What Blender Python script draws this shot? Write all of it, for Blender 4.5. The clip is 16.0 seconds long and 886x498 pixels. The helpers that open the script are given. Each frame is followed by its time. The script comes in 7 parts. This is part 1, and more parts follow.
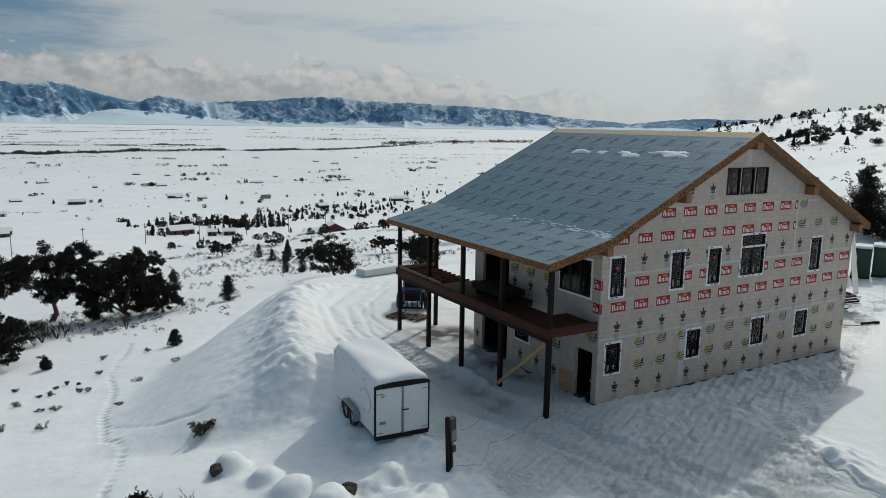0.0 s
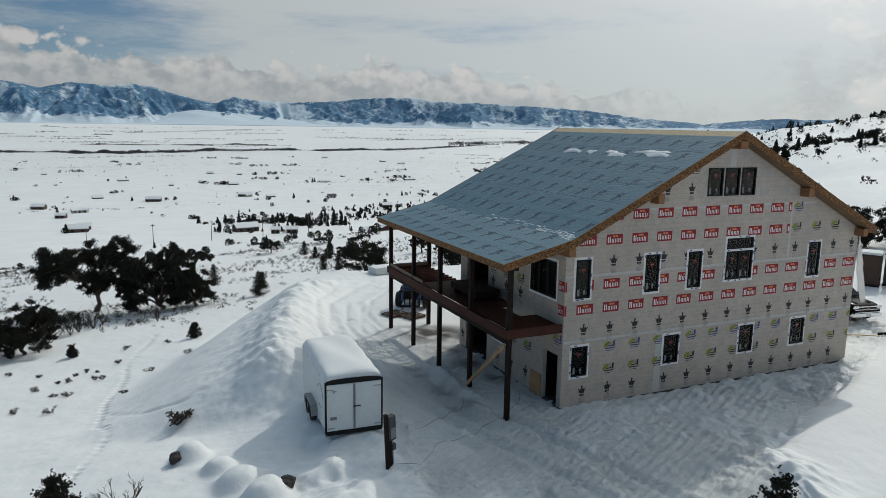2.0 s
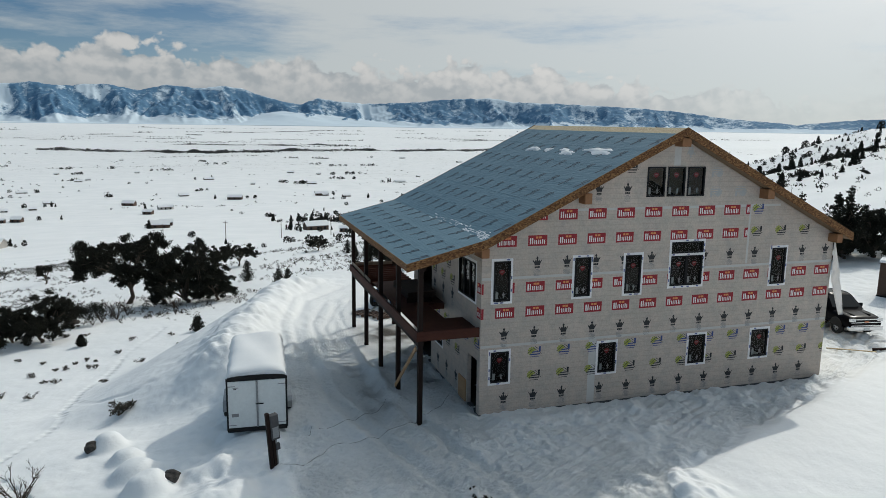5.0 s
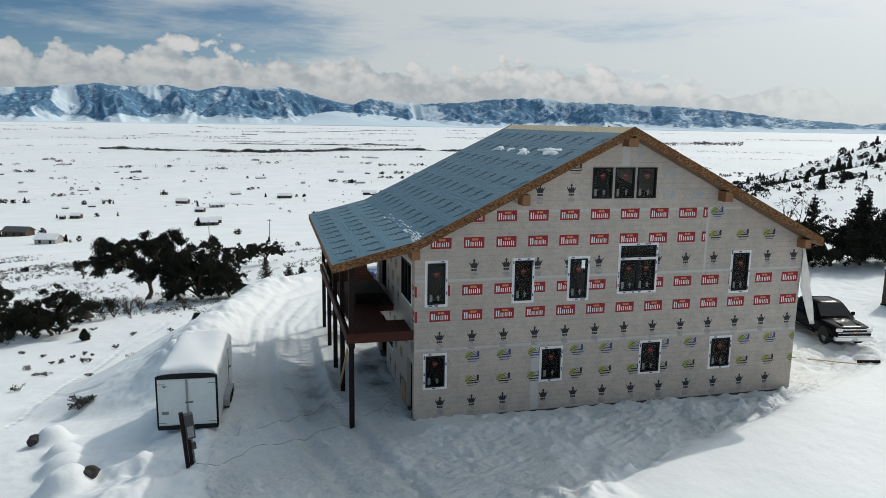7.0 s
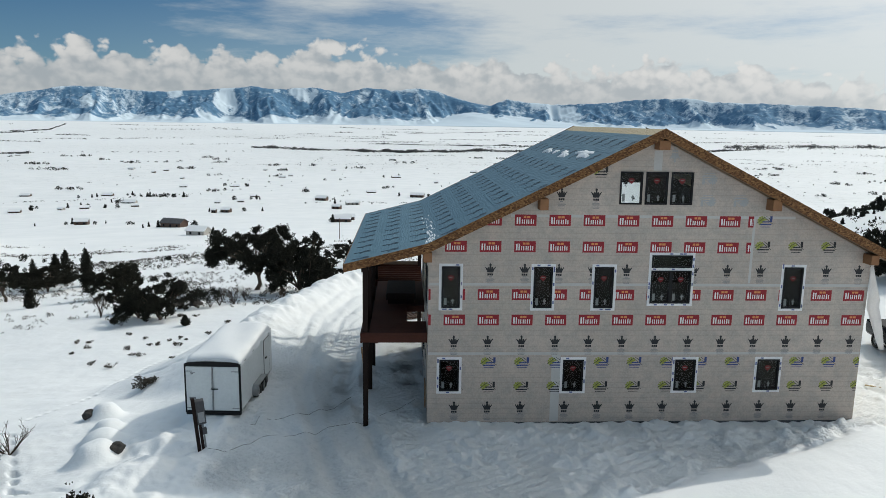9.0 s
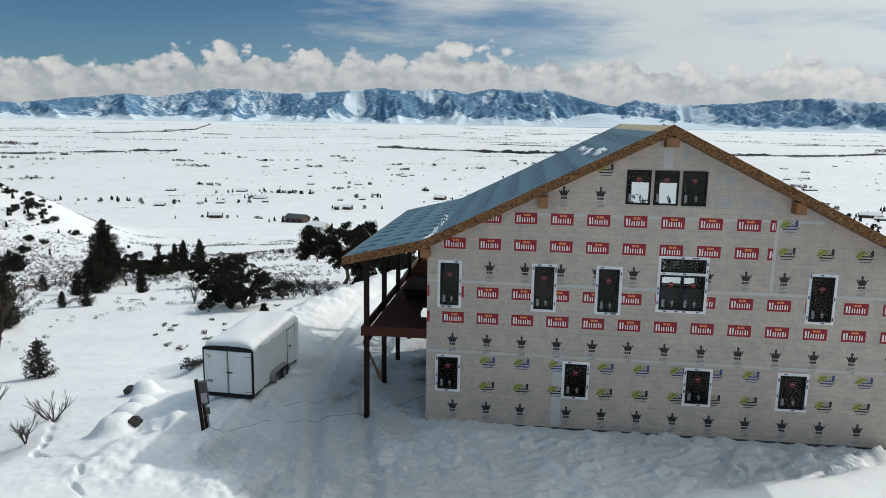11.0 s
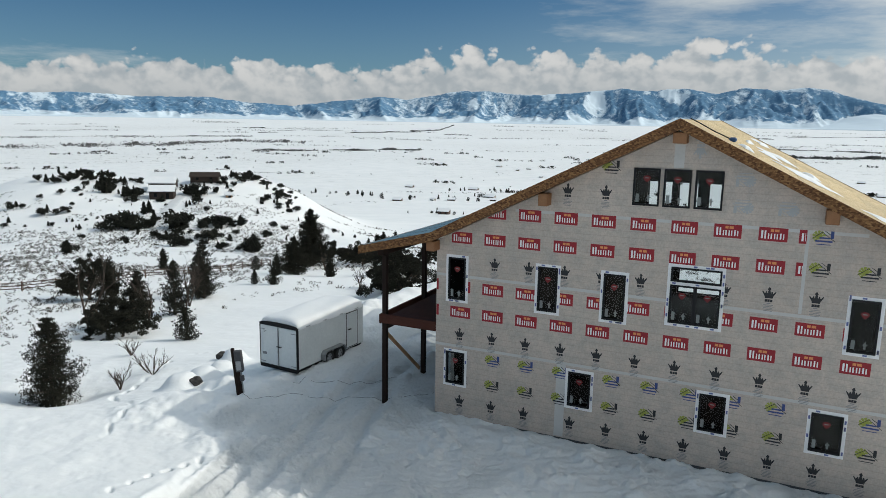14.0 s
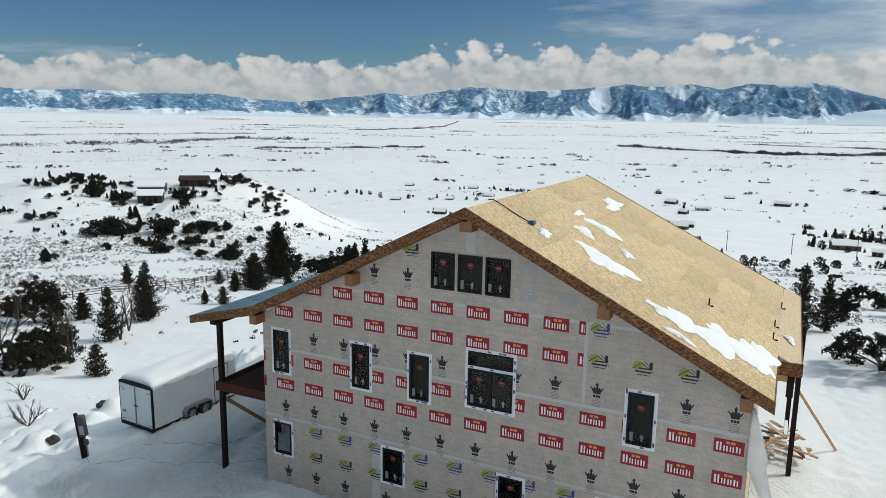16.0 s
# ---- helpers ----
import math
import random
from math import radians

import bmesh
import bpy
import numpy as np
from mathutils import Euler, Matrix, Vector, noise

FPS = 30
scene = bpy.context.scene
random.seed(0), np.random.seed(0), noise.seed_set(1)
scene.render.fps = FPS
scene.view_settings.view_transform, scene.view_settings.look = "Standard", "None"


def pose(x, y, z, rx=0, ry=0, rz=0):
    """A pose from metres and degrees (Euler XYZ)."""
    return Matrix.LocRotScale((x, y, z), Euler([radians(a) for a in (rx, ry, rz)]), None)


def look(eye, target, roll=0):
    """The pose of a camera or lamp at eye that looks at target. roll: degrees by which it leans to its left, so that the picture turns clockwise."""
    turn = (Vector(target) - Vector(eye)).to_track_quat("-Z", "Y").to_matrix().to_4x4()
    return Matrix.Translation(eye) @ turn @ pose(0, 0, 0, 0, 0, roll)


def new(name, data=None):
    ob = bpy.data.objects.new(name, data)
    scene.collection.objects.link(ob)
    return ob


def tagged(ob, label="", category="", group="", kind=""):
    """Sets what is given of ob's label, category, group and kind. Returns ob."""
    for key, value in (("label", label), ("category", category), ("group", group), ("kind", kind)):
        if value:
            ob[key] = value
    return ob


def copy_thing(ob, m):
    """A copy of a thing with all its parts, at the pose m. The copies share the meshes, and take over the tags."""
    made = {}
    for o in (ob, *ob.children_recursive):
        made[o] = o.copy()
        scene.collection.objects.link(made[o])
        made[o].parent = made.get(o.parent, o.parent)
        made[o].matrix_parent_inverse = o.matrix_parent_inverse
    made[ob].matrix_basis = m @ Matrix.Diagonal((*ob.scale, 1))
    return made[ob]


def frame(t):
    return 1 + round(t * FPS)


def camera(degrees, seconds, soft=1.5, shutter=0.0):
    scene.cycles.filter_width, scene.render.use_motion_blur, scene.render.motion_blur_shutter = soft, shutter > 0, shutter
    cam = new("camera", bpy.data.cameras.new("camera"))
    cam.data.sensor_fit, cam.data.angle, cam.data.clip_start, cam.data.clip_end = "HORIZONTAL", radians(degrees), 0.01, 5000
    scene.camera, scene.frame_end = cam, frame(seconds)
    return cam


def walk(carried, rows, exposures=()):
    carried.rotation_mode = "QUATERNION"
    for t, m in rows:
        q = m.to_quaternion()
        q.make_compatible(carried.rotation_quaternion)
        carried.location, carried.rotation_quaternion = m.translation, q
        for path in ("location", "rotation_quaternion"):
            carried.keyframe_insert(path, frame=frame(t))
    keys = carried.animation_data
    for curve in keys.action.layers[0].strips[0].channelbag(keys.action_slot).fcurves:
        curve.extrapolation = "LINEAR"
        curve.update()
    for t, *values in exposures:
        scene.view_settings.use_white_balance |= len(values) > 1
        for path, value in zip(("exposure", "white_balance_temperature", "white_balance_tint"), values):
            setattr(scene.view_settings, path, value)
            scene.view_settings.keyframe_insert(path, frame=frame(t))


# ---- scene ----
cam = camera(63.3, 16.0, soft=0.8)
METRES, EYE, TILT, LEAN, TURN = 38.0, 11.0, 0.0, 0.0, -29.5
ROWS = [
    (0.0, 0.0, 0.0, 0.0, 0.15, -9.85, -0.85),
    (0.5, 0.0253, -0.0006, 0.0004, 0.37, -9.85, -0.81),
    (1.0, 0.0523, 0.0012, -0.0003, 2.45, -9.85, -0.83),
    (1.5, 0.0793, 0.0032, -0.0003, 3.48, -9.87, -0.81),
    (2.0, 0.1053, 0.006, -0.0006, 5.51, -9.89, -0.83),
    (2.5, 0.1305, 0.0111, -0.0014, 9.27, -9.92, -0.87),
    (3.0, 0.1581, 0.0184, -0.0022, 11.03, -9.94, -0.88),
    (3.5, 0.184, 0.0243, -0.0023, 10.88, -9.93, -0.84),
    (4.0, 0.2095, 0.0311, -0.0031, 10.79, -9.91, -0.8),
    (6.5, 0.3402, 0.0764, -0.0024, 14.94, -9.97, -0.81),
    (7.0, 0.3662, 0.0869, -0.0022, 15.86, -9.98, -0.8),
    (7.5, 0.3918, 0.0979, -0.0021, 16.75, -10.0, -0.79),
    (8.0, 0.4175, 0.1088, -0.001, 17.75, -10.01, -0.77),
    (8.5, 0.4417, 0.1204, 0.0003, 22.09, -10.05, -0.79),
    (9.0, 0.466, 0.1338, -0.0004, 26.59, -10.05, -0.87),
    (11.5, 0.5845, 0.2138, -0.0037, 37.1, -10.16, -0.95),
    (12.0, 0.6091, 0.2352, -0.0039, 38.16, -10.19, -0.93),
    (12.5, 0.6336, 0.2578, -0.0041, 41.96, -10.22, -0.88),
    (13.0, 0.6589, 0.283, -0.005, 46.23, -10.26, -0.92),
    (13.5, 0.6828, 0.3096, -0.0056, 50.47, -10.28, -0.96),
    (14.0, 0.7056, 0.339, -0.0063, 54.98, -10.34, -0.99),
    (14.5, 0.7278, 0.3706, -0.0073, 55.26, -10.32, -1.02),
    (15.0, 0.7495, 0.4048, -0.0021, 55.34, -10.32, -1.0),
    (15.5, 0.7711, 0.4424, 0.0311, 55.43, -10.5, -0.96),
    (16.0, 0.792, 0.4837, 0.0669, 55.42, -10.67, -0.86),
]
walk(cam, [(t, pose(0, 0, EYE, TILT, LEAN, TURN) @ pose(METRES * x, METRES * y, METRES * z, 90 + pitch, roll, yaw)) for t, x, y, z, yaw, pitch, roll in ROWS],
     exposures=((0, -0.80), (4, -0.68), (8, -0.45), (12, -0.40), (16, -0.41)))
# ---- light: winter sun from beyond the house, sky with clouds ----
SUN_DIR = Vector((1.0, 0.66, 1.03)).normalized()
sun = new("sun", bpy.data.lights.new("sun", "SUN"))
sun.data.energy, sun.data.angle, sun.data.color = 2.36, radians(0.55), (1.0, 0.965, 0.86)
sun.matrix_world = look(SUN_DIR * 60, (0, 0, 0))

world = bpy.data.worlds.new("sky")
scene.world = world
world.use_nodes = True
wt = world.node_tree
wt.nodes.clear()


def wnode(kind, **sets):
    n = wt.nodes.new(kind)
    for k, v in sets.items():
        n.inputs[k].default_value = v
    return n


def wmath(op, a, b=None, c=None, clamp=False):
    n = wt.nodes.new("ShaderNodeMath")
    n.operation, n.use_clamp = op, clamp
    for i, v in enumerate((a, b, c)):
        if v is None:
            continue
        if isinstance(v, (int, float)):
            n.inputs[i].default_value = v
        else:
            wt.links.new(v, n.inputs[i])
    return n.outputs[0]


def wsmooth(v, lo, hi, a=0.0, b=1.0):
    n = wt.nodes.new("ShaderNodeMapRange")
    n.interpolation_type = "SMOOTHSTEP"
    n.inputs[1].default_value, n.inputs[2].default_value = lo, hi
    n.inputs[3].default_value, n.inputs[4].default_value = a, b
    wt.links.new(v, n.inputs[0])
    return n.outputs[0]


def wnoise(vec, scale, detail, rough, stretch=(1, 1, 1), shift=(0, 0, 0)):
    m = wt.nodes.new("ShaderNodeMapping")
    m.inputs["Scale"].default_value, m.inputs["Location"].default_value = stretch, shift
    wt.links.new(vec, m.inputs["Vector"])
    n = wnode("ShaderNodeTexNoise", Scale=scale, Detail=detail, Roughness=rough)
    wt.links.new(m.outputs[0], n.inputs["Vector"])
    return n.outputs["Fac"]


def wmix(f, a, b):
    n = wt.nodes.new("ShaderNodeMix")
    n.data_type = "RGBA"
    wt.links.new(f, n.inputs[0])
    for s, v in ((n.inputs[6], a), (n.inputs[7], b)):
        if isinstance(v, tuple):
            s.default_value = v
        else:
            wt.links.new(v, s)
    return n.outputs[2]


coord = wt.nodes.new("ShaderNodeTexCoord").outputs["Generated"]
sep = wt.nodes.new("ShaderNodeSeparateXYZ")
wt.links.new(coord, sep.inputs[0])
sx, sy, sz = sep.outputs
sky = wt.nodes.new("ShaderNodeTexSky")
sky.sky_type, sky.sun_disc = "NISHITA", False
sky.sun_elevation, sky.sun_rotation = math.asin(SUN_DIR.z), math.atan2(SUN_DIR.x, SUN_DIR.y)
sky.altitude, sky.air_density, sky.dust_density, sky.ozone_density = 1500, 1.0, 0.6, 2.0
SKY = 0.11
scaled = wt.nodes.new("ShaderNodeVectorMath")
scaled.operation = "SCALE"
scaled.inputs["Scale"].default_value = SKY
wt.links.new(sky.outputs[0], scaled.inputs[0])
tint = wt.nodes.new("ShaderNodeVectorMath")
tint.operation = "MULTIPLY"
tint.inputs[1].default_value = (0.31, 0.56, 0.71)
wt.links.new(scaled.outputs[0], tint.inputs[0])
col = tint.outputs[0]
# thin high cloud: streaks, thicker towards the sun
east = wsmooth(wmath("ADD", sx, wmath("MULTIPLY", sy, 0.25)), -0.35, 0.75)
streak = wnoise(coord, 2.2, 7.0, 0.62, (1.0, 1.0, 5.5), (3.1, 0.4, 1.7))
veil = wsmooth(wmath("ADD", streak, wmath("MULTIPLY", east, 0.36)), 0.55, 0.86)
low = wsmooth(sz, 0.02, 0.20, 0.60, 0.0)
veil = wmath("MAXIMUM", wmath("MULTIPLY", veil, 0.85), wmath("MULTIPLY", low, wmath("ADD", wmath("MULTIPLY", east, 0.85), 0.15)))
col = wmix(veil, col, (0.92, 0.97, 0.96, 1))
# a bright thin overcast higher up
sheet = wmath("MULTIPLY", wsmooth(sz, 0.16, 0.5), wsmooth(streak, 0.25, 0.6, 0.25, 0.55))
sheet = wmath("MULTIPLY", sheet, wsmooth(sz, 0.30, 0.65, 1.0, 0.70))
col = wmix(sheet, col, (0.72, 1.00, 1.18, 1))
# cumulus bank above the far range, its crest falling away towards the sun
bearing = wmath("ARCTAN2", sx, sy)
crest_ramp = wt.nodes.new("ShaderNodeValToRGB")
wt.links.new(wsmooth(bearing, -1.4, 1.4), crest_ramp.inputs[0])
crest_ramp.color_ramp.interpolation = "B_SPLINE"


def along(deg):
    """Where a bearing falls on the smoothed run of the ramp."""
    f = min(1.0, max(0.0, (radians(deg) + 1.4) / 2.8))
    return f * f * (3 - 2 * f)


els = crest_ramp.color_ramp.elements
CREST_LINE = ((-70, 0.055), (-54, 0.052), (-47, 0.074), (-40, 0.056), (-35, 0.052), (-25, 0.082), (-16, 0.076), (-9, 0.086), (2, 0.074), (14, 0.069), (27, 0.062), (37, 0.040), (48, 0.030), (70, 0.030))
while len(els) < len(CREST_LINE):
    els.new(0.5)
for el, (deg_, v_) in zip(els, CREST_LINE):
    el.position, el.color = along(deg_), (v_ * 8, v_ * 8, v_ * 8, 1)
crest = wmath("MULTIPLY", crest_ramp.outputs[0], 0.125)


def billows(dx, dz):
    """Rounded cloud heaps of three sizes."""
    total = None
    for size, tall, amount, shift in ((13.0, 1.5, 0.034, 0.3), (30.0, 1.3, 0.020, 4.1), (66.0, 1.2, 0.010, 7.7)):
        n = wnoise(coord, size, 2.0, 0.45, (1.0, 1.0, tall), (shift + dx, 5.2 + shift, 0.6 + dz))
        n = wmath("MULTIPLY", wmath("ABSOLUTE", wmath("SUBTRACT", n, 0.5)), 4.0 * amount)
        total = n if total is None else wmath("ADD", total, n)
    return wmath("ADD", total, wmath("MULTIPLY", wmath("SUBTRACT", wnoise(coord, 90.0, 6.0, 0.6, (1, 1, 1.2), (dx, 2.0, dz)), 0.5), 0.012))


puff, puff_up = billows(0.0, 0.0), billows(-0.008, -0.013)
over = wmath("SUBTRACT", wmath("ADD", wmath("SUBTRACT", crest, 0.014), puff), sz)
bank = wsmooth(over, -0.003, 0.008)
shade = wsmooth(wmath("SUBTRACT", puff, puff_up), -0.022, 0.020)
shade = wmath("MULTIPLY", shade, wsmooth(wmath("SUBTRACT", crest, sz), 0.045, -0.012, 0.45, 1.0))
bank_col = wmix(shade, (0.56, 0.62, 0.66, 1), (0.99, 0.99, 0.97, 1))
bank = wmath("MULTIPLY", bank, wsmooth(bearing, 0.45, 0.85, 0.96, 0.15))
col = wmix(bank, col, bank_col)
# heavier broken cloud towards the sun
heap = wnoise(coord, 5.0, 8.0, 0.6, (1.0, 1.0, 1.6), (2.0, 2.2, 9.0))
heaps = wmath("MULTIPLY", wsmooth(heap, 0.47, 0.60), wsmooth(wmath("SUBTRACT", sx, wmath("MULTIPLY", sy, 0.55)), 0.28, 0.50))
heap_light = wsmooth(wmath("SUBTRACT", heap, wnoise(coord, 5.0, 8.0, 0.6, (1.0, 1.0, 1.6), (1.96, 2.2, 8.94))), -0.06, 0.08)
col = wmix(heaps, col, wmix(heap_light, (0.60, 0.66, 0.69, 1), (1.08, 1.07, 1.03, 1)))
# bright haze round the sun
toward = wt.nodes.new("ShaderNodeVectorMath")
toward.operation = "DOT_PRODUCT"
wt.links.new(coord, toward.inputs[0])
toward.inputs[1].default_value = SUN_DIR
haze = wmath("POWER", wmath("MAXIMUM", toward.outputs["Value"], 0.0), 15.0)
aureole = wt.nodes.new("ShaderNodeVectorMath")
aureole.operation = "SCALE"
aureole.inputs[0].default_value = (3.1, 3.05, 2.9)
wt.links.new(haze, aureole.inputs["Scale"])
whole = wt.nodes.new("ShaderNodeVectorMath")
whole.operation = "ADD"
wt.links.new(col, whole.inputs[0])
wt.links.new(aureole.outputs[0], whole.inputs[1])
# faint wide glow of thin cloud on the sun's side
wide_ = wt.nodes.new("ShaderNodeVectorMath")
wide_.operation = "SCALE"
wide_.inputs[0].default_value = (0.52, 0.515, 0.50)
wt.links.new(wmath("POWER", wmath("MAXIMUM", toward.outputs["Value"], 0.0), 4.0), wide_.inputs["Scale"])
both = wt.nodes.new("ShaderNodeVectorMath")
both.operation = "ADD"
wt.links.new(whole.outputs[0], both.inputs[0])
wt.links.new(wide_.outputs[0], both.inputs[1])
col = both.outputs[0]
bg = wnode("ShaderNodeBackground", Strength=0.88)
wt.links.new(col, bg.inputs["Color"])
wt.links.new(bg.outputs[0], wt.nodes.new("ShaderNodeOutputWorld").inputs[0])


# ---- materials ----
def material(name, rough=0.8, metal=0.0, spec=0.5):
    m = bpy.data.materials.new(name)
    m.use_nodes = True
    b = m.node_tree.nodes["Principled BSDF"]
    b.inputs["Roughness"].default_value, b.inputs["Metallic"].default_value = rough, metal
    b.inputs["Specular IOR Level"].default_value = spec
    return m, m.node_tree, b


def coords(nt, stretch=(1, 1, 1), kind="Object"):
    t = nt.nodes.new("ShaderNodeTexCoord")
    m = nt.nodes.new("ShaderNodeMapping")
    m.inputs["Scale"].default_value = stretch
    nt.links.new(t.outputs[kind], m.inputs["Vector"])
    return m.outputs[0]


def noise_tex(nt, vec, scale, detail=4.0, rough=0.55):
    n = nt.nodes.new("ShaderNodeTexNoise")
    n.inputs["Scale"].default_value, n.inputs["Detail"].default_value, n.inputs["Roughness"].default_value = scale, detail, rough
    nt.links.new(vec, n.inputs["Vector"])
    return n.outputs["Fac"]


def ramp(nt, fac, stops):
    r = nt.nodes.new("ShaderNodeValToRGB")
    e = r.color_ramp.elements
    while len(e) < len(stops):
        e.new(0.5)
    for el, (p, c) in zip(e, stops):
        el.position, el.color = p, (*c, 1)
    nt.links.new(fac, r.inputs[0])
    return r.outputs[0]


def mixc(nt, f, a, b, mode="MIX"):
    n = nt.nodes.new("ShaderNodeMix")
    n.data_type, n.blend_type = "RGBA", mode
    for s, v in ((n.inputs[0], f), (n.inputs[6], a), (n.inputs[7], b)):
        if isinstance(v, tuple):
            s.default_value = (*v, 1)
        elif isinstance(v, (int, float)):
            s.default_value = v
        else:
            nt.links.new(v, s)
    return n.outputs[2]


def bump(nt, b, fac, strength, dist):
    n = nt.nodes.new("ShaderNodeBump")
    n.inputs["Strength"].default_value, n.inputs["Distance"].default_value = strength, dist
    nt.links.new(fac, n.inputs["Height"])
    nt.links.new(n.outputs[0], b.inputs["Normal"])
    return n


def two_scale(name, dark, light, big=0.6, small=14.0, rough=0.8, relief=0.15, dist=0.01, stretch=(1, 1, 1), metal=0.0, spec=0.4):
    m, nt, b = material(name, rough, metal, spec)
    v = coords(nt, stretch)
    a, c = noise_tex(nt, v, big, 4), noise_tex(nt, v, small, 6, 0.65)
    f = nt.nodes.new("ShaderNodeMath")
    f.operation = "MULTIPLY_ADD"
    nt.links.new(a, f.inputs[0])
    f.inputs[1].default_value = 0.55
    g = nt.nodes.new("ShaderNodeMath")
    g.operation = "MULTIPLY"
    nt.links.new(c, g.inputs[0])
    g.inputs[1].default_value = 0.45
    nt.links.new(g.outputs[0], f.inputs[2])
    nt.links.new(ramp(nt, f.outputs[0], ((0.3, dark), (0.7, light))), b.inputs["Base Color"])
    bump(nt, b, c, relief, dist)
    return m


# snow: clean drifts, coarse grain, grey packed tracks on the yard
SNOW, nt, b = material("snow", 0.65, 0.0, 0.28)
v = coords(nt)
wide, mid, fine = noise_tex(nt, v, 0.05, 4), noise_tex(nt, v, 0.9, 5), noise_tex(nt, v, 9.0, 7, 0.7)
base = ramp(nt, wide, ((0.3, (0.77, 0.79, 0.80)), (0.7, (0.85, 0.86, 0.865))))
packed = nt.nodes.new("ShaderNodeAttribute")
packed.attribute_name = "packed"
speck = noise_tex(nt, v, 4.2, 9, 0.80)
# Speckle colours in both dirt and the fine shade between packed lumps.
grit_shade = ramp(nt, speck, ((0.34, (0.55, 0.59, 0.61)), (0.47, (0.83, 0.865, 0.88)), (0.66, (0.92, 0.935, 0.94))))
base = mixc(nt, packed.outputs["Fac"], base, grit_shade)
brush = nt.nodes.new("ShaderNodeAttribute")
brush.attribute_name = "scrub"
spot = noise_tex(nt, coords(nt, (1, 1, 0.2)), 0.11, 8, 0.75)
stub = ramp(nt, spot, ((0.58, (0, 0, 0)), (0.63, (0.7, 0.7, 0.7))))
mm = nt.nodes.new("ShaderNodeMath")
mm.operation = "MULTIPLY"
nt.links.new(stub, mm.inputs[0])
nt.links.new(brush.outputs["Fac"], mm.inputs[1])
thin = nt.nodes.new("ShaderNodeMath")
thin.operation = "MULTIPLY"
nt.links.new(brush.outputs["Fac"], thin.inputs[0])
thin.inputs[1].default_value = 0.12
base = mixc(nt, thin.outputs[0], base, (0.46, 0.47, 0.46))
base = mixc(nt, mm.outputs[0], base, (0.20, 0.18, 0.15))
bare = nt.nodes.new("ShaderNodeAttribute")
bare.attribute_name = "earth"
base = mixc(nt, bare.outputs["Fac"], base, ramp(nt, fine, ((0.3, (0.035, 0.030, 0.026)), (0.7, (0.085, 0.072, 0.06)))))
nt.links.new(base, b.inputs["Base Color"])
hsum = nt.nodes.new("ShaderNodeMath")
hsum.operation = "MULTIPLY_ADD"
nt.links.new(fine, hsum.inputs[0])
rough_yard = nt.nodes.new("ShaderNodeMath")
rough_yard.operation = "MULTIPLY_ADD"
nt.links.new(packed.outputs["Fac"], rough_yard.inputs[0])
rough_yard.inputs[1].default_value, rough_yard.inputs[2].default_value = 3.0, 0.05
nt.links.new(rough_yard.outputs[0], hsum.inputs[1])
soft_ = nt.nodes.new("ShaderNodeMath")
soft_.operation = "MULTIPLY"
nt.links.new(mid, soft_.inputs[0])
soft_.inputs[1].default_value = 0.45
nt.links.new(soft_.outputs[0], hsum.inputs[2])
tread = nt.nodes.new("ShaderNodeTexWave")
tread.bands_direction = "DIAGONAL"
tread.inputs["Scale"].default_value, tread.inputs["Distortion"].default_value, tread.inputs["Detail"].default_value, tread.inputs["Detail Scale"].default_value = 1.9, 5.0, 4.0, 0.8
nt.links.new(v, tread.inputs["Vector"])
tr_ = nt.nodes.new("ShaderNodeMath")
tr_.operation = "MULTIPLY"
nt.links.new(tread.outputs["Fac"], tr_.inputs[0])
lanes = nt.nodes.new("ShaderNodeMath")
lanes.operation = "MULTIPLY"
nt.links.new(ramp(nt, noise_tex(nt, v, 0.28, 3), ((0.47, (0, 0, 0)), (0.56, (1, 1, 1)))), lanes.inputs[0])
nt.links.new(packed.outputs["Fac"], lanes.inputs[1])
nt.links.new(lanes.outputs[0], tr_.inputs[1])
tsum = nt.nodes.new("ShaderNodeMath")
tsum.operation = "MULTIPLY_ADD"
nt.links.new(tr_.outputs[0], tsum.inputs[0])
tsum.inputs[1].default_value = 0.32
nt.links.new(hsum.outputs[0], tsum.inputs[2])
bump(nt, b, tsum.outputs[0], 0.85, 0.19)

LANESNOW = two_scale("packed_lane_snow", (0.50, 0.52, 0.54), (0.70, 0.72, 0.735), 0.5, 6, 0.6, 0.25, 0.03, spec=0.25)
SNOWCAP = two_scale("settled_snow", (0.74, 0.765, 0.785), (0.82, 0.83, 0.84), 0.8, 12, 0.6, 0.25, 0.03, spec=0.25)
OSB, nt, b = material("strand_board", 0.75, 0.0, 0.3)
v = coords(nt)
vor = nt.nodes.new("ShaderNodeTexVoronoi")
vor.inputs["Scale"].default_value = 24.0
warp = coords(nt, (1.0, 2.2, 1.0))
nt.links.new(warp, vor.inputs["Vector"])
chip = ramp(nt, vor.outputs["Color"], ((0.1, (0.36, 0.27, 0.15)), (0.5, (0.54, 0.43, 0.27)), (0.95, (0.70, 0.59, 0.41))))
nt.links.new(mixc(nt, 0.18, chip, ramp(nt, noise_tex(nt, v, 0.7, 5), ((0.3, (0.44, 0.34, 0.21)), (0.7, (0.62, 0.51, 0.35))))), b.inputs["Base Color"])
bump(nt, b, vor.outputs["Distance"], 0.2, 0.01)
# Brown strand board, its colour deepened by the shade on the gable front.
OSB_SHADED_EDGE, nt, b = material("rake_board", 0.75, 0.0, 0.3)
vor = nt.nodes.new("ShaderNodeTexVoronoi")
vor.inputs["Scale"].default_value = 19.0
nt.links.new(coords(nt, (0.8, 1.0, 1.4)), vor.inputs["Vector"])
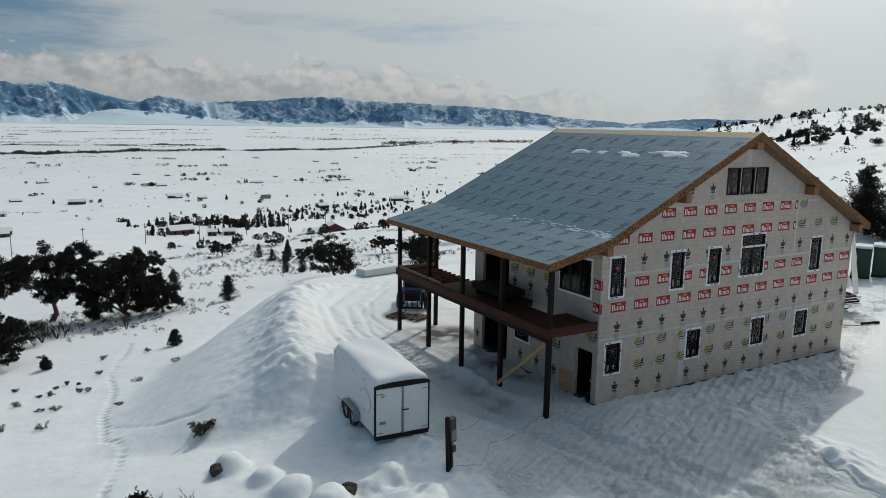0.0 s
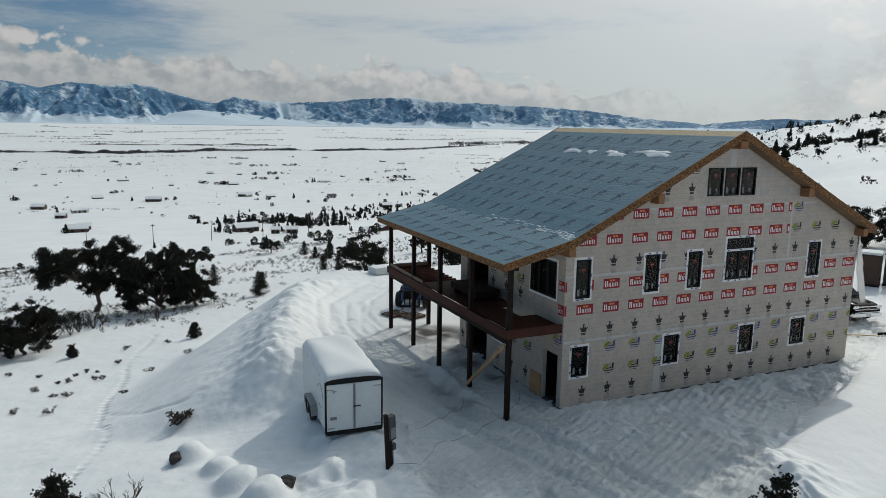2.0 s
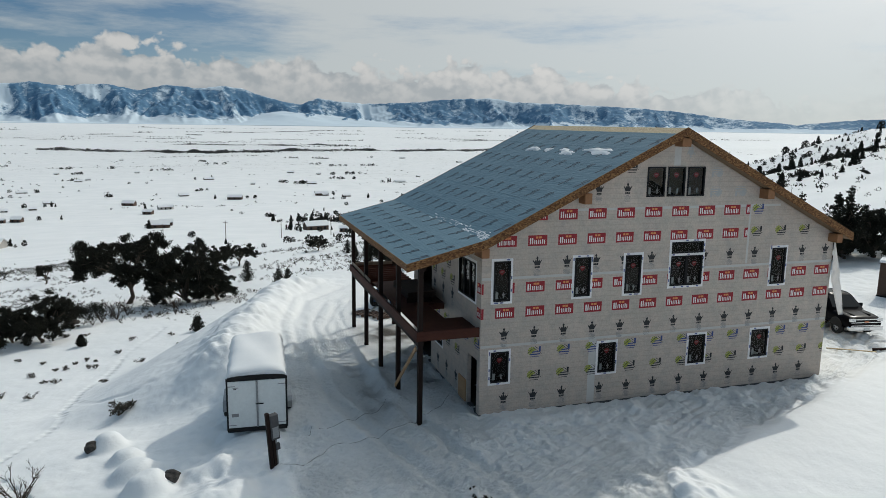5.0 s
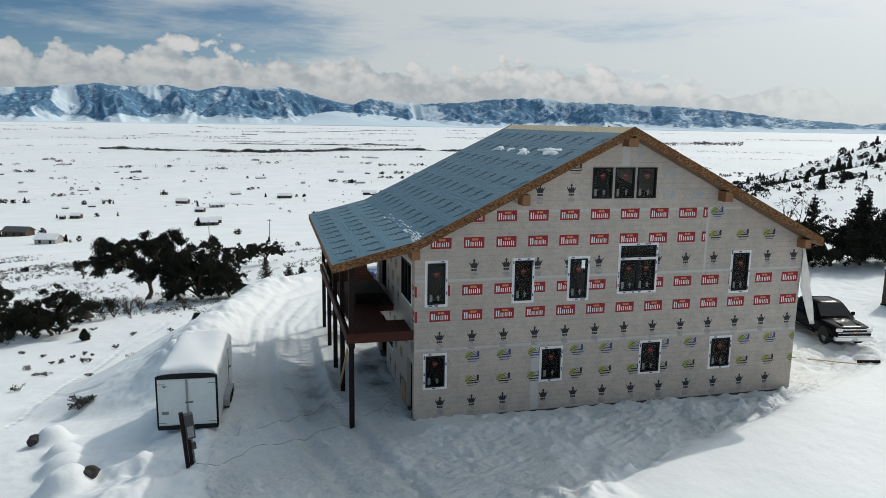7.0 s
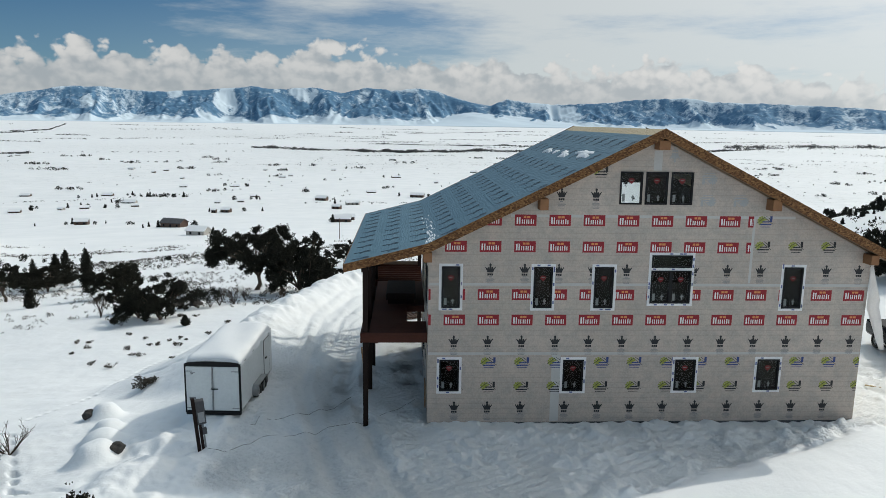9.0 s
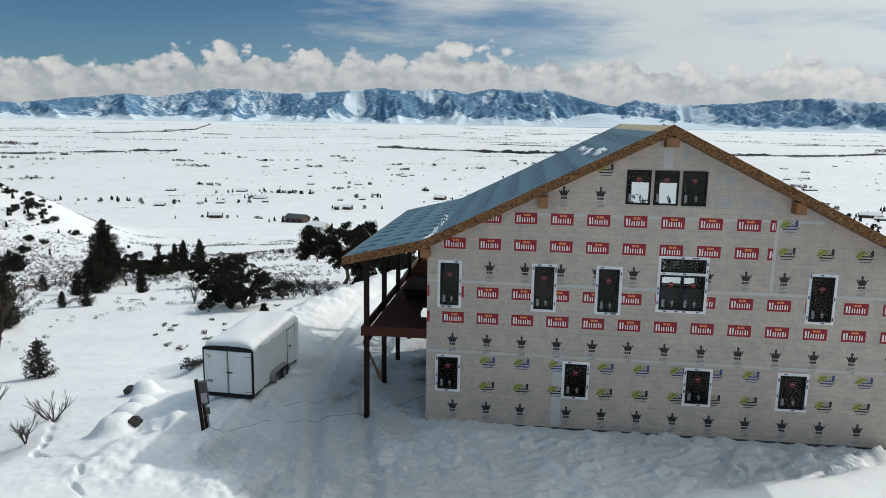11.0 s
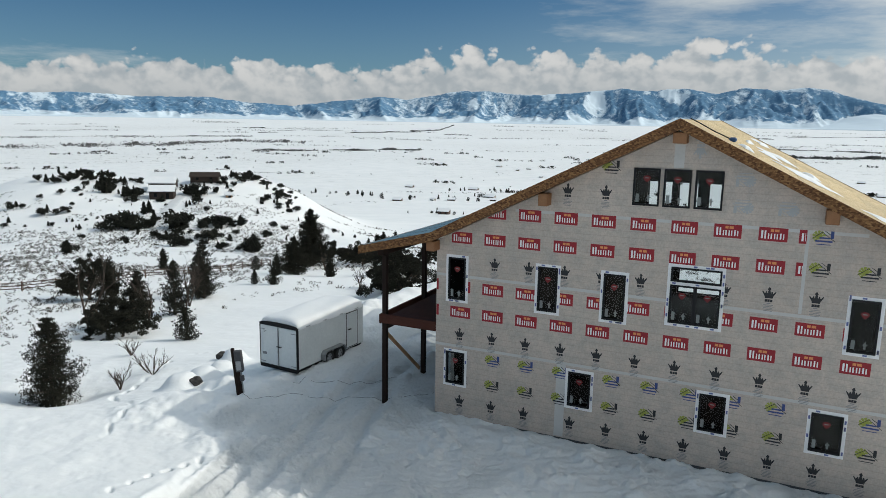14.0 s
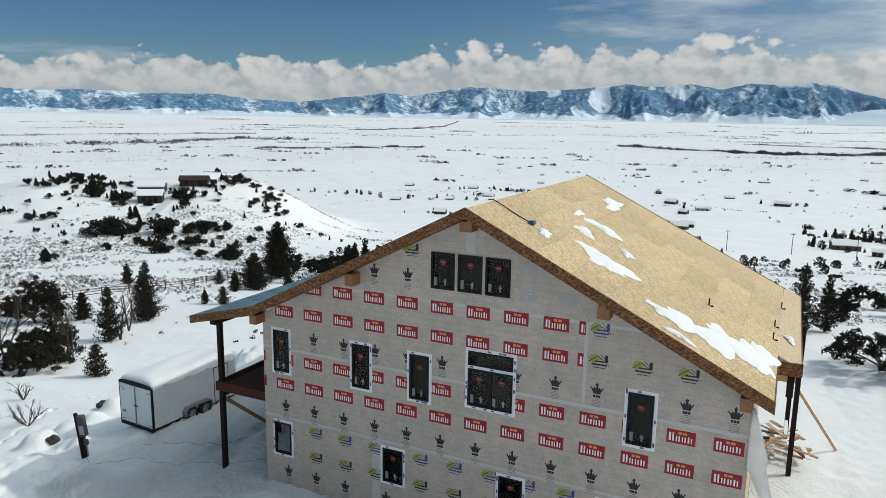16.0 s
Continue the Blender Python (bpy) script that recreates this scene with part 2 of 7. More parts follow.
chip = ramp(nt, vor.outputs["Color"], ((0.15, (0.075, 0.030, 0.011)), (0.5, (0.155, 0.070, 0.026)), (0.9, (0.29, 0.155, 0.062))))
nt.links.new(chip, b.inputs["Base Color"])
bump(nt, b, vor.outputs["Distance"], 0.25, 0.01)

WRAP, nt, b = material("house_wrap", 0.55, 0.0, 0.4)
v = coords(nt)
crease = noise_tex(nt, coords(nt, (1.0, 1.0, 1.15)), 2.6, 9, 0.72)
cl = ramp(nt, noise_tex(nt, v, 0.35, 5), ((0.3, (0.490, 0.412, 0.350)), (0.7, (0.570, 0.485, 0.415))))
lath = nt.nodes.new("ShaderNodeTexWave")
lath.bands_direction = "Z"
lath.inputs["Scale"].default_value, lath.inputs["Distortion"].default_value, lath.inputs["Detail"].default_value = 1.58, 0.4, 1.0
nt.links.new(v, lath.inputs["Vector"])
line = ramp(nt, lath.outputs["Fac"], ((0.0, (0.84, 0.84, 0.85)), (0.035, (1, 1, 1))))
nt.links.new(mixc(nt, 1.0, mixc(nt, ramp(nt, crease, ((0.40, (0, 0, 0)), (0.68, (0.9, 0.9, 0.9)))), cl, (0.39, 0.355, 0.32)), mixc(nt, 1.0, line, ramp(nt, noise_tex(nt, coords(nt, (1.2, 1, 0.9)), 15.0, 8, 0.75), ((0.34, (0.80, 0.80, 0.81)), (0.60, (1, 1, 1)))), "MULTIPLY"), "MULTIPLY"), b.inputs["Base Color"])
bump(nt, b, crease, 0.35, 0.03)

FELT, nt, b = material("roof_underlayment", 0.55, 0.0, 0.22)
v = coords(nt)
wr = noise_tex(nt, coords(nt, (2.5, 0.7, 2.5)), 1.6, 8, 0.7)
fold = nt.nodes.new("ShaderNodeTexWave")
fold.bands_direction = "X"
fold.inputs["Scale"].default_value, fold.inputs["Distortion"].default_value, fold.inputs["Detail"].default_value, fold.inputs["Detail Scale"].default_value = 2.6, 11.0, 6.0, 1.2
nt.links.new(coords(nt, (1.0, 0.30, 0.3)), fold.inputs["Vector"])
felt_col = mixc(nt, wr, ramp(nt, noise_tex(nt, v, 0.25, 4), ((0.3, (0.040, 0.108, 0.160)), (0.7, (0.074, 0.158, 0.215)))), (0.122, 0.220, 0.278))
nt.links.new(mixc(nt, 1.0, felt_col, ramp(nt, fold.outputs["Fac"], ((0.0, (0.93, 0.94, 0.95)), (0.22, (1, 1, 1)))), "MULTIPLY"), b.inputs["Base Color"])
creases = nt.nodes.new("ShaderNodeMath")
creases.operation = "MULTIPLY_ADD"
nt.links.new(fold.outputs["Fac"], creases.inputs[0])
creases.inputs[1].default_value = 0.18
nt.links.new(wr, creases.inputs[2])
bump(nt, b, creases.outputs[0], 0.6, 0.03)

STAIN = two_scale("dark_stained_timber", (0.010, 0.006, 0.005), (0.024, 0.012, 0.009), 0.8, 10, 0.75, 0.3, 0.01, (6, 6, 0.6), spec=0.2)
BEAM = two_scale("red_brown_timber", (0.042, 0.014, 0.010), (0.088, 0.030, 0.019), 0.8, 10, 0.75, 0.3, 0.01, (0.8, 0.8, 5), spec=0.2)
LUMBER = two_scale("fresh_lumber", (0.34, 0.19, 0.095), (0.50, 0.31, 0.165), 0.7, 12, 0.7, 0.3, 0.01, (1, 1, 4))
CEDAR = two_scale("lookout_timber", (0.19, 0.085, 0.036), (0.31, 0.15, 0.068), 0.7, 12, 0.7, 0.3, 0.01, (4, 1, 4))
SHADED_SOFFIT = two_scale("dark_soffit_board", (0.12, 0.075, 0.042), (0.20, 0.13, 0.075), 0.7, 12, 0.75, 0.2, 0.01)
# Near-black in place of raw wood: the dimness of the rooms is coloured in.
DIM_INSIDE = two_scale("inner_framing", (0.018, 0.015, 0.012), (0.040, 0.032, 0.025), 0.7, 8, 0.8, 0.2, 0.01)
BLACKFR = two_scale("black_window_frame", (0.008, 0.008, 0.009), (0.016, 0.016, 0.018), 2, 20, 0.6, 0.05, 0.004, spec=0.2)
TAPE = two_scale("white_flashing_tape", (0.68, 0.68, 0.69), (0.84, 0.83, 0.82), 2, 18, 0.5, 0.2, 0.01)
BLUETAPE = two_scale("blue_tape_print", (0.10, 0.12, 0.28), (0.16, 0.18, 0.36), 3, 20, 0.6, 0.1, 0.004)
SEAM = two_scale("seam_tape", (0.44, 0.435, 0.42), (0.53, 0.525, 0.51), 1, 12, 0.45, 0.3, 0.01)
RED = two_scale("red_print", (0.24, 0.010, 0.018), (0.32, 0.015, 0.024), 2, 25, 0.6, 0.05, 0.004)
INK = two_scale("black_print", (0.012, 0.012, 0.014), (0.03, 0.03, 0.034), 2, 25, 0.6, 0.05, 0.004)
GREYINK = two_scale("grey_print", (0.16, 0.16, 0.17), (0.24, 0.24, 0.25), 2, 25, 0.6, 0.05, 0.004)
FAINT = two_scale("faint_print", (0.32, 0.33, 0.34), (0.40, 0.41, 0.42), 2, 25, 0.6, 0.05, 0.004)
WHITEINK = two_scale("white_print", (0.72, 0.71, 0.70), (0.80, 0.79, 0.78), 2, 25, 0.6, 0.05, 0.004)
PEACH = two_scale("orange_print", (0.62, 0.20, 0.07), (0.72, 0.28, 0.11), 2, 25, 0.6, 0.05, 0.004)
LIME = two_scale("lime_print", (0.22, 0.25, 0.035), (0.31, 0.34, 0.06), 2, 25, 0.6, 0.05, 0.004)
STICKER = two_scale("dark_red_sticker", (0.13, 0.012, 0.014), (0.18, 0.020, 0.020), 2, 25, 0.6, 0.05, 0.004)
LABEL = two_scale("grey_paper_label", (0.15, 0.165, 0.165), (0.24, 0.255, 0.25), 2, 25, 0.7, 0.05, 0.004)
BLUEINK = two_scale("blue_print", (0.03, 0.05, 0.17), (0.05, 0.075, 0.23), 2, 25, 0.6, 0.05, 0.004)
FELTINK = two_scale("underlayment_print", (0.005, 0.020, 0.040), (0.011, 0.034, 0.060), 2, 25, 0.5, 0.05, 0.004)
PANEL = two_scale("white_trailer_skin", (0.58, 0.61, 0.61), (0.74, 0.77, 0.77), 0.7, 9, 0.35, 0.08, 0.01)
BLACKTRIM = two_scale("black_trailer_trim", (0.008, 0.008, 0.009), (0.018, 0.018, 0.018), 2, 16, 0.65, 0.1, 0.005, spec=0.2)
STEEL = two_scale("grey_metal", (0.25, 0.26, 0.27), (0.38, 0.39, 0.40), 2, 16, 0.38, 0.1, 0.004, metal=0.8)
CHROME = two_scale("chrome", (0.62, 0.63, 0.64), (0.78, 0.78, 0.79), 2, 16, 0.14, 0.02, 0.002, metal=1.0)
RUBBER = two_scale("tyre_rubber", (0.012, 0.012, 0.012), (0.028, 0.027, 0.026), 2, 22, 0.8, 0.3, 0.01)
CARPAINT = two_scale("black_car_paint", (0.003, 0.003, 0.004), (0.006, 0.006, 0.007), 1, 14, 0.18, 0.01, 0.002, spec=0.04)
DARKGLASS, nt, b = material("dark_glazing", 0.06, 0.0, 0.2)
b.inputs["Base Color"].default_value = (0.012, 0.014, 0.016, 1)
GLASS, nt, b = material("window_glass", 0.02, 0.0, 0.5)
b.inputs["Base Color"].default_value = (0.60, 0.65, 0.66, 1)
b.inputs["Transmission Weight"].default_value, b.inputs["IOR"].default_value = 1.0, 1.26
BARK = two_scale("bark", (0.045, 0.033, 0.026), (0.11, 0.085, 0.065), 1.5, 12, 0.9, 0.6, 0.03, (3, 3, 0.8))
TWIG = two_scale("bare_twigs", (0.045, 0.033, 0.026), (0.085, 0.064, 0.05), 2, 14, 0.9, 0.4, 0.01)
STONE = two_scale("boulder_stone", (0.022, 0.020, 0.019), (0.075, 0.068, 0.062), 1.2, 9, 0.9, 0.8, 0.04)
CONC = two_scale("foundation_concrete", (0.05, 0.05, 0.055), (0.10, 0.10, 0.105), 1, 10, 0.85, 0.3, 0.01)
SHED = two_scale("weathered_siding", (0.055, 0.035, 0.027), (0.12, 0.075, 0.055), 0.7, 8, 0.8, 0.3, 0.02, (1, 1, 3))
GREYBOARD = two_scale("weathered_board", (0.13, 0.10, 0.075), (0.22, 0.175, 0.135), 0.7, 12, 0.8, 0.3, 0.01, (1, 1, 4))
PALE = two_scale("pale_siding", (0.30, 0.29, 0.27), (0.42, 0.40, 0.37), 0.7, 8, 0.7, 0.2, 0.02)
DARKROOF = two_scale("dark_roofing", (0.05, 0.05, 0.055), (0.10, 0.10, 0.105), 0.7, 8, 0.7, 0.2, 0.02)
BLUEMETAL = two_scale("blue_machine_paint", (0.02, 0.06, 0.16), (0.04, 0.10, 0.24), 1, 12, 0.4, 0.1, 0.01)


def foliage(name, dark, light):
    m, nt, b = material(name, 0.75, 0.0, 0.25)
    g = nt.nodes.new("ShaderNodeNewGeometry")
    big = noise_tex(nt, coords(nt), 0.9, 3)
    f = nt.nodes.new("ShaderNodeMath")
    f.operation = "MULTIPLY_ADD"
    nt.links.new(g.outputs["Random Per Island"], f.inputs[0])
    f.inputs[1].default_value = 0.5
    nt.links.new(big, f.inputs[2])
    nt.links.new(ramp(nt, f.outputs[0], ((0.35, dark), (1.0, light))), b.inputs["Base Color"])
    return m


JUNIPER = foliage("juniper_foliage", (0.008, 0.009, 0.006), (0.030, 0.030, 0.020))
FARGREEN = foliage("far_conifers", (0.008, 0.010, 0.008), (0.024, 0.026, 0.018))
SAGE = foliage("dry_sagebrush", (0.035, 0.031, 0.024), (0.095, 0.083, 0.064))

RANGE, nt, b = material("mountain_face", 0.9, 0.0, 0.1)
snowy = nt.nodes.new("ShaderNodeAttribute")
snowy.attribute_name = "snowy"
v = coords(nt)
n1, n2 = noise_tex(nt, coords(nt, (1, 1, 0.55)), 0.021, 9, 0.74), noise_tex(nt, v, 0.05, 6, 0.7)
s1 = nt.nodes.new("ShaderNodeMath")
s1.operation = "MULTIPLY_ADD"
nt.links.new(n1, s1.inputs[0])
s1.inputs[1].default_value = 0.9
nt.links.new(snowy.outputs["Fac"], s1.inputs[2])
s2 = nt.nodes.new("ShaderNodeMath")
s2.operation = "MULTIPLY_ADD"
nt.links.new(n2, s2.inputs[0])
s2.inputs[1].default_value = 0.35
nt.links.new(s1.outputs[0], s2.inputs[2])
# Distance haze is painted in: blue forest, snow dimmed to blue-grey.
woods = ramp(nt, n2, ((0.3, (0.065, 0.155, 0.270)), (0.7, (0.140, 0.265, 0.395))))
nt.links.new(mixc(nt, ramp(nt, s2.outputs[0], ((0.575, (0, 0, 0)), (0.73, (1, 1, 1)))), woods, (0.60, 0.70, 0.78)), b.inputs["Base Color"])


# ---- mesh helpers ----
def part(name, bm, mat, parent=None, label=""):
    me = bpy.data.meshes.new(name)
    bm.to_mesh(me)
    bm.free()
    for m in mat if isinstance(mat, (list, tuple)) else (mat,):
        me.materials.append(m)
    ob = new(name, me)
    ob.parent = parent
    return tagged(ob, label)


def thing(name, m, label, category, group="", kind=""):
    ob = new(name)
    ob.empty_display_size = 0.2
    ob.matrix_world = m
    return tagged(ob, label, category, group, kind)


def box(bm, x0, y0, z0, x1, y1, z1, bevel=0.0, mat=0):
    vs = [bm.verts.new((x, y, z)) for x in (x0, x1) for y in (y0, y1) for z in (z0, z1)]
    fs = [bm.faces.new([vs[i] for i in q]) for q in ((0, 1, 3, 2), (4, 6, 7, 5), (0, 4, 5, 1), (2, 3, 7, 6), (0, 2, 6, 4), (1, 5, 7, 3))]
    for f in fs:
        f.material_index = mat
    if bevel:
        es = {e for f in fs for e in f.edges}
        bmesh.ops.bevel(bm, geom=list(es), offset=bevel, segments=1, affect="EDGES", profile=0.5)
    return bm


def boxes(*rows, bevel=0.0):
    bm = bmesh.new()
    for r in rows:
        box(bm, *r, bevel=bevel)
    return bm


def prism(bm, outline, y0, y1, axis="y", mat=0):
    """A closed outline of (u, w) pushed along an axis: for y, (u, w) is (x, z); for x, (y, z); for z, (x, y)."""
    def at(u, w, d):
        return {"y": (u, d, w), "x": (d, u, w), "z": (u, w, d)}[axis]
    a = [bm.verts.new(at(u, w, y0)) for u, w in outline]
    c = [bm.verts.new(at(u, w, y1)) for u, w in outline]
    fs = [bm.faces.new(a), bm.faces.new(c[::-1])]
    n = len(outline)
    for i in range(n):
        fs.append(bm.faces.new((a[i], c[i], c[(i + 1) % n], a[(i + 1) % n])))
    for f in fs:
        f.material_index = mat
    bmesh.ops.recalc_face_normals(bm, faces=fs)
    return bm


def tube(bm, path, radii, sides=7):
    rings = []
    for i, p in enumerate(path):
        p = Vector(p)
        d = (Vector(path[min(i + 1, len(path) - 1)]) - Vector(path[max(i - 1, 0)])).normalized()
        u = d.cross(Vector((0.31, 0.93, 0.2))).normalized()
        w = d.cross(u)
        r = radii[i] if isinstance(radii, (list, tuple)) else radii
        rings.append([bm.verts.new(p + (u * math.cos(a) + w * math.sin(a)) * r) for a in (math.tau * k / sides for k in range(sides))])
    for a, c in zip(rings, rings[1:]):
        for k in range(sides):
            bm.faces.new((a[k], a[(k + 1) % sides], c[(k + 1) % sides], c[k]))
    bm.faces.new(rings[0][::-1])
    bm.faces.new(rings[-1])
    return bm


def beam(bm, a, c, w, h):
    """A squared timber from a to c, w wide and h deep."""
    a, c = Vector(a), Vector(c)
    d = (c - a).normalized()
    side = d.cross(Vector((0, 0, 1)))
    side = side.normalized() if side.length > 0.05 else Vector((1, 0, 0))
    up = side.cross(d)
    vs = [bm.verts.new(p + side * (sx_ * w / 2) + up * (sz_ * h / 2)) for p in (a, c) for sx_, sz_ in ((-1, -1), (1, -1), (1, 1), (-1, 1))]
    for q in ((0, 1, 2, 3), (7, 6, 5, 4), (0, 4, 5, 1), (1, 5, 6, 2), (2, 6, 7, 3), (3, 7, 4, 0)):
        bm.faces.new([vs[i] for i in q])
    bmesh.ops.recalc_face_normals(bm, faces=bm.faces[-6:])
    return bm


def mesh_object(name, verts, faces, mat, parent=None, smooth=False):
    me = bpy.data.meshes.new(name)
    verts, faces = np.asarray(verts, np.float32), np.asarray(faces, np.int32)
    k = faces.shape[1]
    me.vertices.add(len(verts))
    me.vertices.foreach_set("co", verts.ravel())
    me.loops.add(faces.size)
    me.loops.foreach_set("vertex_index", faces.ravel())
    me.polygons.add(len(faces))
    me.polygons.foreach_set("loop_start", np.arange(0, faces.size, k, dtype=np.int32))
    me.update(calc_edges=True)
    me.polygons.foreach_set("use_smooth", np.full(len(faces), smooth))
    for m in mat if isinstance(mat, (list, tuple)) else (mat,):
        me.materials.append(m)
    ob = new(name, me)
    ob.parent = parent
    return ob


# ---- ground ----
def lattice(ix, iy, seed):
    h = np.sin(ix * 127.1 + iy * 311.7 + seed * 74.7) * 43758.5453
    return h - np.floor(h)


def vnoise(x, y, scale, seed=0, octaves=4, gain=0.5):
    x, y = np.asarray(x, float), np.asarray(y, float)
    out, amp, tot, f = np.zeros(np.broadcast(x, y).shape), 1.0, 0.0, 1.0 / scale
    for o in range(octaves):
        u, w = x * f + 13.7 * o, y * f - 7.3 * o
        i, j = np.floor(u), np.floor(w)
        a, c = u - i, w - j
        a, c = a * a * (3 - 2 * a), c * c * (3 - 2 * c)
        s = seed + o
        out += amp * ((lattice(i, j, s) * (1 - a) + lattice(i + 1, j, s) * a) * (1 - c) + (lattice(i, j + 1, s) * (1 - a) + lattice(i + 1, j + 1, s) * a) * c - 0.5)
        tot, amp, f = tot + amp, amp * gain, f * 2
    return out / tot * 2


def sstep(v, lo, hi):
    t = np.clip((v - lo) / (hi - lo), 0, 1)
    return t * t * (3 - 2 * t)


def near_line(x, y, pts):
    """Distance to a polyline."""
    best = np.full(np.broadcast(x, y).shape, 1e9)
    for (ax, ay), (bx, by) in zip(pts, pts[1:]):
        dx, dy = bx - ax, by - ay
        t = np.clip(((x - ax) * dx + (y - ay) * dy) / (dx * dx + dy * dy), 0, 1)
        best = np.minimum(best, np.hypot(x - ax - t * dx, y - ay - t * dy))
    return best


EYE_X, EYE_Y = 22.0, -2.0
BERM = ((9.6, 30.0), (10.6, 34.0), (11.8, 37.5), (13.6, 42.5), (16.5, 46.0), (21.0, 48.5), (28.0, 50.0))


TRAILS = (((5.5, 59.2), (5.1, 56.2), (4.3, 53.4), (3.2, 49.7), (3.2, 46.4), (3.0, 44.1), (2.4, 41.0), (2.1, 39.4), (2.0, 37.3), (1.8, 34.4), (2.2, 33.6), (2.4, 32.0), (2.2, 30.8), (1.7, 28.6), (1.2, 26.5)), ((2.0, 37.3), (2.9, 35.3), (3.8, 32.8), (4.6, 31.9), (5.4, 31.4), (6.5, 31.4)), ((9.7, 13.7), (8.8, 14.7), (8.2, 16.0), (7.0, 17.0), (5.4, 17.6), (4.1, 20.1), (2.0, 24.0)), ((13.7, 10.6), (13.7, 11.8), (13.9, 12.8), (13.9, 13.9)))


def yard_mask(x, y):
    """1 on the levelled yard round the house, 0 on the open hillside."""
    west = 11.6 - 1.4 * sstep(y, 26.5, 30) + 0.10 * np.maximum(y - 28, 0) + 0.018 * np.maximum(y - 34, 0) ** 2
    m = sstep(x, west - 5.0 - 5.0 * sstep(y, 27, 33), west + 1.0) * (1 - sstep(y, 48.0, 54.0)) * (1 - sstep(x, 62, 85))
    right = sstep(x, 20.6, 23.4)
    front = right * (14.6 + 0.43 * (x - 22.6) + 0.10 * np.sin(x * 1.9)) + (1 - right) * (15.9 + 0.45 * np.sin(x * 0.7) - 9.5 * np.exp(-((x - 18.6) / 3.6) ** 4))
    soft = 2.2 - 1.5 * right
    return m * sstep(y, front - soft, front + 0.15)


def ground(x, y):
    x, y = np.asarray(x, float), np.asarray(y, float)
    d, az = np.hypot(x - EYE_X, y - EYE_Y), np.degrees(np.arctan2(x - EYE_X, y - EYE_Y))
    g = np.interp(y, (-300, -40, 0, 10, 18, 25, 43, 50, 63, 74, 99, 130, 187, 300), (22, 5, 2.0, 1.3, 0.55, -0.2, -3.0, -4.0, -5.3, -6.8, -10.2, -13.5, -19, -31))
    slope = 0.075 * (x - 20) - 0.05 * np.clip(10 - x, 0, 18) * sstep(60 - y, 0, 30) * sstep(y, 8, 22) + g
    slope = slope + 0.5 * vnoise(x, y, 22, 3) + 0.12 * vnoise(x, y, 3.5, 5)
    floor = np.interp(d, (0, 150, 300, 400, 550, 800, 1200, 1700, 2600, 3500, 4300, 6000), (-8, -22, -39, -47, -60, -65, -65, -61, -49, -31, -12, 14))
    floor = floor + 3.0 * vnoise(x, y, 260, 9, 3) * sstep(d, 200, 700) * (1 - sstep(d, 1500, 3000))
    z = slope + (floor - slope) * sstep(d, 120, 320)
    # wooded spur on the sun side and the knoll with the cabins
    spur = np.interp(az, (24, 30, 36, 47, 61, 90, 130, 180), (0, 9, 30, 57, 70, 86, 60, 0)) * np.interp(az, (-180, -150, 24), (0, 0, 1))
    z = z + spur * np.exp(-((d - 400) / 185.0) ** 2) + 3.5 * vnoise(x, y, 70, 21) * np.exp(-((d - 380) / 200.0) ** 2) * sstep(az, 28, 40)
    z = z + 27 * np.exp(-((d - 315) / 75.0) ** 2) * np.exp(-((az + 47.5) / 14.0) ** 4) * (1 + 0.25 * vnoise(x, y, 60, 31))
    # untouched snow in front of the house, a little above the yard
    s_ = (14.6 + 0.43 * (x - 22.6) - y) / 1.09
    shelf = 0.02 + 0.12 * sstep(x, 22.5, 26) + (0.06 + 0.20 * sstep(x, 23, 27)) * (1 - np.exp(-np.maximum(s_, 0) / 1.6)) + 0.03 * np.clip(s_, 0, 0.8) - 0.19 * np.clip(s_ - 0.8, 0, 5.5) + 0.14 * vnoise(x, y, 4.5, 77, 2)
    w_ = sstep(x, 19.5, 24.5) * (1 - sstep(x, 52, 66)) * (1 - sstep(s_, 6, 18)) * sstep(s_, -3.0, -0.4)
    z = z * (1 - w_) + shelf * w_
    m = yard_mask(x, y)
    yard = 0.02 + 0.055 * vnoise(x, y, 1.3, 41) + 0.19 * vnoise(x, y, 0.42, 43, 3) * (0.35 + sstep(vnoise(x, y, 3.0, 45), -0.2, 0.4))
    yard = yard * (1 - 0.65 * sstep(y, 26, 30)) + 0.04 * np.maximum(x - 38, 0)
    # wheel ruts, ridge along the posts, windrow at the foot of the gable
    for k in (-0.95, 0.95):
        rut = near_line(x, y, ((18.6 + k, 8), (16.8 + k, 16), (14.6 + k, 24), (14.4 + k, 33), (15.6 + k, 40), (20 + k, 45)))
        yard = yard - (0.13 * np.exp(-(rut / 0.24) ** 2) - 0.06 * np.exp(-((rut - 0.45) / 0.18) ** 2)) * (1 - 0.6 * sstep(y, 25, 30))
    for turn in (((13.2, 30.5), (13.4, 35), (14.6, 39.5), (17.5, 43.5)), ((16.0, 33.5), (16.2, 37), (17.6, 40.5), (20.5, 43.5)), ((12.6, 31.0), (12.7, 35), (13.9, 39.8), (16.6, 44.2)), ((14.3, 30.0), (14.4, 35), (15.7, 39.5), (18.8, 43.2)), ((15.0, 29.0), (14.9, 34), (16.3, 38.6), (19.6, 42.6))):
        rut = near_line(x, y, turn)
        yard = yard - 0.085 * np.exp(-(rut / 0.12) ** 2)
    yard = yard + 0.26 * np.exp(-((x - 15.95) / 0.35) ** 2) * sstep(y, 20.5, 22) * (1 - sstep(y, 26.0, 28)) * (0.8 + 0.8 * vnoise(x, y, 0.8, 51))
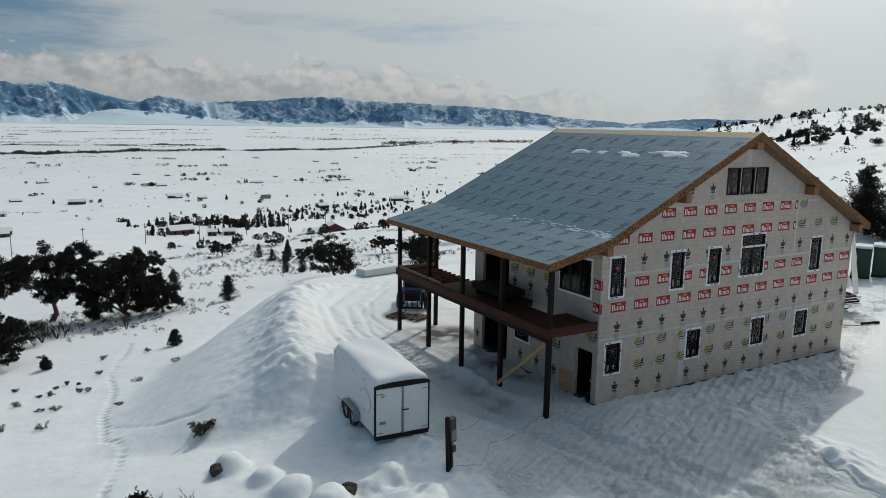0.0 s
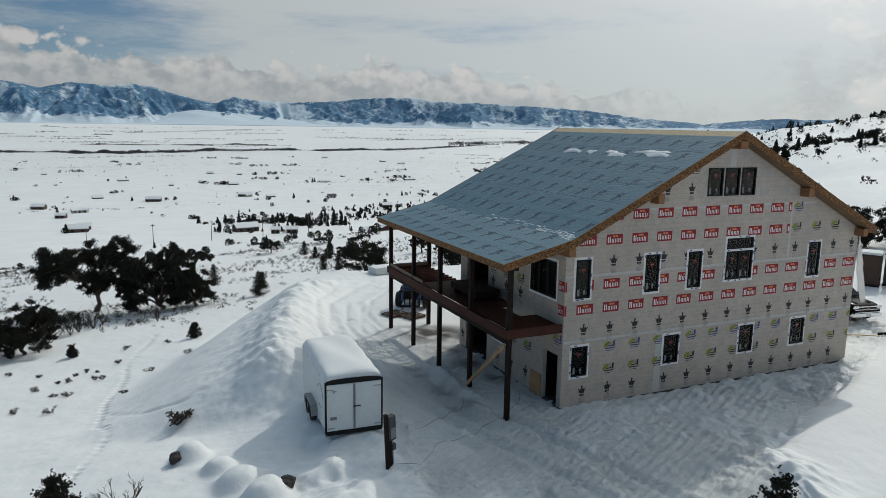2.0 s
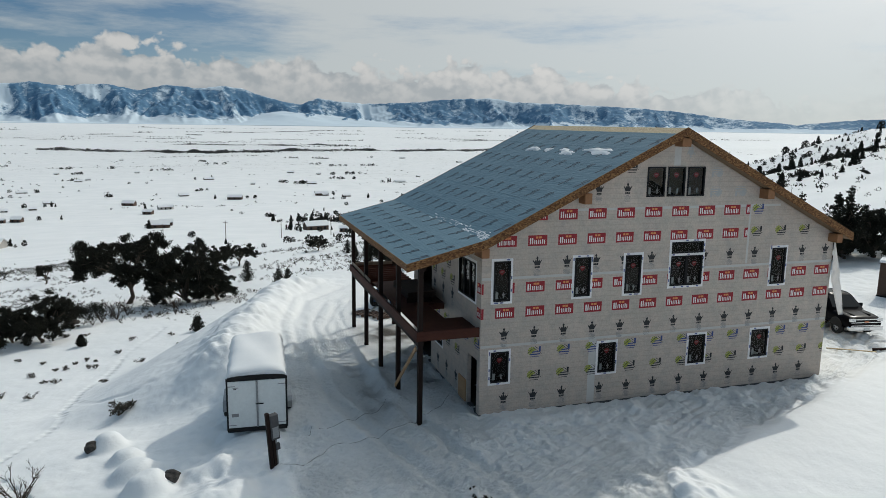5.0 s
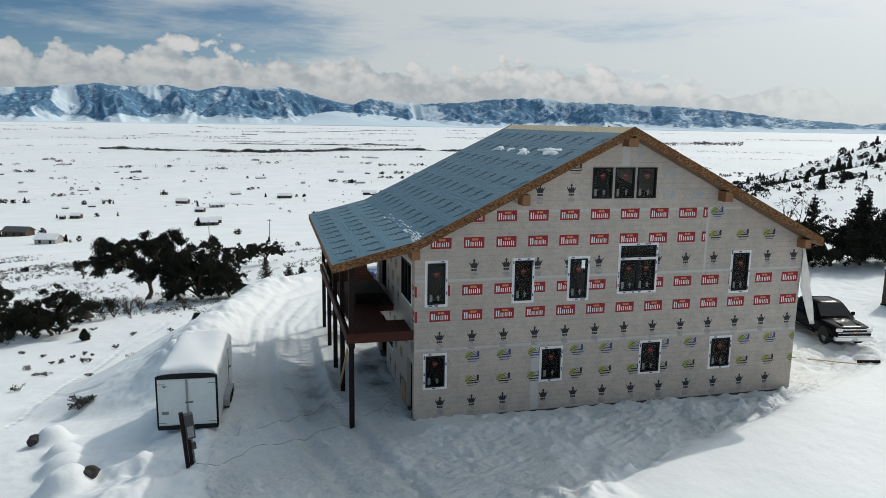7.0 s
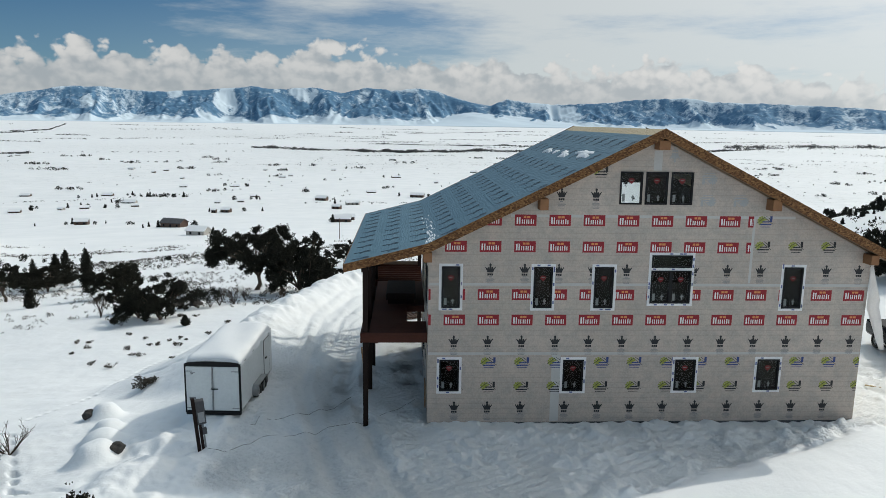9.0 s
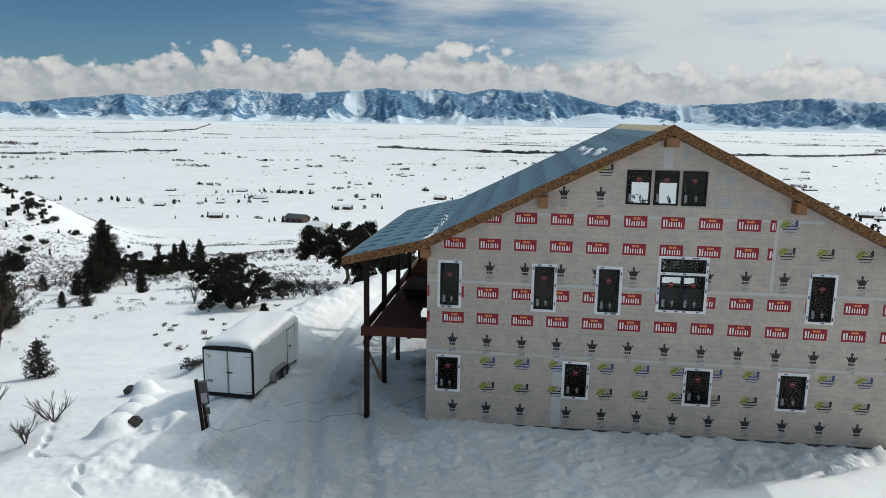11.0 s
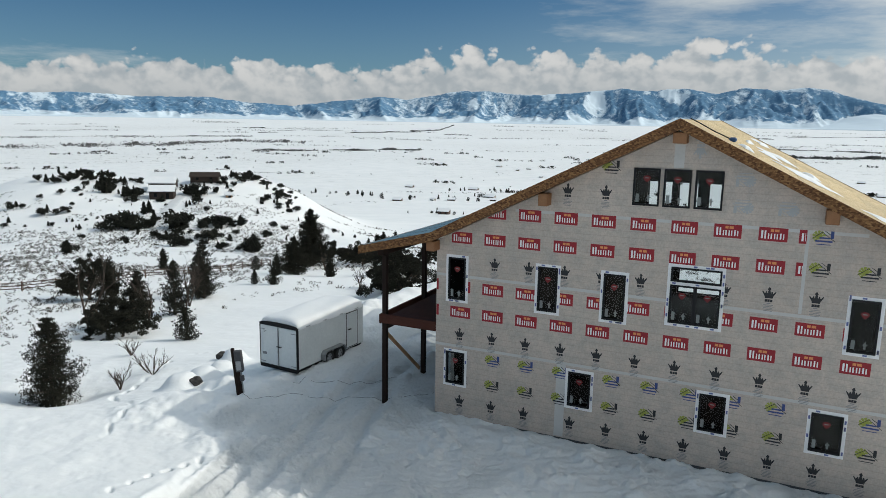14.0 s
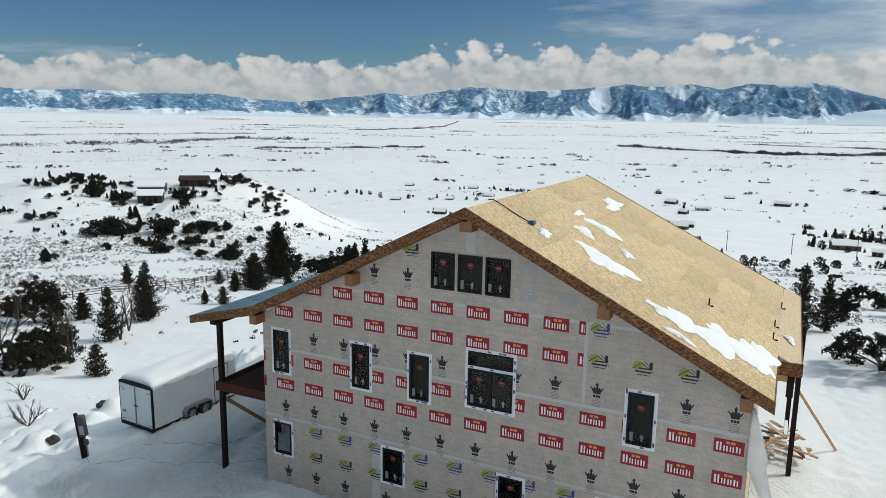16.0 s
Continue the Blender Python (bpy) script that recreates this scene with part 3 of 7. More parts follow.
    yard = yard + 0.14 * np.exp(-((y - 19.6) / 0.7) ** 2) * sstep(x, 15, 18) * (1 - sstep(x, 35, 37)) * (0.7 + 1.0 * vnoise(x, y, 0.9, 53))
    # broken clods pushed towards the gable
    rubble = sstep(x, 19, 23) * (1 - sstep(x, 35, 37)) * sstep(y, 15.8, 18.2) * (1 - sstep(y, 20.2, 20.7)) * (0.4 + 0.6 * sstep(vnoise(x, y, 2.4, 55, 2), -0.3, 0.3))
    yard = yard + rubble * (0.34 * np.maximum(vnoise(x, y, 0.62, 57, 3), 0) + 0.10 * vnoise(x, y, 0.28, 58, 2))
    tread = sstep(np.abs(vnoise(x, y, 5.0, 59, 2)), 0.0, 0.25)
    yard = yard + 0.035 * tread * (1 - sstep(y, 24, 28)) * np.sin((0.55 * x - y) * 2 * np.pi / 0.40 + 2.0 * vnoise(x, y, 1.6, 60, 2))
    yard = yard - 0.12 * np.exp(-((x - 14.95) / 0.4) ** 2) * sstep(y, 20, 22) * (1 - sstep(y, 29, 31))
    z = z * (1 - m) + yard * m
    b = near_line(x, y, BERM)
    crumbs = 0.24 * np.maximum(vnoise(x, y, 0.46, 67, 3), -0.15) * np.exp(-(np.maximum(b - 0.6, 0) / 2.2) ** 2) * (0.5 + sstep(vnoise(x, y, 2.2, 68, 2), -0.2, 0.4)) * (1 - 0.95 * sstep(m, 0.9, 1.0) * sstep(b, 0.5, 1.6))
    fade = 1 - 0.85 * sstep(y, 43.2, 46.2)
    z = z + fade * (crumbs + (0.86 + 0.22 * vnoise(x, y, 2.6, 61)) * np.exp(-(b / 1.55) ** 2))
    z = z + fade * (0.10 * vnoise(x, y, 1.0, 63) + 0.14 * np.maximum(vnoise(x, y, 0.5, 65, 4), 0)) * np.exp(-(np.maximum(b - 1.0, 0) / 3.0) ** 2) * (1 - 0.95 * sstep(m, 0.9, 1.0) * sstep(b, 0.8, 2.2))
    # drifted banks where the plough turned, at the front of the yard
    front = np.exp(-((m - 0.35) / 0.3) ** 2) * sstep(26 - y, 0, 4) * (1 - 0.85 * sstep(x, 23, 25))
    z = z + (0.42 * np.maximum(vnoise(x * 0.75 + y * 0.75, (y - x) * 0.4, 0.7, 75, 3), -0.3) + 0.20) * np.exp(-(((x - 21.9) / 2.2) ** 4 + ((y - 13.3) / 1.7) ** 4))
    z = z + front * (0.34 * vnoise(x, y, 1.5, 71) + 0.16 * vnoise(x, y, 0.5, 73))
    z = z - 0.9 * np.exp(-((x - 1.9) ** 2 + (y - 17.9) ** 2) / 7.0)
    # low mounds by the trailer
    for mx, my, h, r in ((5.35, 25.0, 0.62, 0.75), (6.2, 23.2, 0.42, 0.7), (6.6, 21.5, 0.5, 0.9), (7.15, 19.7, 0.68, 0.95), (9.0, 20.3, 0.32, 1.2), (9.2, 17.6, 0.4, 1.3)):
        z = z + h * np.exp(-(((x - mx) ** 2 + (y - my) ** 2) / (0.8 * r) ** 2) ** 1.8)
    for i_, trail in enumerate(TRAILS):
        t = near_line(x + 0.12 * vnoise(x, y, 1.6, 85, 2), y, trail)
        z = z - (0.5 if i_ == 1 else 1.0) * (0.02 + 0.22 * sstep(np.sin(x * 6.5 + y * 9.5) + 0.8 * vnoise(x, y, 0.9, 86, 1), 0.0, 0.7)) * np.exp(-(t / 0.11) ** 4)
    # wheel tracks leaving the front of the yard
    for line in (((15.24, 10.9), (15.0, 12.5), (14.76, 14.3)), ((16.04, 11.3), (15.87, 12.45), (15.67, 13.6))):
        t = near_line(x, y, line)
        z = z - 0.16 * np.exp(-(t / 0.17) ** 2) + 0.09 * np.exp(-((t - 0.38) / 0.15) ** 2)
    return z


def ground_z(x, y):
    return float(ground(np.array([x]), np.array([y]))[0])


azs = np.concatenate([np.linspace(-76, 76, 841), np.linspace(80, 280, 41)[:-1]])
rs = np.concatenate([[0.0], np.geomspace(2.5, 13.5, 40), np.geomspace(13.6, 62, 350), np.geomspace(62.7, 4990, 290)])
A, R_ = np.meshgrid(np.radians(azs), rs)
GX, GY = EYE_X + R_ * np.sin(A), EYE_Y + R_ * np.cos(A)
GZ = ground(GX, GY)
na, nr = len(azs), len(rs)
ii, jj = np.meshgrid(np.arange(nr - 1), np.arange(na), indexing="ij")
quads = np.stack([ii * na + jj, ii * na + (jj + 1) % na, (ii + 1) * na + (jj + 1) % na, (ii + 1) * na + jj], -1).reshape(-1, 4)[:, ::-1]
land = mesh_object("ground", np.stack([GX, GY, GZ], -1).reshape(-1, 3), quads, SNOW, smooth=True)
tagged(land, "snow-covered hillside falling to a wide white valley", "ground", kind="structure")
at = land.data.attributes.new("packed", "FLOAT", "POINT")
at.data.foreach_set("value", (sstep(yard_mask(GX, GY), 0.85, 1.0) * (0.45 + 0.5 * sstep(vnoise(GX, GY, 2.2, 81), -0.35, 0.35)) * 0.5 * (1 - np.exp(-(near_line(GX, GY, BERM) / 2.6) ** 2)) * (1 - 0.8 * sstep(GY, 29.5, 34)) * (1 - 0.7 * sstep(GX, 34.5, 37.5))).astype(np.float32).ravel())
DD = np.hypot(GX - EYE_X, GY - EYE_Y)
soil = sstep(vnoise(GX, GY, 1.6, 87, 3), -0.60, -0.25) * np.exp(-(((GX - 18.4) / 1.8) ** 4 + ((GY - 32.0 + 0.3 * (GX - 18.4)) / 1.5) ** 4))
for sx_, sy_, rx_, ry_ in ((17.9, 26.8, 0.6, 0.8), (18.1, 24.8, 0.5, 0.6), (17.7, 29.0, 0.6, 0.7)):
    soil = np.maximum(soil, 0.8 * sstep(vnoise(GX, GY, 0.7, 88), -0.6, -0.1) * np.exp(-(((GX - sx_) / rx_) ** 2 + ((GY - sy_) / ry_) ** 2)))
soil = np.maximum(soil, (0.30 + 0.5 * sstep(vnoise(GX, GY, 0.8, 89), -0.1, 0.5)) * np.exp(-(((GX - 15.35) / 0.55) ** 4)) * sstep(GY, 20, 22) * (1 - sstep(GY, 27, 31)) * 0.6)
at = land.data.attributes.new("earth", "FLOAT", "POINT")
at.data.foreach_set("value", soil.astype(np.float32).ravel())
at = land.data.attributes.new("scrub", "FLOAT", "POINT")
at.data.foreach_set("value", (sstep(DD, 350, 900) * np.clip(0.32 + 1.1 * vnoise(GX, GY, 420, 91, 3), 0, 1) * (1 - sstep(DD, 2600, 4200))).astype(np.float32).ravel())

# ---- far mountain range ----
maz = np.arange(-80, 62, 0.09)
mr = np.linspace(4150, 4960, 60)
MA, MR = np.meshgrid(np.radians(maz), mr)
MX, MY = EYE_X + MR * np.sin(MA), EYE_Y + MR * np.cos(MA)
deg = np.degrees(MA)
SKYLINE = ((-80, 1.4), (-57, 1.38), (-55, 1.26), (-51.9, 1.42), (-47.9, 1.2), (-43.5, 1.3), (-40.4, 0.95), (-37, 0.75), (-34.4, 1.08), (-30.3, 1.58), (-28.2, 1.4), (-26, 1.76), (-24.4, 2.09), (-21.8, 2.15), (-19.7, 1.9), (-17.9, 1.93), (-15.3, 2.11), (-11.8, 2.46), (-9.6, 2.28), (-7.4, 2.52), (-4.8, 2.12), (-3.1, 2.56), (-0.9, 2.37), (0.7, 2.59), (2.3, 2.4), (3.2, 2.05), (5.3, 1.5), (6.6, 1.3), (7.8, 1.85), (9.5, 1.6), (11.2, 1.48),
           (14.5, 1.55), (17.8, 1.88), (21.3, 2.04), (23, 1.73), (25.6, 1.69), (30, 1.5), (32.7, 1.36), (35.3, 1.14), (38.8, 0.66), (42.2, 0.37), (43.5, 0.22), (45.2, 0.45), (48, 0.69), (62, 0.5))
u = deg * 62
top = 24 + 82.0 * np.interp(deg, *zip(*SKYLINE)) + 5 * vnoise(u, 0 * u, 26, 99, 3)
warp = u + 60 * vnoise(u, MR * 0.5, 200, 101, 3) + 0.16 * (MR - 4500) * vnoise(u, 0 * u, 320, 102, 1)
valley1, valley2, valley3 = (np.abs(vnoise(warp + k * 7, MR * 0.10 * k, sc, 105 + k, 1)) for k, sc in ((1, 250), (2, 105), (3, 44)))
valley3 = valley3 + 0.5 * np.abs(vnoise(warp, MR * 0.9, 21, 113, 2))
fan = np.clip(1.15 * np.exp(-((deg - 5.6) / 3.6) ** 2) + 0.5 * np.exp(-((deg - 11.5) / 4.0) ** 2) + 0.30 * np.exp(-((deg + 38) / 4.0) ** 2) + 0.35 * np.exp(-((deg - 22) / 3) ** 2) + 0.45 * np.exp(-((deg - 30) / 4) ** 2) + 0.08 * vnoise(u, 0 * u, 200, 117, 2), 0, 1.2)
foot = 4200 + 230 * valley1 + 60 * valley2 + 120 * np.minimum(fan, 1)
run = np.clip((MR - foot) / (4800 - foot), 0, 1)
hump = np.clip(run * (1 - run) * 4, 0, 1)
lift = run ** 0.95 - (0.34 * valley1 + 0.26 * valley2 + 0.17 * valley3 - 0.13 + 0.14 * vnoise(u, MR * 0.8, 60, 115, 3)) * hump * (0.75 + 0.25 * run)
back = 1 - 0.5 * sstep(MR, 4830, 4960)
apron = (8 + 82 * np.clip(fan - 0.22, 0, 1)) * np.clip((MR - 4160) / 420, 0, 1) * (0.85 + 0.3 * vnoise(u, MR, 200, 119, 3))
MZ = -14 + np.maximum(top * lift * back, np.minimum(apron, np.where(fan > 0.25, 0.72 * top, 8)))
on_fan = sstep(apron - top * lift * back, -3, 5) * (fan > 0.25) * (apron < 0.73 * top)
MZ[0] -= 40
mi, mj = np.meshgrid(np.arange(len(mr) - 1), np.arange(len(maz) - 1), indexing="ij")
nm = len(maz)
mq = np.stack([mi * nm + mj, mi * nm + mj + 1, (mi + 1) * nm + mj + 1, (mi + 1) * nm + mj], -1).reshape(-1, 4)[:, ::-1]
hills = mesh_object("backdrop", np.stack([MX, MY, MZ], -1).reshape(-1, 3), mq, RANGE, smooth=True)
tagged(hills, "far snow-streaked forested mountain range coloured haze blue below cloud", "mountains", kind="structure")
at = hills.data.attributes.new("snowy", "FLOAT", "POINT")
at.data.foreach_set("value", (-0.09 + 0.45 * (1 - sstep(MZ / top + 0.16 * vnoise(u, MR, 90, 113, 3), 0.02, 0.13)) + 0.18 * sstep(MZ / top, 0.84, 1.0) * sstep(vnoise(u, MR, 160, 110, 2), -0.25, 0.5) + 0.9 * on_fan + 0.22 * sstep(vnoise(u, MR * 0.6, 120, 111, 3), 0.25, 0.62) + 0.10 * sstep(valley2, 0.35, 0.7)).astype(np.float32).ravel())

# ---- the house ----
X0, X1, Y0, Y1 = 18.75, 34.92, 20.65, 29.85
RX, RZ = 26.78, 10.86
KX, KZ, EX, EZ = 18.70, 6.82, 15.78, 6.08
RE_X, RE_Z = 35.42, 6.54
FRONT, BACK = 20.12, 33.92
T = 0.30
SILL_Z = 0.06


def roof_z(x):
    """Top of the roof."""
    if x > RX:
        return RZ - (RZ - RE_Z) / (RE_X - RX) * (x - RX)
    if x > KX:
        return RZ - (RZ - KZ) / (RX - KX) * (RX - x)
    return KZ - (KZ - EZ) / (KX - EX) * (KX - x)


house = thing("house", pose(0, 0, 0), "two-storey house under construction wrapped in printed white house wrap", "house")


def weld(bm):
    """Joins touching blocks into one shell."""
    bmesh.ops.remove_doubles(bm, verts=bm.verts, dist=0.0005)
    seen = {}
    for f in bm.faces:
        seen.setdefault(frozenset(v.index for v in f.verts), []).append(f)
    bmesh.ops.delete(bm, geom=[f for fs in seen.values() if len(fs) > 1 for f in fs], context="FACES_ONLY")
    return bm


def wall_x(bm, y0, y1, x0, x1, holes, top):
    """A wall along x with openings. top(x): its height. holes: x0, z0, x1, z1."""
    cuts = sorted({x0, x1, *(h[0] for h in holes), *(h[2] for h in holes), *([RX] if x0 < RX < x1 else [])})
    levels = sorted({SILL_Z, *(h[1] for h in holes), *(h[3] for h in holes)})
    for a, c in zip(cuts, cuts[1:]):
        zs = [z for z in levels if z < min(top(a), top(c)) - 0.02]
        for lo, hi in zip(zs, zs[1:] + [None]):
            if hi and any(h[0] <= a + 1e-6 and h[2] >= c - 1e-6 and h[1] <= lo + 1e-6 and h[3] >= hi - 1e-6 for h in holes):
                continue
            prism(bm, ((a, lo), (c, lo), (c, hi or top(c)), (a, hi or top(a))), y0, y1)
    bm.verts.index_update()
    bmesh.ops.remove_doubles(bm, verts=bm.verts, dist=0.0005)
    bm.verts.index_update()
    return weld(bm)


def ring(x0, z0, x1, z1, b_, y0, y1, axis="y"):
    """A frame b_ wide inside the given outline."""
    bm = bmesh.new()
    def at(u, w, d):
        return (u, d, w) if axis == "y" else (d, u, w)
    outs = [(x0, z0), (x1, z0), (x1, z1), (x0, z1)]
    ins = [(x0 + b_, z0 + b_), (x1 - b_, z0 + b_), (x1 - b_, z1 - b_), (x0 + b_, z1 - b_)]
    v = [[bm.verts.new(at(*p, d)) for p in pts] for d in (y0, y1) for pts in (outs, ins)]
    for k in range(4):
        n = (k + 1) % 4
        bm.faces.new((v[0][k], v[0][n], v[1][n], v[1][k]))
        bm.faces.new((v[2][k], v[3][k], v[3][n], v[2][n]))
        bm.faces.new((v[0][k], v[2][k], v[2][n], v[0][n]))
        bm.faces.new((v[1][k], v[1][n], v[3][n], v[3][k]))
    bmesh.ops.recalc_face_normals(bm, faces=bm.faces)
    return bm


WINDOWS = [  # x0, z0, x1, z1 of the black frames in the gable, and the taped border
    (25.46, 8.20, 26.26, 9.36, 0), (26.37, 8.20, 27.17, 9.36, 0), (27.28, 8.20, 28.08, 9.36, 0),
    (19.22, 4.42, 19.88, 5.94, 1), (22.52, 4.42, 23.20, 5.94, 1), (24.72, 4.42, 25.42, 5.94, 1),
    (26.78, 5.92, 28.26, 6.38, 1), (26.78, 4.60, 28.26, 5.82, 2), (31.70, 4.42, 32.42, 5.96, 1),
    (19.18, 1.28, 19.90, 2.48, 1), (23.72, 1.27, 24.48, 2.47, 1), (27.90, 1.27, 28.68, 2.47, 1), (31.02, 1.28, 31.86, 2.47, 1)]
under = lambda x: roof_z(x) - T / 0.895
gable = part("gable_wall", wall_x(bmesh.new(), Y0, Y0 + 0.16, X0, X1, [w[:4] for w in WINDOWS], under), [WRAP], house, "white house wrap with red, black and lime prints")
BACKWIN = [(24.40, 7.10, 25.45, 8.30), (25.65, 7.10, 26.50, 8.30), (26.85, 7.10, 27.90, 8.30), (28.10, 7.10, 29.30, 8.30), (25.90, 3.50, 30.10, 4.70)]
back_wall = part("back_wall", wall_x(bmesh.new(), Y1 - 0.16, Y1, X0, X1, BACKWIN, under), [WRAP], house)


def wall_y(x0, x1, holes, top):
    bm = bmesh.new()
    cuts = sorted({Y0 + 0.16, Y1 - 0.16, *(h[0] for h in holes), *(h[2] for h in holes)})
    levels = sorted({SILL_Z, top, *(h[1] for h in holes), *(h[3] for h in holes)})
    for a, c in zip(cuts, cuts[1:]):
        for lo, hi in zip(levels, levels[1:]):
            if not any(h[0] <= a + 1e-6 and h[2] >= c - 1e-6 and h[1] <= lo + 1e-6 and h[3] >= hi - 1e-6 for h in holes):
                box(bm, x0, a, lo, x1, c, hi)
    bmesh.ops.remove_doubles(bm, verts=bm.verts, dist=0.0005)
    bm.verts.index_update()
    return weld(bm)


SIDE_DOORS = [(20.95, 0.06, 21.98, 2.12), (26.9, 0.06, 29.1, 2.15), (26.9, 3.38, 29.1, 5.55)]
SIDE_WINDOWS = [(21.25, 4.32, 23.15, 5.78), (25.2, 1.38, 26.25, 1.98)]
side = part("side_wall", wall_y(X0, X0 + 0.16, SIDE_DOORS + SIDE_WINDOWS, 6.40), [WRAP], house)
bare_side = part("side_wall", wall_y(X1 - 0.16, X1, [(26.5, 0.06, 27.5, 2.15)], 6.35), [OSB], house, "bare strand board side wall")
part("floor_slab", boxes((X0 + 0.16, Y0 + 0.16, 0.02, X1 - 0.16, Y1 - 0.16, 0.10)), DIM_INSIDE, house)
part("upper_floor", boxes((X0 + 0.16, Y0 + 0.16, 3.05, X1 - 0.16, Y1 - 0.16, 3.36)), DIM_INSIDE, house)
# Unseen boards added indoors so that no daylight shows through these windows.
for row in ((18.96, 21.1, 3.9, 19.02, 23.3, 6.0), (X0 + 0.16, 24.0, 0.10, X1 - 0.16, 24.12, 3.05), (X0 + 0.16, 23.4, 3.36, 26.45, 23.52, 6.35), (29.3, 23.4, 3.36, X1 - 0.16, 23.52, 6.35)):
    part("partition", boxes(row), DIM_INSIDE, house)
part("foundation", boxes((X0 + 0.02, Y0 + 0.015, -0.6, X1 - 0.02, Y1 - 0.02, SILL_Z)), CONC, house)



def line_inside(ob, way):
    """Gives the faces that look into the house the near-black room lining."""
    ob.data.materials.append(DIM_INSIDE)
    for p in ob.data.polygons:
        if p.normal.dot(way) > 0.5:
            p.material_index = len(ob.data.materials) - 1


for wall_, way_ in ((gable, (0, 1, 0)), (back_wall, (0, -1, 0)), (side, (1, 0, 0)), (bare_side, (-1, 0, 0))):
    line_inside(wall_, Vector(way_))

# roof: deck of strand board in three slopes, with the underlayment on the far slope
def slope(x0, x1, y0, y1, t0, t1):
    """A slab that follows the roof from x0 to x1, from t0 to t1 above the top."""
    bm = bmesh.new()
    k = 1.06
    prism(bm, ((x0, roof_z(x0) + t0 * k), (x1, roof_z(x1) + t0 * k), (x1, roof_z(x1) + t1 * k), (x0, roof_z(x0) + t1 * k)), y0, y1)
    return bm


roof = part("roof", slope(KX, RX, FRONT + 0.04, BACK, -0.28, -0.012), OSB, house, "strand board roof deck")
part("porch_roof", slope(EX + 0.04, KX, FRONT + 0.04, BACK, -0.24, -0.012), OSB, house)
lit = part("lit_slope", slope(RX, RE_X - 0.04, FRONT + 0.04, BACK, -0.28, -0.03), OSB, house, "bare pale strand board sheets")
part("entry_roof", slope(RE_X - 0.03, 36.05, 24.25, BACK + 0.3, -0.22, -0.03), OSB, house)
felt = part("underlayment", slope(KX, RX - 0.46, FRONT + 0.03, BACK - 0.02, -0.008, 0.004), FELT, house, "blue-grey roofing underlayment with dark print")
part("underlayment", slope(EX + 0.02, KX, FRONT + 0.03, BACK - 0.02, -0.008, 0.004), FELT, house, "blue-grey roofing underlayment with dark print")

# Sheets added under the overhang; their dark colour stands for the shade there.
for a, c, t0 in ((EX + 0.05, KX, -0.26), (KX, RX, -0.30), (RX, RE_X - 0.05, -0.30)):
    part("soffit", slope(a, c, FRONT + 0.05, Y0 - 0.003, t0, t0 + 0.018), SHADED_SOFFIT, house)


def rake(x0, x1, y, h):
    bm = bmesh.new()
    cuts = [x0, x1] if not x0 < KX < x1 else [x0, KX, x1]
    for a, c in zip(cuts, cuts[1:]):
        prism(bm, ((a, roof_z(a) + 0.012 - h * (1 if a >= KX else 0.85)), (c, roof_z(c) + 0.012 - h), (c, roof_z(c) + 0.012), (a, roof_z(a) + 0.012)), y, y + 0.045)
    return bm


part("rake_board", rake(EX, RX, FRONT, 0.34), OSB_SHADED_EDGE, house, "brown strand board rake trim")
part("rake_board", rake(RX, RE_X, FRONT, 0.34), OSB_SHADED_EDGE, house, "brown strand board rake trim")
part("rake_board", rake(EX, RX, BACK - 0.04, 0.34), OSB_SHADED_EDGE, house)
part("rake_board", rake(RX, RE_X, BACK - 0.04, 0.34), OSB_SHADED_EDGE, house)
part("fascia", boxes((EX - 0.005, FRONT + 0.046, EZ - 0.24, EX + 0.04, BACK - 0.041, EZ + 0.01)), OSB_SHADED_EDGE, house)
part("fascia", boxes((RE_X - 0.04, FRONT + 0.046, RE_Z - 0.27, RE_X, 24.25, RE_Z - 0.01)), OSB_SHADED_EDGE, house)
part("fascia", boxes((36.05, 24.25, roof_z(36.05) - 0.26, 36.09, BACK + 0.3, roof_z(36.05) - 0.035)), OSB_SHADED_EDGE, house)
part("fascia", boxes((RE_X, 24.21, roof_z(36.05) - 0.28, 36.09, 24.25, roof_z(35.7) - 0.03)), OSB_SHADED_EDGE, house)
for x0, x1, z0, z1 in ((22.56, 22.86, 8.02, 8.42), (30.80, 31.14, 8.06, 8.46), (26.60, 27.00, 10.14, 10.46), (18.55, 18.85, 6.16, 6.50), (34.60, 34.90, 6.14, 6.50)):
    part("lookout_beam", boxes((x0, FRONT + 0.05, z0, x1, Y0 + 0.3, z1), bevel=0.012), CEDAR, house, "orange-brown lookout timber")
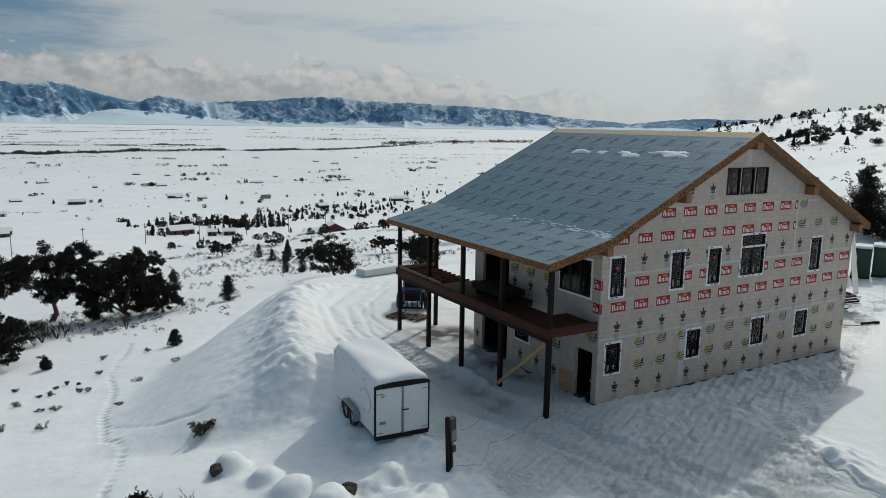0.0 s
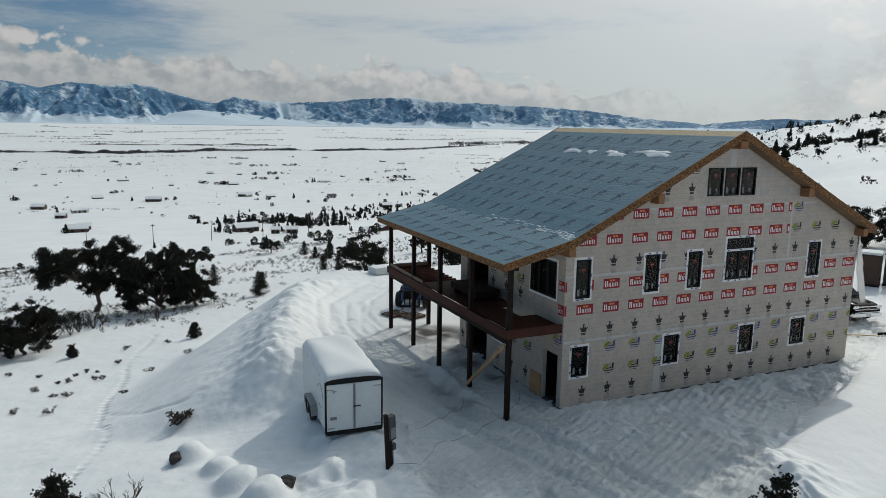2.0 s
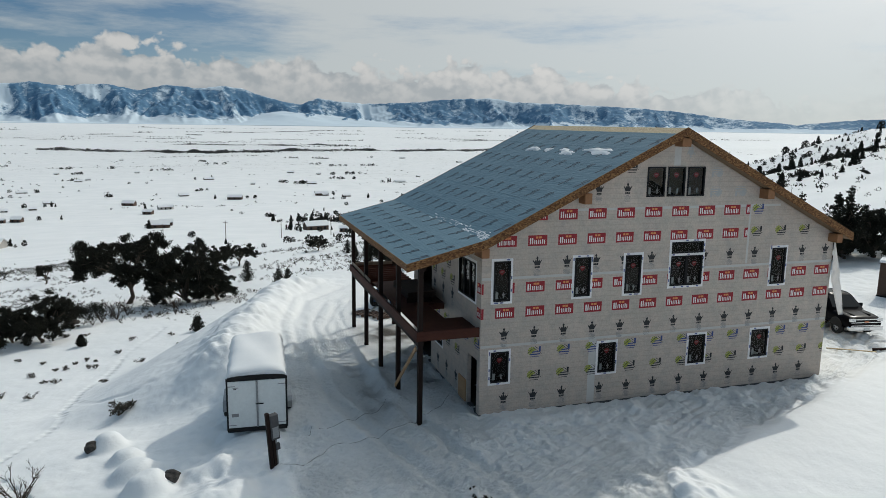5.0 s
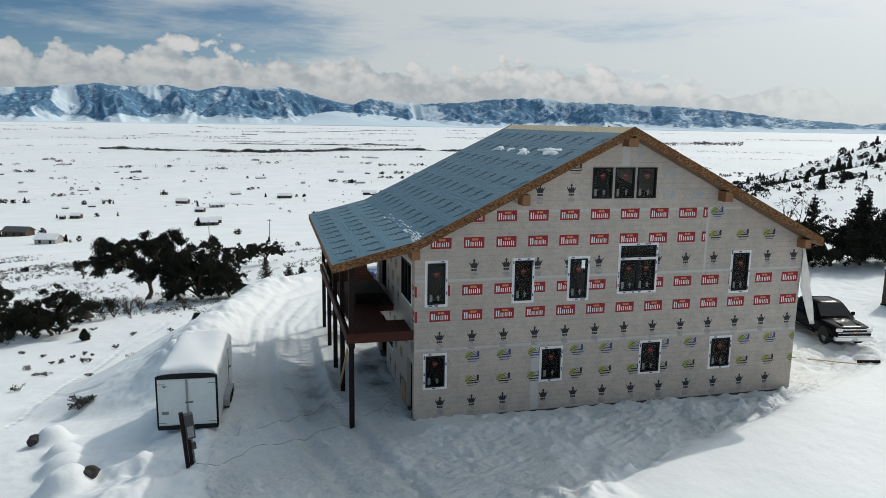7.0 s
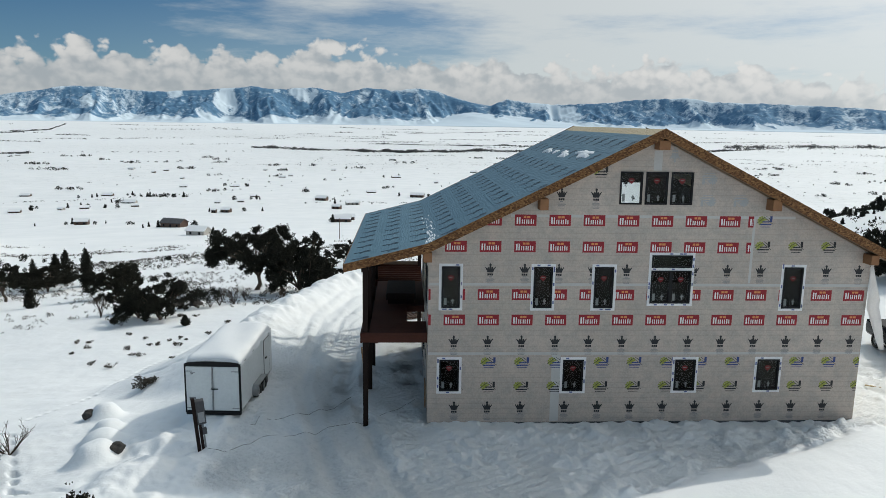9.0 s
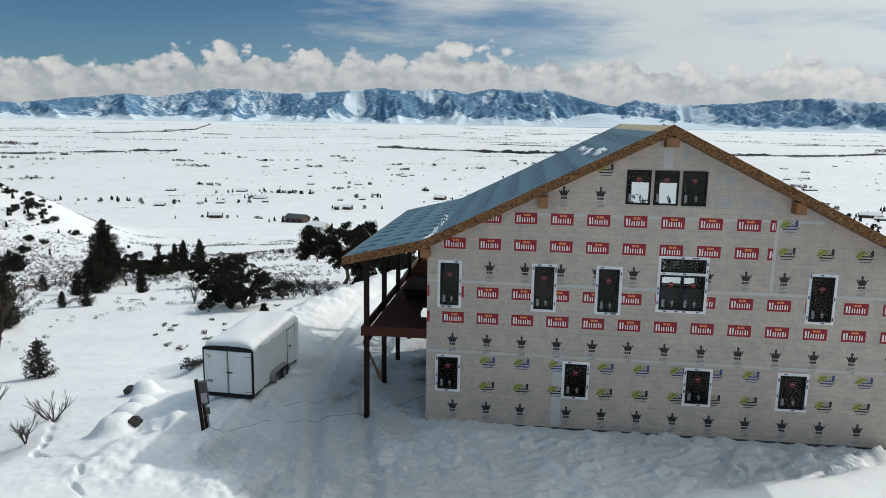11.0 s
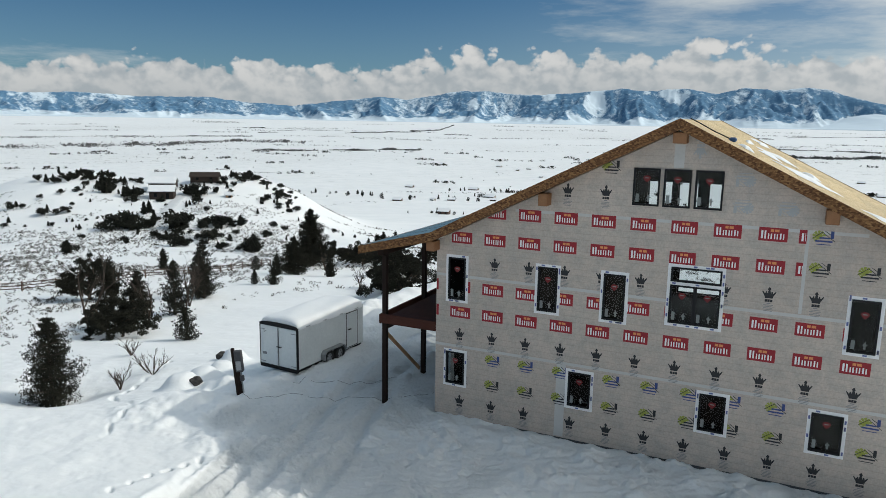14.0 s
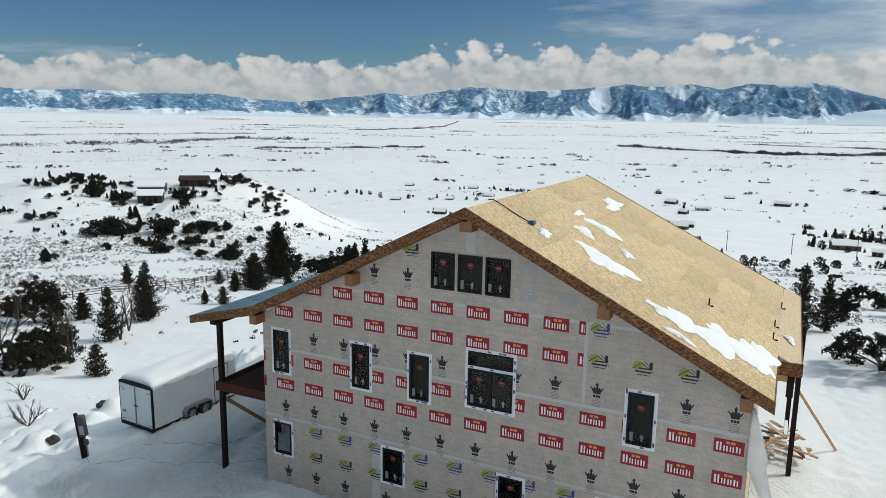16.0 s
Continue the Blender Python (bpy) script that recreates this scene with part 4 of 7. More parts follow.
# snow left on the roof
def snow_patch(x, y, length, width, seed, lean=0.0, deep=0.07):
    bm = bmesh.new()
    n, rings = 48, 6
    rnd = random.Random(seed)
    ph = [rnd.uniform(0, 6.28) for _ in range(5)]
    verts = []
    for r in range(rings + 1):
        f = r / rings
        row = []
        for k in range(n):
            a = math.tau * k / n
            w = 1 + 0.20 * math.sin(2 * a + ph[0]) + 0.20 * math.sin(3 * a + ph[4]) + 0.13 * math.sin(5 * a + ph[1]) + 0.10 * math.sin(9 * a + ph[2]) + 0.06 * math.sin(16 * a + ph[3])
            px, py = f * w * width / 2 * math.cos(a), f * w * length / 2 * math.sin(a)
            px, py = x + px + lean * py, y + py
            row.append(bm.verts.new((px, py, roof_z(px) + 0.005 + deep * (1 - f * f) * (1 + 0.4 * math.sin(5 * px + 3 * py)))))
        verts.append(row)
    for a, c in zip(verts[1:], verts[2:]):
        for k in range(n):
            bm.faces.new((a[k], c[k], c[(k + 1) % n], a[(k + 1) % n]))
    top_v = bm.verts.new((x, y, roof_z(x) + deep + 0.005))
    for k in range(n):
        bm.faces.new((top_v, verts[1][k], verts[1][(k + 1) % n]))
    for v0 in verts[0]:
        bm.verts.remove(v0)
    for f in bm.faces:
        f.smooth = True
    ob = part("roof_snow", bm, SNOWCAP)
    return tagged(ob, "thin patch of leftover snow lying on the roof", "snow", "snow patches on the roof")


for row in ((24.75, 23.2, 2.3, 0.42, 1), (24.5, 25.6, 1.5, 0.40, 2, 0.1), (24.55, 27.5, 0.8, 0.26, 3), (24.5, 29.0, 1.6, 0.30, 4),
            (28.55, 22.25, 0.6, 0.45, 5), (28.4, 26.7, 0.8, 0.3, 6), (29.35, 26.6, 0.9, 1.2, 7, 0.2), (30.3, 23.1, 1.5, 1.5, 8, -0.2), (30.5, 25.2, 0.6, 0.5, 9), (28.65, 31.1, 1.9, 0.75, 10), (29.1, 24.9, 0.9, 0.6, 11),
            (32.3, 21.7, 0.55, 0.9, 12), (33.1, 21.95, 1.3, 1.6, 13), (34.1, 22.4, 2.1, 1.6, 14, -0.2), (34.9, 23.0, 2.1, 1.0, 15, -0.2), (32.9, 20.6, 0.35, 0.7, 16), (35.7, 26.6, 0.7, 0.3, 17)):
    snow_patch(*row)

# deck and posts on the shaded side
DZ = 3.36
for k, y in enumerate((20.88, 24.12, 27.30, 30.50, 33.80)):
    x = 16.50
    bm = boxes((x - 0.09, y - 0.09, -0.3, x + 0.09, y + 0.09, roof_z(x) - 0.5), bevel=0.012)
    part("porch_post", bm, STAIN, house, "dark-stained porch post")
part("porch_header", boxes((16.38, 20.5, roof_z(16.5) - 0.52, 16.62, 33.9, roof_z(16.5) - 0.27), bevel=0.012), STAIN, house)
part("porch_post", boxes((18.6, 33.7, -0.3, 18.8, 33.86, 6.2), bevel=0.012), STAIN, house)
part("rim_beam", boxes((16.32, 20.72, 3.08, 16.40, 33.95, DZ + 0.08), bevel=0.01), BEAM, house, "red-brown deck rim beam")
part("rim_beam", boxes((16.40, 20.72, 3.10, 18.74, 20.80, DZ + 0.10), bevel=0.01), BEAM, house, "red-brown deck rim beam")
part("rim_beam", boxes((16.40, 33.87, 3.08, 18.74, 33.95, DZ + 0.02), bevel=0.01), BEAM, house)
part("deck_girder", boxes((16.40, 20.82, 2.86, 16.62, 33.86, 3.07), bevel=0.01), STAIN, house)
part("deck_girder", boxes((18.62, Y1 + 0.01, 2.86, 18.80, 33.86, 3.07), bevel=0.01), STAIN, house)
part("porch_header", boxes((18.6, Y1 + 0.01, roof_z(18.7) - 0.62, 18.8, 33.86, roof_z(18.7) - 0.34), bevel=0.012), STAIN, house)
part("deck_rail", boxes((16.44, 33.72, DZ + 0.02, 18.7, 33.76, DZ + 0.20)), GREYBOARD, house, "pale board along the deck edge")
part("deck_rail", boxes((16.41, 29.2, DZ + 0.09, 16.45, 33.7, DZ + 0.24)), GREYBOARD, house, "pale board along the deck edge")
n = 0
while 20.9 + n * 0.145 < 29.6:
    y = 20.9 + n * 0.145
    part("deck_board", boxes((16.62, y, DZ - 0.04, 18.0 if 22.5 < y < 24.9 else 18.74, y + 0.139, DZ)), BEAM, house)
    n += 1
for y in (22.44, 25.04):
    part("stair_trimmer", boxes((18.0, y - 0.04, 3.1, 18.74, y + 0.04, DZ - 0.045)), BEAM, house)
part("stair_trimmer", boxes((17.96, 22.48, 3.1, 18.0, 25.0, DZ - 0.045)), BEAM, house)
for n in range(9):
    y = 29.9 + n * 0.46
    part("joist", boxes((16.41, y, 3.09, 18.74, y + 0.045, DZ - 0.06)), BEAM, house)
bm = bmesh.new()
beam(bm, (16.36, 20.95, 2.80), (16.36, 24.05, 0.25), 0.05, 0.14)
part("diagonal_brace", bm, LUMBER, house, "pale diagonal board brace")


# windows and their taped borders
def window_part(x0, z0, x1, z1, taped, y=Y0, mull=None, seed=0):
    rnd = random.Random(seed)
    w = part("window", ring(x0, z0, x1, z1, 0.055, y - 0.035, y + 0.09), BLACKFR, house, "black-framed window")
    if mull:
        part("mullion", boxes((mull - 0.05, y - 0.03, z0 + 0.055, mull + 0.05, y + 0.09, z1 - 0.055)), BLACKFR, w)
    spans = [(x0, mull), (mull, x1)] if mull else [(x0, x1)]
    for a, c in spans:
        g = part("pane", boxes((a + 0.05, y + 0.01, z0 + 0.05, c - 0.05, y + 0.03, z1 - 0.05)), GLASS, w)
        g.visible_shadow = False
        if z1 - z0 > 0.8:
            bm = bmesh.new()
            m = (a + c) / 2
            z = z0 + 0.72 * (z1 - z0)
            prism(bm, ((m - 0.115, z + 0.02), (m - 0.07, z - 0.05), (m, z - 0.115), (m + 0.07, z - 0.05), (m + 0.115, z + 0.02), (m + 0.08, z + 0.08), (m, z + 0.10), (m - 0.08, z + 0.08)), y + 0.004, y + 0.008)
            part("diamond_sticker", bm, STICKER, w, "small red maker's sticker")
            part("sticker_bar", boxes((m - 0.06, y + 0.001, z + 0.010, m + 0.06, y + 0.0035, z + 0.035)), LABEL, w)
            part("paper_label", boxes((a + 0.09, y + 0.003, z0 + 0.10, a + 0.19, y + 0.008, z0 + 0.36)), LABEL, w, "pale paper label")
            bm = bmesh.new()
            prism(bm, ((m + 0.05, z0 + 0.12), (m + 0.11, z0 + 0.14), (m + 0.10, z0 + 0.22), (m + 0.15, z0 + 0.26), (m + 0.10, z0 + 0.29), (m + 0.09, z0 + 0.36), (m + 0.05, z0 + 0.30), (m + 0.01, z0 + 0.25), (m + 0.05, z0 + 0.21)), y + 0.003, y + 0.008)
            part("paper_label", bm, LABEL, w, "pale torn paper label")
    if taped:
        b_ = 0.095
        part("flashing_tape", ring(x0 - b_, z0 - b_, x1 + b_, z1 + b_, b_, y - 0.006 - 0.003 * taped, y + 0.002), TAPE, w, "white flashing tape border")
        rows = []
        for k in range(int((x1 - x0 + z1 - z0) * 4)):
            if rnd.random() < 0.55:
                zz = rnd.uniform(z0, z1)
                xx = rnd.choice((x0 - 0.075, x1 + 0.025))
                rows.append((xx, y - 0.015, zz, xx + 0.05, y - 0.007, zz + 0.11))
            else:
                xx = rnd.uniform(x0, x1 - 0.1)
                zz = rnd.choice((z0 - 0.075, z1 + 0.025))
                rows.append((xx, y - 0.015, zz, xx + 0.11, y - 0.007, zz + 0.05))
        for row in rows:
            part("tape_print", boxes(row), BLUETAPE, w)
    return w


for k, (x0, z0, x1, z1, taped) in enumerate(WINDOWS):
    window_part(x0, z0, x1, z1, taped, mull=27.52 if k == 7 else None, seed=k)
for k, (x0, z0, x1, z1) in enumerate(BACKWIN):
    part("window", ring(x0, z0, x1, z1, 0.055, Y1 - 0.09, Y1 + 0.03), BLACKFR, house, "black-framed window")
for y0, z0, y1, z1 in SIDE_WINDOWS:
    x = X0
    w = part("window", ring(y0, z0, y1, z1, 0.055, x - 0.03, x + 0.09, "x"), BLACKFR, house, "black-framed window")
    if y1 - y0 > 1.5:
        for f in (0.33, 0.67):
            part("mullion", boxes((x - 0.028, y0 + (y1 - y0) * f - 0.04, z0 + 0.055, x + 0.088, y0 + (y1 - y0) * f + 0.04, z1 - 0.055)), BLACKFR, w)
    g = part("pane", boxes((x + 0.02, y0 + 0.05, z0 + 0.05, x + 0.04, y1 - 0.05, z1 - 0.05)), GLASS, w)
    g.visible_shadow = False
    part("flashing_tape", ring(y0 - 0.1, z0 - 0.1, y1 + 0.1, z1 + 0.1, 0.1, x - 0.008, x + 0.002, "x"), TAPE, w, "white flashing tape border")

# deck sheets on the bare slope, laid in courses
rnd = random.Random(4)
sl = math.hypot(RE_X - RX, RZ - RE_Z)
ux, uz = (RE_X - RX) / sl, -(RZ - RE_Z) / sl
sheet_mat, nt, b = material("roof_sheet", 0.75, 0.0, 0.3)
vor = nt.nodes.new("ShaderNodeTexVoronoi")
vor.inputs["Scale"].default_value = 17.0
nt.links.new(coords(nt, (1.0, 1.5, 1.0)), vor.inputs["Vector"])
info = nt.nodes.new("ShaderNodeObjectInfo")
chip = ramp(nt, vor.outputs["Color"], ((0.1, (0.38, 0.28, 0.145)), (0.5, (0.56, 0.44, 0.255)), (0.95, (0.76, 0.63, 0.42))))
tone = ramp(nt, info.outputs["Random"], ((0.0, (0.86, 0.86, 0.86)), (1.0, (1.06, 1.05, 1.03))))
stain = ramp(nt, noise_tex(nt, coords(nt), 1.3, 6), ((0.30, (0.90, 0.89, 0.86)), (0.6, (1, 1, 1))))
nt.links.new(mixc(nt, 1.0, mixc(nt, 1.0, chip, tone, "MULTIPLY"), stain, "MULTIPLY"), b.inputs["Base Color"])
bump(nt, b, vor.outputs["Distance"], 0.2, 0.01)
sheets = {}
courses = 8
cw = (sl - 0.05) / courses
for c in range(courses):
    y = FRONT + 0.045 - (c % 2) * 1.2
    while y < BACK - 0.1:
        y0, y1 = max(y, FRONT + 0.045), min(y + 2.44, BACK)
        if y1 - y0 > 0.1:
            key = round(y1 - y0, 3)
            if key not in sheets:
                bm = boxes((0.004, 0.004, 0.0, cw - 0.005, key - 0.005, 0.016))
                me = bpy.data.meshes.new("roof_sheet")
                bm.to_mesh(me)
                bm.free()
                me.materials.append(sheet_mat)
                sheets[key] = me
            s = new("roof_sheet", sheets[key])
            s.parent = lit
            m = Matrix(((ux, 0, -uz, RX + ux * cw * c), (0, 1, 0, y0), (uz, 0, ux, RZ - 0.028 + uz * cw * c), (0, 0, 0, 1)))
            s.matrix_local = m
        y += 2.44


# prints on the house wrap
def clipped(x0, x1, z0, z1):
    """The stretches of a print that no window covers."""
    spans = [(x0, x1)]
    for a, zl, c, zh, t in WINDOWS:
        g = 0.10 if t else 0.0
        if zl - g < z1 - 0.03 and zh + g > z0 + 0.03:
            spans = [q for s in spans for q in ((s[0], min(s[1], a - g)), (max(s[0], c + g), s[1])) if q[1] - q[0] > 0.01]
    return [(max(a, X0 + 0.01), min(c, X1 - 0.01)) for a, c in spans if c > X0 + 0.02 and a < X1 - 0.02]


def flat(bm, x0, z0, x1, z1, d, mat):
    """A thin printed rectangle, d proud of the wall."""
    if x1 - x0 > 0.004:
        box(bm, x0, -d, z0, x1, 0.0, z1, mat=mat)


# a red label: pale lettering shown as plain blocks
# (x0, z0, x1, z1): upright pale strips of uneven width, and a row of small orange bars above
STRIPS = ((0.060, 0.055, 0.125, 0.315), (0.150, 0.055, 0.205, 0.315), (0.245, 0.055, 0.290, 0.235), (0.315, 0.055, 0.365, 0.235), (0.405, 0.055, 0.450, 0.235), (0.475, 0.055, 0.520, 0.235), (0.560, 0.055, 0.612, 0.255), (0.640, 0.055, 0.685, 0.235))
BARS = ((0.310, 0.275, 0.400, 0.350), (0.425, 0.275, 0.540, 0.350))


def red_bm(a, c):
    bm = bmesh.new()
    flat(bm, a, 0.0, c, 0.40, 0.0025, 0)
    rows = [(x0 + 0.006, z0 + 0.012, x1 - 0.006, z1 - 0.012, 1) for x0, z0, x1, z1 in STRIPS] + [(*r, 2) for r in BARS]
    for x0, z0, x1, z1, m in rows:
        flat(bm, max(x0, a), z0, min(x1, c), z1, 0.0045 if m == 1 else 0.006, m)
    return bm


def crown_bm():
    bm = bmesh.new()
    prism(bm, ((-0.095, 0.0), (0.095, 0.0), (0.105, 0.05), (0.170, 0.165), (0.172, 0.185), (0.155, 0.188), (0.100, 0.125), (0.078, 0.185), (0.055, 0.185), (0.045, 0.13), (0.022, 0.215), (0.045, 0.25), (0.0, 0.31), (-0.045, 0.25), (-0.022, 0.215), (-0.045, 0.13), (-0.055, 0.185), (-0.078, 0.185), (-0.100, 0.125), (-0.155, 0.188), (-0.172, 0.185), (-0.170, 0.165), (-0.105, 0.05)), -0.003, 0.0)
    for k in (-0.095, -0.03, 0.035):
        flat(bm, k, -0.10, k + 0.058, -0.03, 0.003, 0)
    flat(bm, -0.05, -0.15, 0.05, -0.125, 0.003, 1)
    for k, w in enumerate((0.12, 0.14, 0.11, 0.13, 0.10)):
        flat(bm, -w, -0.195 - 0.04 * k, w, -0.18 - 0.04 * k, 0.003, 1)
    return bm


def yard_logo_bm(word):
    """A lime disc, a roof line and a chimney over bars; word: the material index of the bars."""
    bm = bmesh.new()
    for k in range(7):
        q0, q1 = 0.15 + k * 0.62, 0.15 + k * 0.62 + 0.50
        prism(bm, [(0.17 + r * math.cos(q), 0.24 + r * math.sin(q)) for r, q in ((0.07, q0), (0.155, q0), (0.165, (q0 + q1) / 2), (0.155, q1), (0.07, q1))], -0.002, 0.0, mat=0)
    prism(bm, [(0.17 + 0.08 * math.cos(q), 0.24 + 0.08 * math.sin(q)) for q in (k * math.tau / 10 for k in range(10))], -0.002, 0.0, mat=0)
    flat(bm, 0.44, 0.20, 0.52, 0.40, 0.003, 2 if word == 2 else 3)
    for (x0, z0), (x1, z1) in (((0.0, 0.17), (0.24, 0.36)), ((0.24, 0.36), (0.56, 0.12)), ((0.30, 0.40), (0.44, 0.30))):
        dx, dz = x1 - x0, z1 - z0
        l = math.hypot(dx, dz)
        nx, nz = -dz / l * 0.008, dx / l * 0.008
        prism(bm, ((x0 - nx, z0 - nz), (x1 - nx, z1 - nz), (x1 + nx, z1 + nz), (x0 + nx, z0 + nz)), -0.004, 0.0, mat=3)
    flat(bm, 0.18, 0.185, 0.43, 0.225, 0.005, word)
    flat(bm, 0.09, 0.095, 0.50, 0.138, 0.005, word)
    flat(bm, 0.12, 0.02, 0.46, 0.040, 0.003, word)
    return bm


def shared(name, bm, mats):
    me = bpy.data.meshes.new(name)
    bm.to_mesh(me)
    bm.free()
    for m in mats:
        me.materials.append(m)
    return me


RED_MATS, LOGO_MATS = (RED, WHITEINK, PEACH), (LIME, GREYINK, BLUEINK, INK)
red_full = shared("red_print", red_bm(0, 0.77), RED_MATS)
crown = shared("crown_print", crown_bm(), (INK, GREYINK))
crown_faint = shared("crown_print", crown_bm(), (FAINT, FAINT))
blue_logo, black_logo = shared("shop_print", yard_logo_bm(2), LOGO_MATS), shared("shop_print", yard_logo_bm(3), LOGO_MATS)
faint_logo = shared("shop_print", yard_logo_bm(3), (FAINT, FAINT, FAINT, FAINT))


def stick(name, me, x, z, rot=0, wall=None, y=Y0):
    ob = new(name, me)
    ob.parent = wall or gable
    k = 1.10 if name == "crown_print" else 1.06 if name == "shop_print" else 1.0
    ob.matrix_local = pose(x, y, z, 0, rot, 0) @ Matrix.Diagonal((k, 1, k, 1))
    return ob


def cut_print(name, maker, mats, x, z, k, x0, x1, z0, z1):
    """The stretches of a print that stay in sight beside a window."""
    for p, q in clipped(x + x0, x + x1, z + z0, z + z1):
        bm = maker()
        for edge, way in ((p, -1), (q, 1)):
            bmesh.ops.bisect_plane(bm, geom=bm.verts[:] + bm.edges[:] + bm.faces[:], plane_co=((edge - x) / k, 0, 0), plane_no=(way, 0, 0), clear_outer=True)
        stick(name, shared(name, bm, mats), x, z)


STEP = 1.228

for z, start, lo, hi in ((7.41, 21.77, 20.2, 30.4), (6.46, 20.55, 18.8, 30.4), (4.71, 20.52, 18.0, 35), (3.77, 19.31, 18.0, 35)):
    k0 = math.floor((18.0 - start) / STEP)
    for k in range(k0, k0 + 16):
        x = start + k * STEP
        a, c = max(x, lo if lo > 18.5 else X0), min(x + 0.77, hi, X1)
        if c - a < 0.03 or under(c) < z + 0.12:
            continue
        if min(under(a), under(c)) < z + 0.42:
            if x < RX:
                # cut off along the roof line
                bm = red_bm(a - x, c - x)
                grade = under(a + 0.5) - under(a)
                bmesh.ops.bisect_plane(bm, geom=bm.verts[:] + bm.edges[:] + bm.faces[:], plane_co=(a - x, 0, under(a) - z - 0.02), plane_no=(-grade, 0, 0.5), clear_outer=True)
                stick("red_print", shared("red_print", bm, RED_MATS), x, z)
            continue
        pieces = clipped(a, c, z, z + 0.40)
        if len(pieces) == 1 and pieces[0][1] - pieces[0][0] > 0.765:
            stick("red_print", red_full, x, z)
        else:
            for p, q in pieces:
                stick("red_print", shared("red_print", red_bm(p - x, q - x), RED_MATS), x, z)
for z, start, gap in ((3.06, 19.69, 1.232), (0.55, 19.74, 1.222), (0.55, 23.83, 1.232), (5.72, 19.72, 1.232)):
    for k in range(13):
        x = start + k * gap
        if x < X1 - 0.02 and z + 0.1 < under(x) and (start > 20 or z > 1 or x < 23.3):
            if x < X1 - 0.2 and clipped(x - 0.19, x + 0.19, z - 0.4, z + 0.34) == [(x - 0.19, x + 0.19)]:
                stick("crown_print", crown, x, z)
            else:
                cut_print("crown_print", crown_bm, (INK, GREYINK), x, z, 1.10, -0.2, 0.2, -0.4, 0.34)
for x in (23.40, 24.63):
    stick("crown_print", crown, x, 8.43)
stick("crown_print", crown_faint, 27.35, 10.02, 180)
for z, me in ((2.14, blue_logo), (1.21, black_logo)):
    for x in [20.68 + k * STEP for k in range(-1, 3)] + [24.85 + k * STEP for k in range(9)]:
        if X0 < x < X1 - 0.6 and clipped(x, x + 0.6, z, z + 0.4) == [(x, x + 0.6)]:
            stick("shop_print", me, x, z)
        elif x < X1 - 0.05:
            cut_print("shop_print", lambda: yard_logo_bm(2 if me is blue_logo else 3), LOGO_MATS, x, z, 1.06, 0.0, 0.6, 0.0, 0.42)
for z, me, n in ((7.40, blue_logo, 2), (6.48, black_logo, 4)):
    for k in range(n):
        x = 30.52 + k * STEP
        if under(x + 0.5) > z + 0.42 and x < X1 - 0.5:
            stick("shop_print", me, x, z)
stick("shop_print", black_logo, 24.45, 9.12)
for z in (7.41, 6.46):
    stick("red_print", shared("red_print", red_bm(0.0, 0.17), RED_MATS), 30.20, z)
for x, z, r in ((28.95, 9.36, 180), (28.95, 8.58, 180), (30.15, 8.58, 180)):
    stick("shop_print", faint_logo, x, z, r)
# taped seams and overlaps
for z in (2.68, 5.26, 7.74):
    for a, c in clipped(X0 + 0.02, X1 - 0.02, z - 0.02, z + 0.08):
        if under(a) < z + 0.1 or under(c) < z + 0.1:
            a, c = max(a, RX - (RZ - 0.45 - z) * 2.0 + 0.2), min(c, RX + (RZ - 0.45 - z) * 2.0 - 0.2)
        part("seam_strip", boxes((a, Y0 - 0.0018, z - 0.02, c, Y0, z + 0.075)), SEAM, gable)
for x0, x1, z0, z1 in ((23.30, 23.62, 0.1, 2.66), (30.38, 30.47, 5.36, 7.72), (26.62, 26.92, 9.40, 10.10)):
    part("seam_strip", boxes((x0, Y0 - 0.0014, z0, x1, Y0, z1)), SEAM, gable)
# prints on the shaded side wall, and the red band turning the corner
side_crown = shared("crown_print", crown_bm(), (INK, GREYINK))


def stick_side(name, me, y, z, k):
    ob = new(name, me)
    ob.parent = side
    ob.matrix_local = Matrix.Translation((X0, y, z)) @ pose(0, 0, 0, 0, 0, -90) @ Matrix.Diagonal((k, 1, k, 1))


for z, y0_, me, k_ in ((0.62, 20.9, side_crown, 1.14), (3.92, 21.5, side_crown, 1.14), (2.52, 21.35, blue_logo, 1.15), (1.62, 22.35, black_logo, 1.15), (5.62, 23.75, black_logo, 1.15), (4.98, 23.6, black_logo, 1.15), (4.36, 21.85, black_logo, 1.15)):
    for k in range(8):
        y = y0_ + 1.228 * k
        a, c = (y - 0.2, y + 0.2) if me is side_crown else (y - 0.65, y)
        if a > Y0 + 0.05 and c < Y1 - 0.1 and all(not (h[0] - 0.1 < c and h[2] + 0.1 > a and h[1] - 0.45 < z < h[3] + 0.3) for h in SIDE_DOORS + SIDE_WINDOWS):
            stick_side(me.name.split(".")[0], me, y, z, k_)
for z in (4.71, 3.77):
    stick_side("red_print", shared("red_print", red_bm(0.37, 0.77), RED_MATS), Y0 + 0.79, z, 1.0)
part("door_panel", boxes((X0 - 0.05, 22.08, 0.05, X0 - 0.01, 22.9, 0.95)), LUMBER, house, "board leaning on the wall")

# print on the underlayment, in slanting rows
bm = bmesh.new()
for i in range(10):
    box(bm, -0.34 + 0.068 * i, -0.052, 0, -0.34 + 0.068 * i + 0.061, 0.048 - 0.016 * (i % 3 == 1), 0.003)
for i in range(4):
    box(bm, 0.0 + 0.07 * i, 0.12, 0, 0.062 + 0.07 * i, 0.19, 0.003)
box(bm, -0.02, -0.21, 0, 0.06, -0.15, 0.003)
mark = shared("felt_print", bm, (FELTINK,))
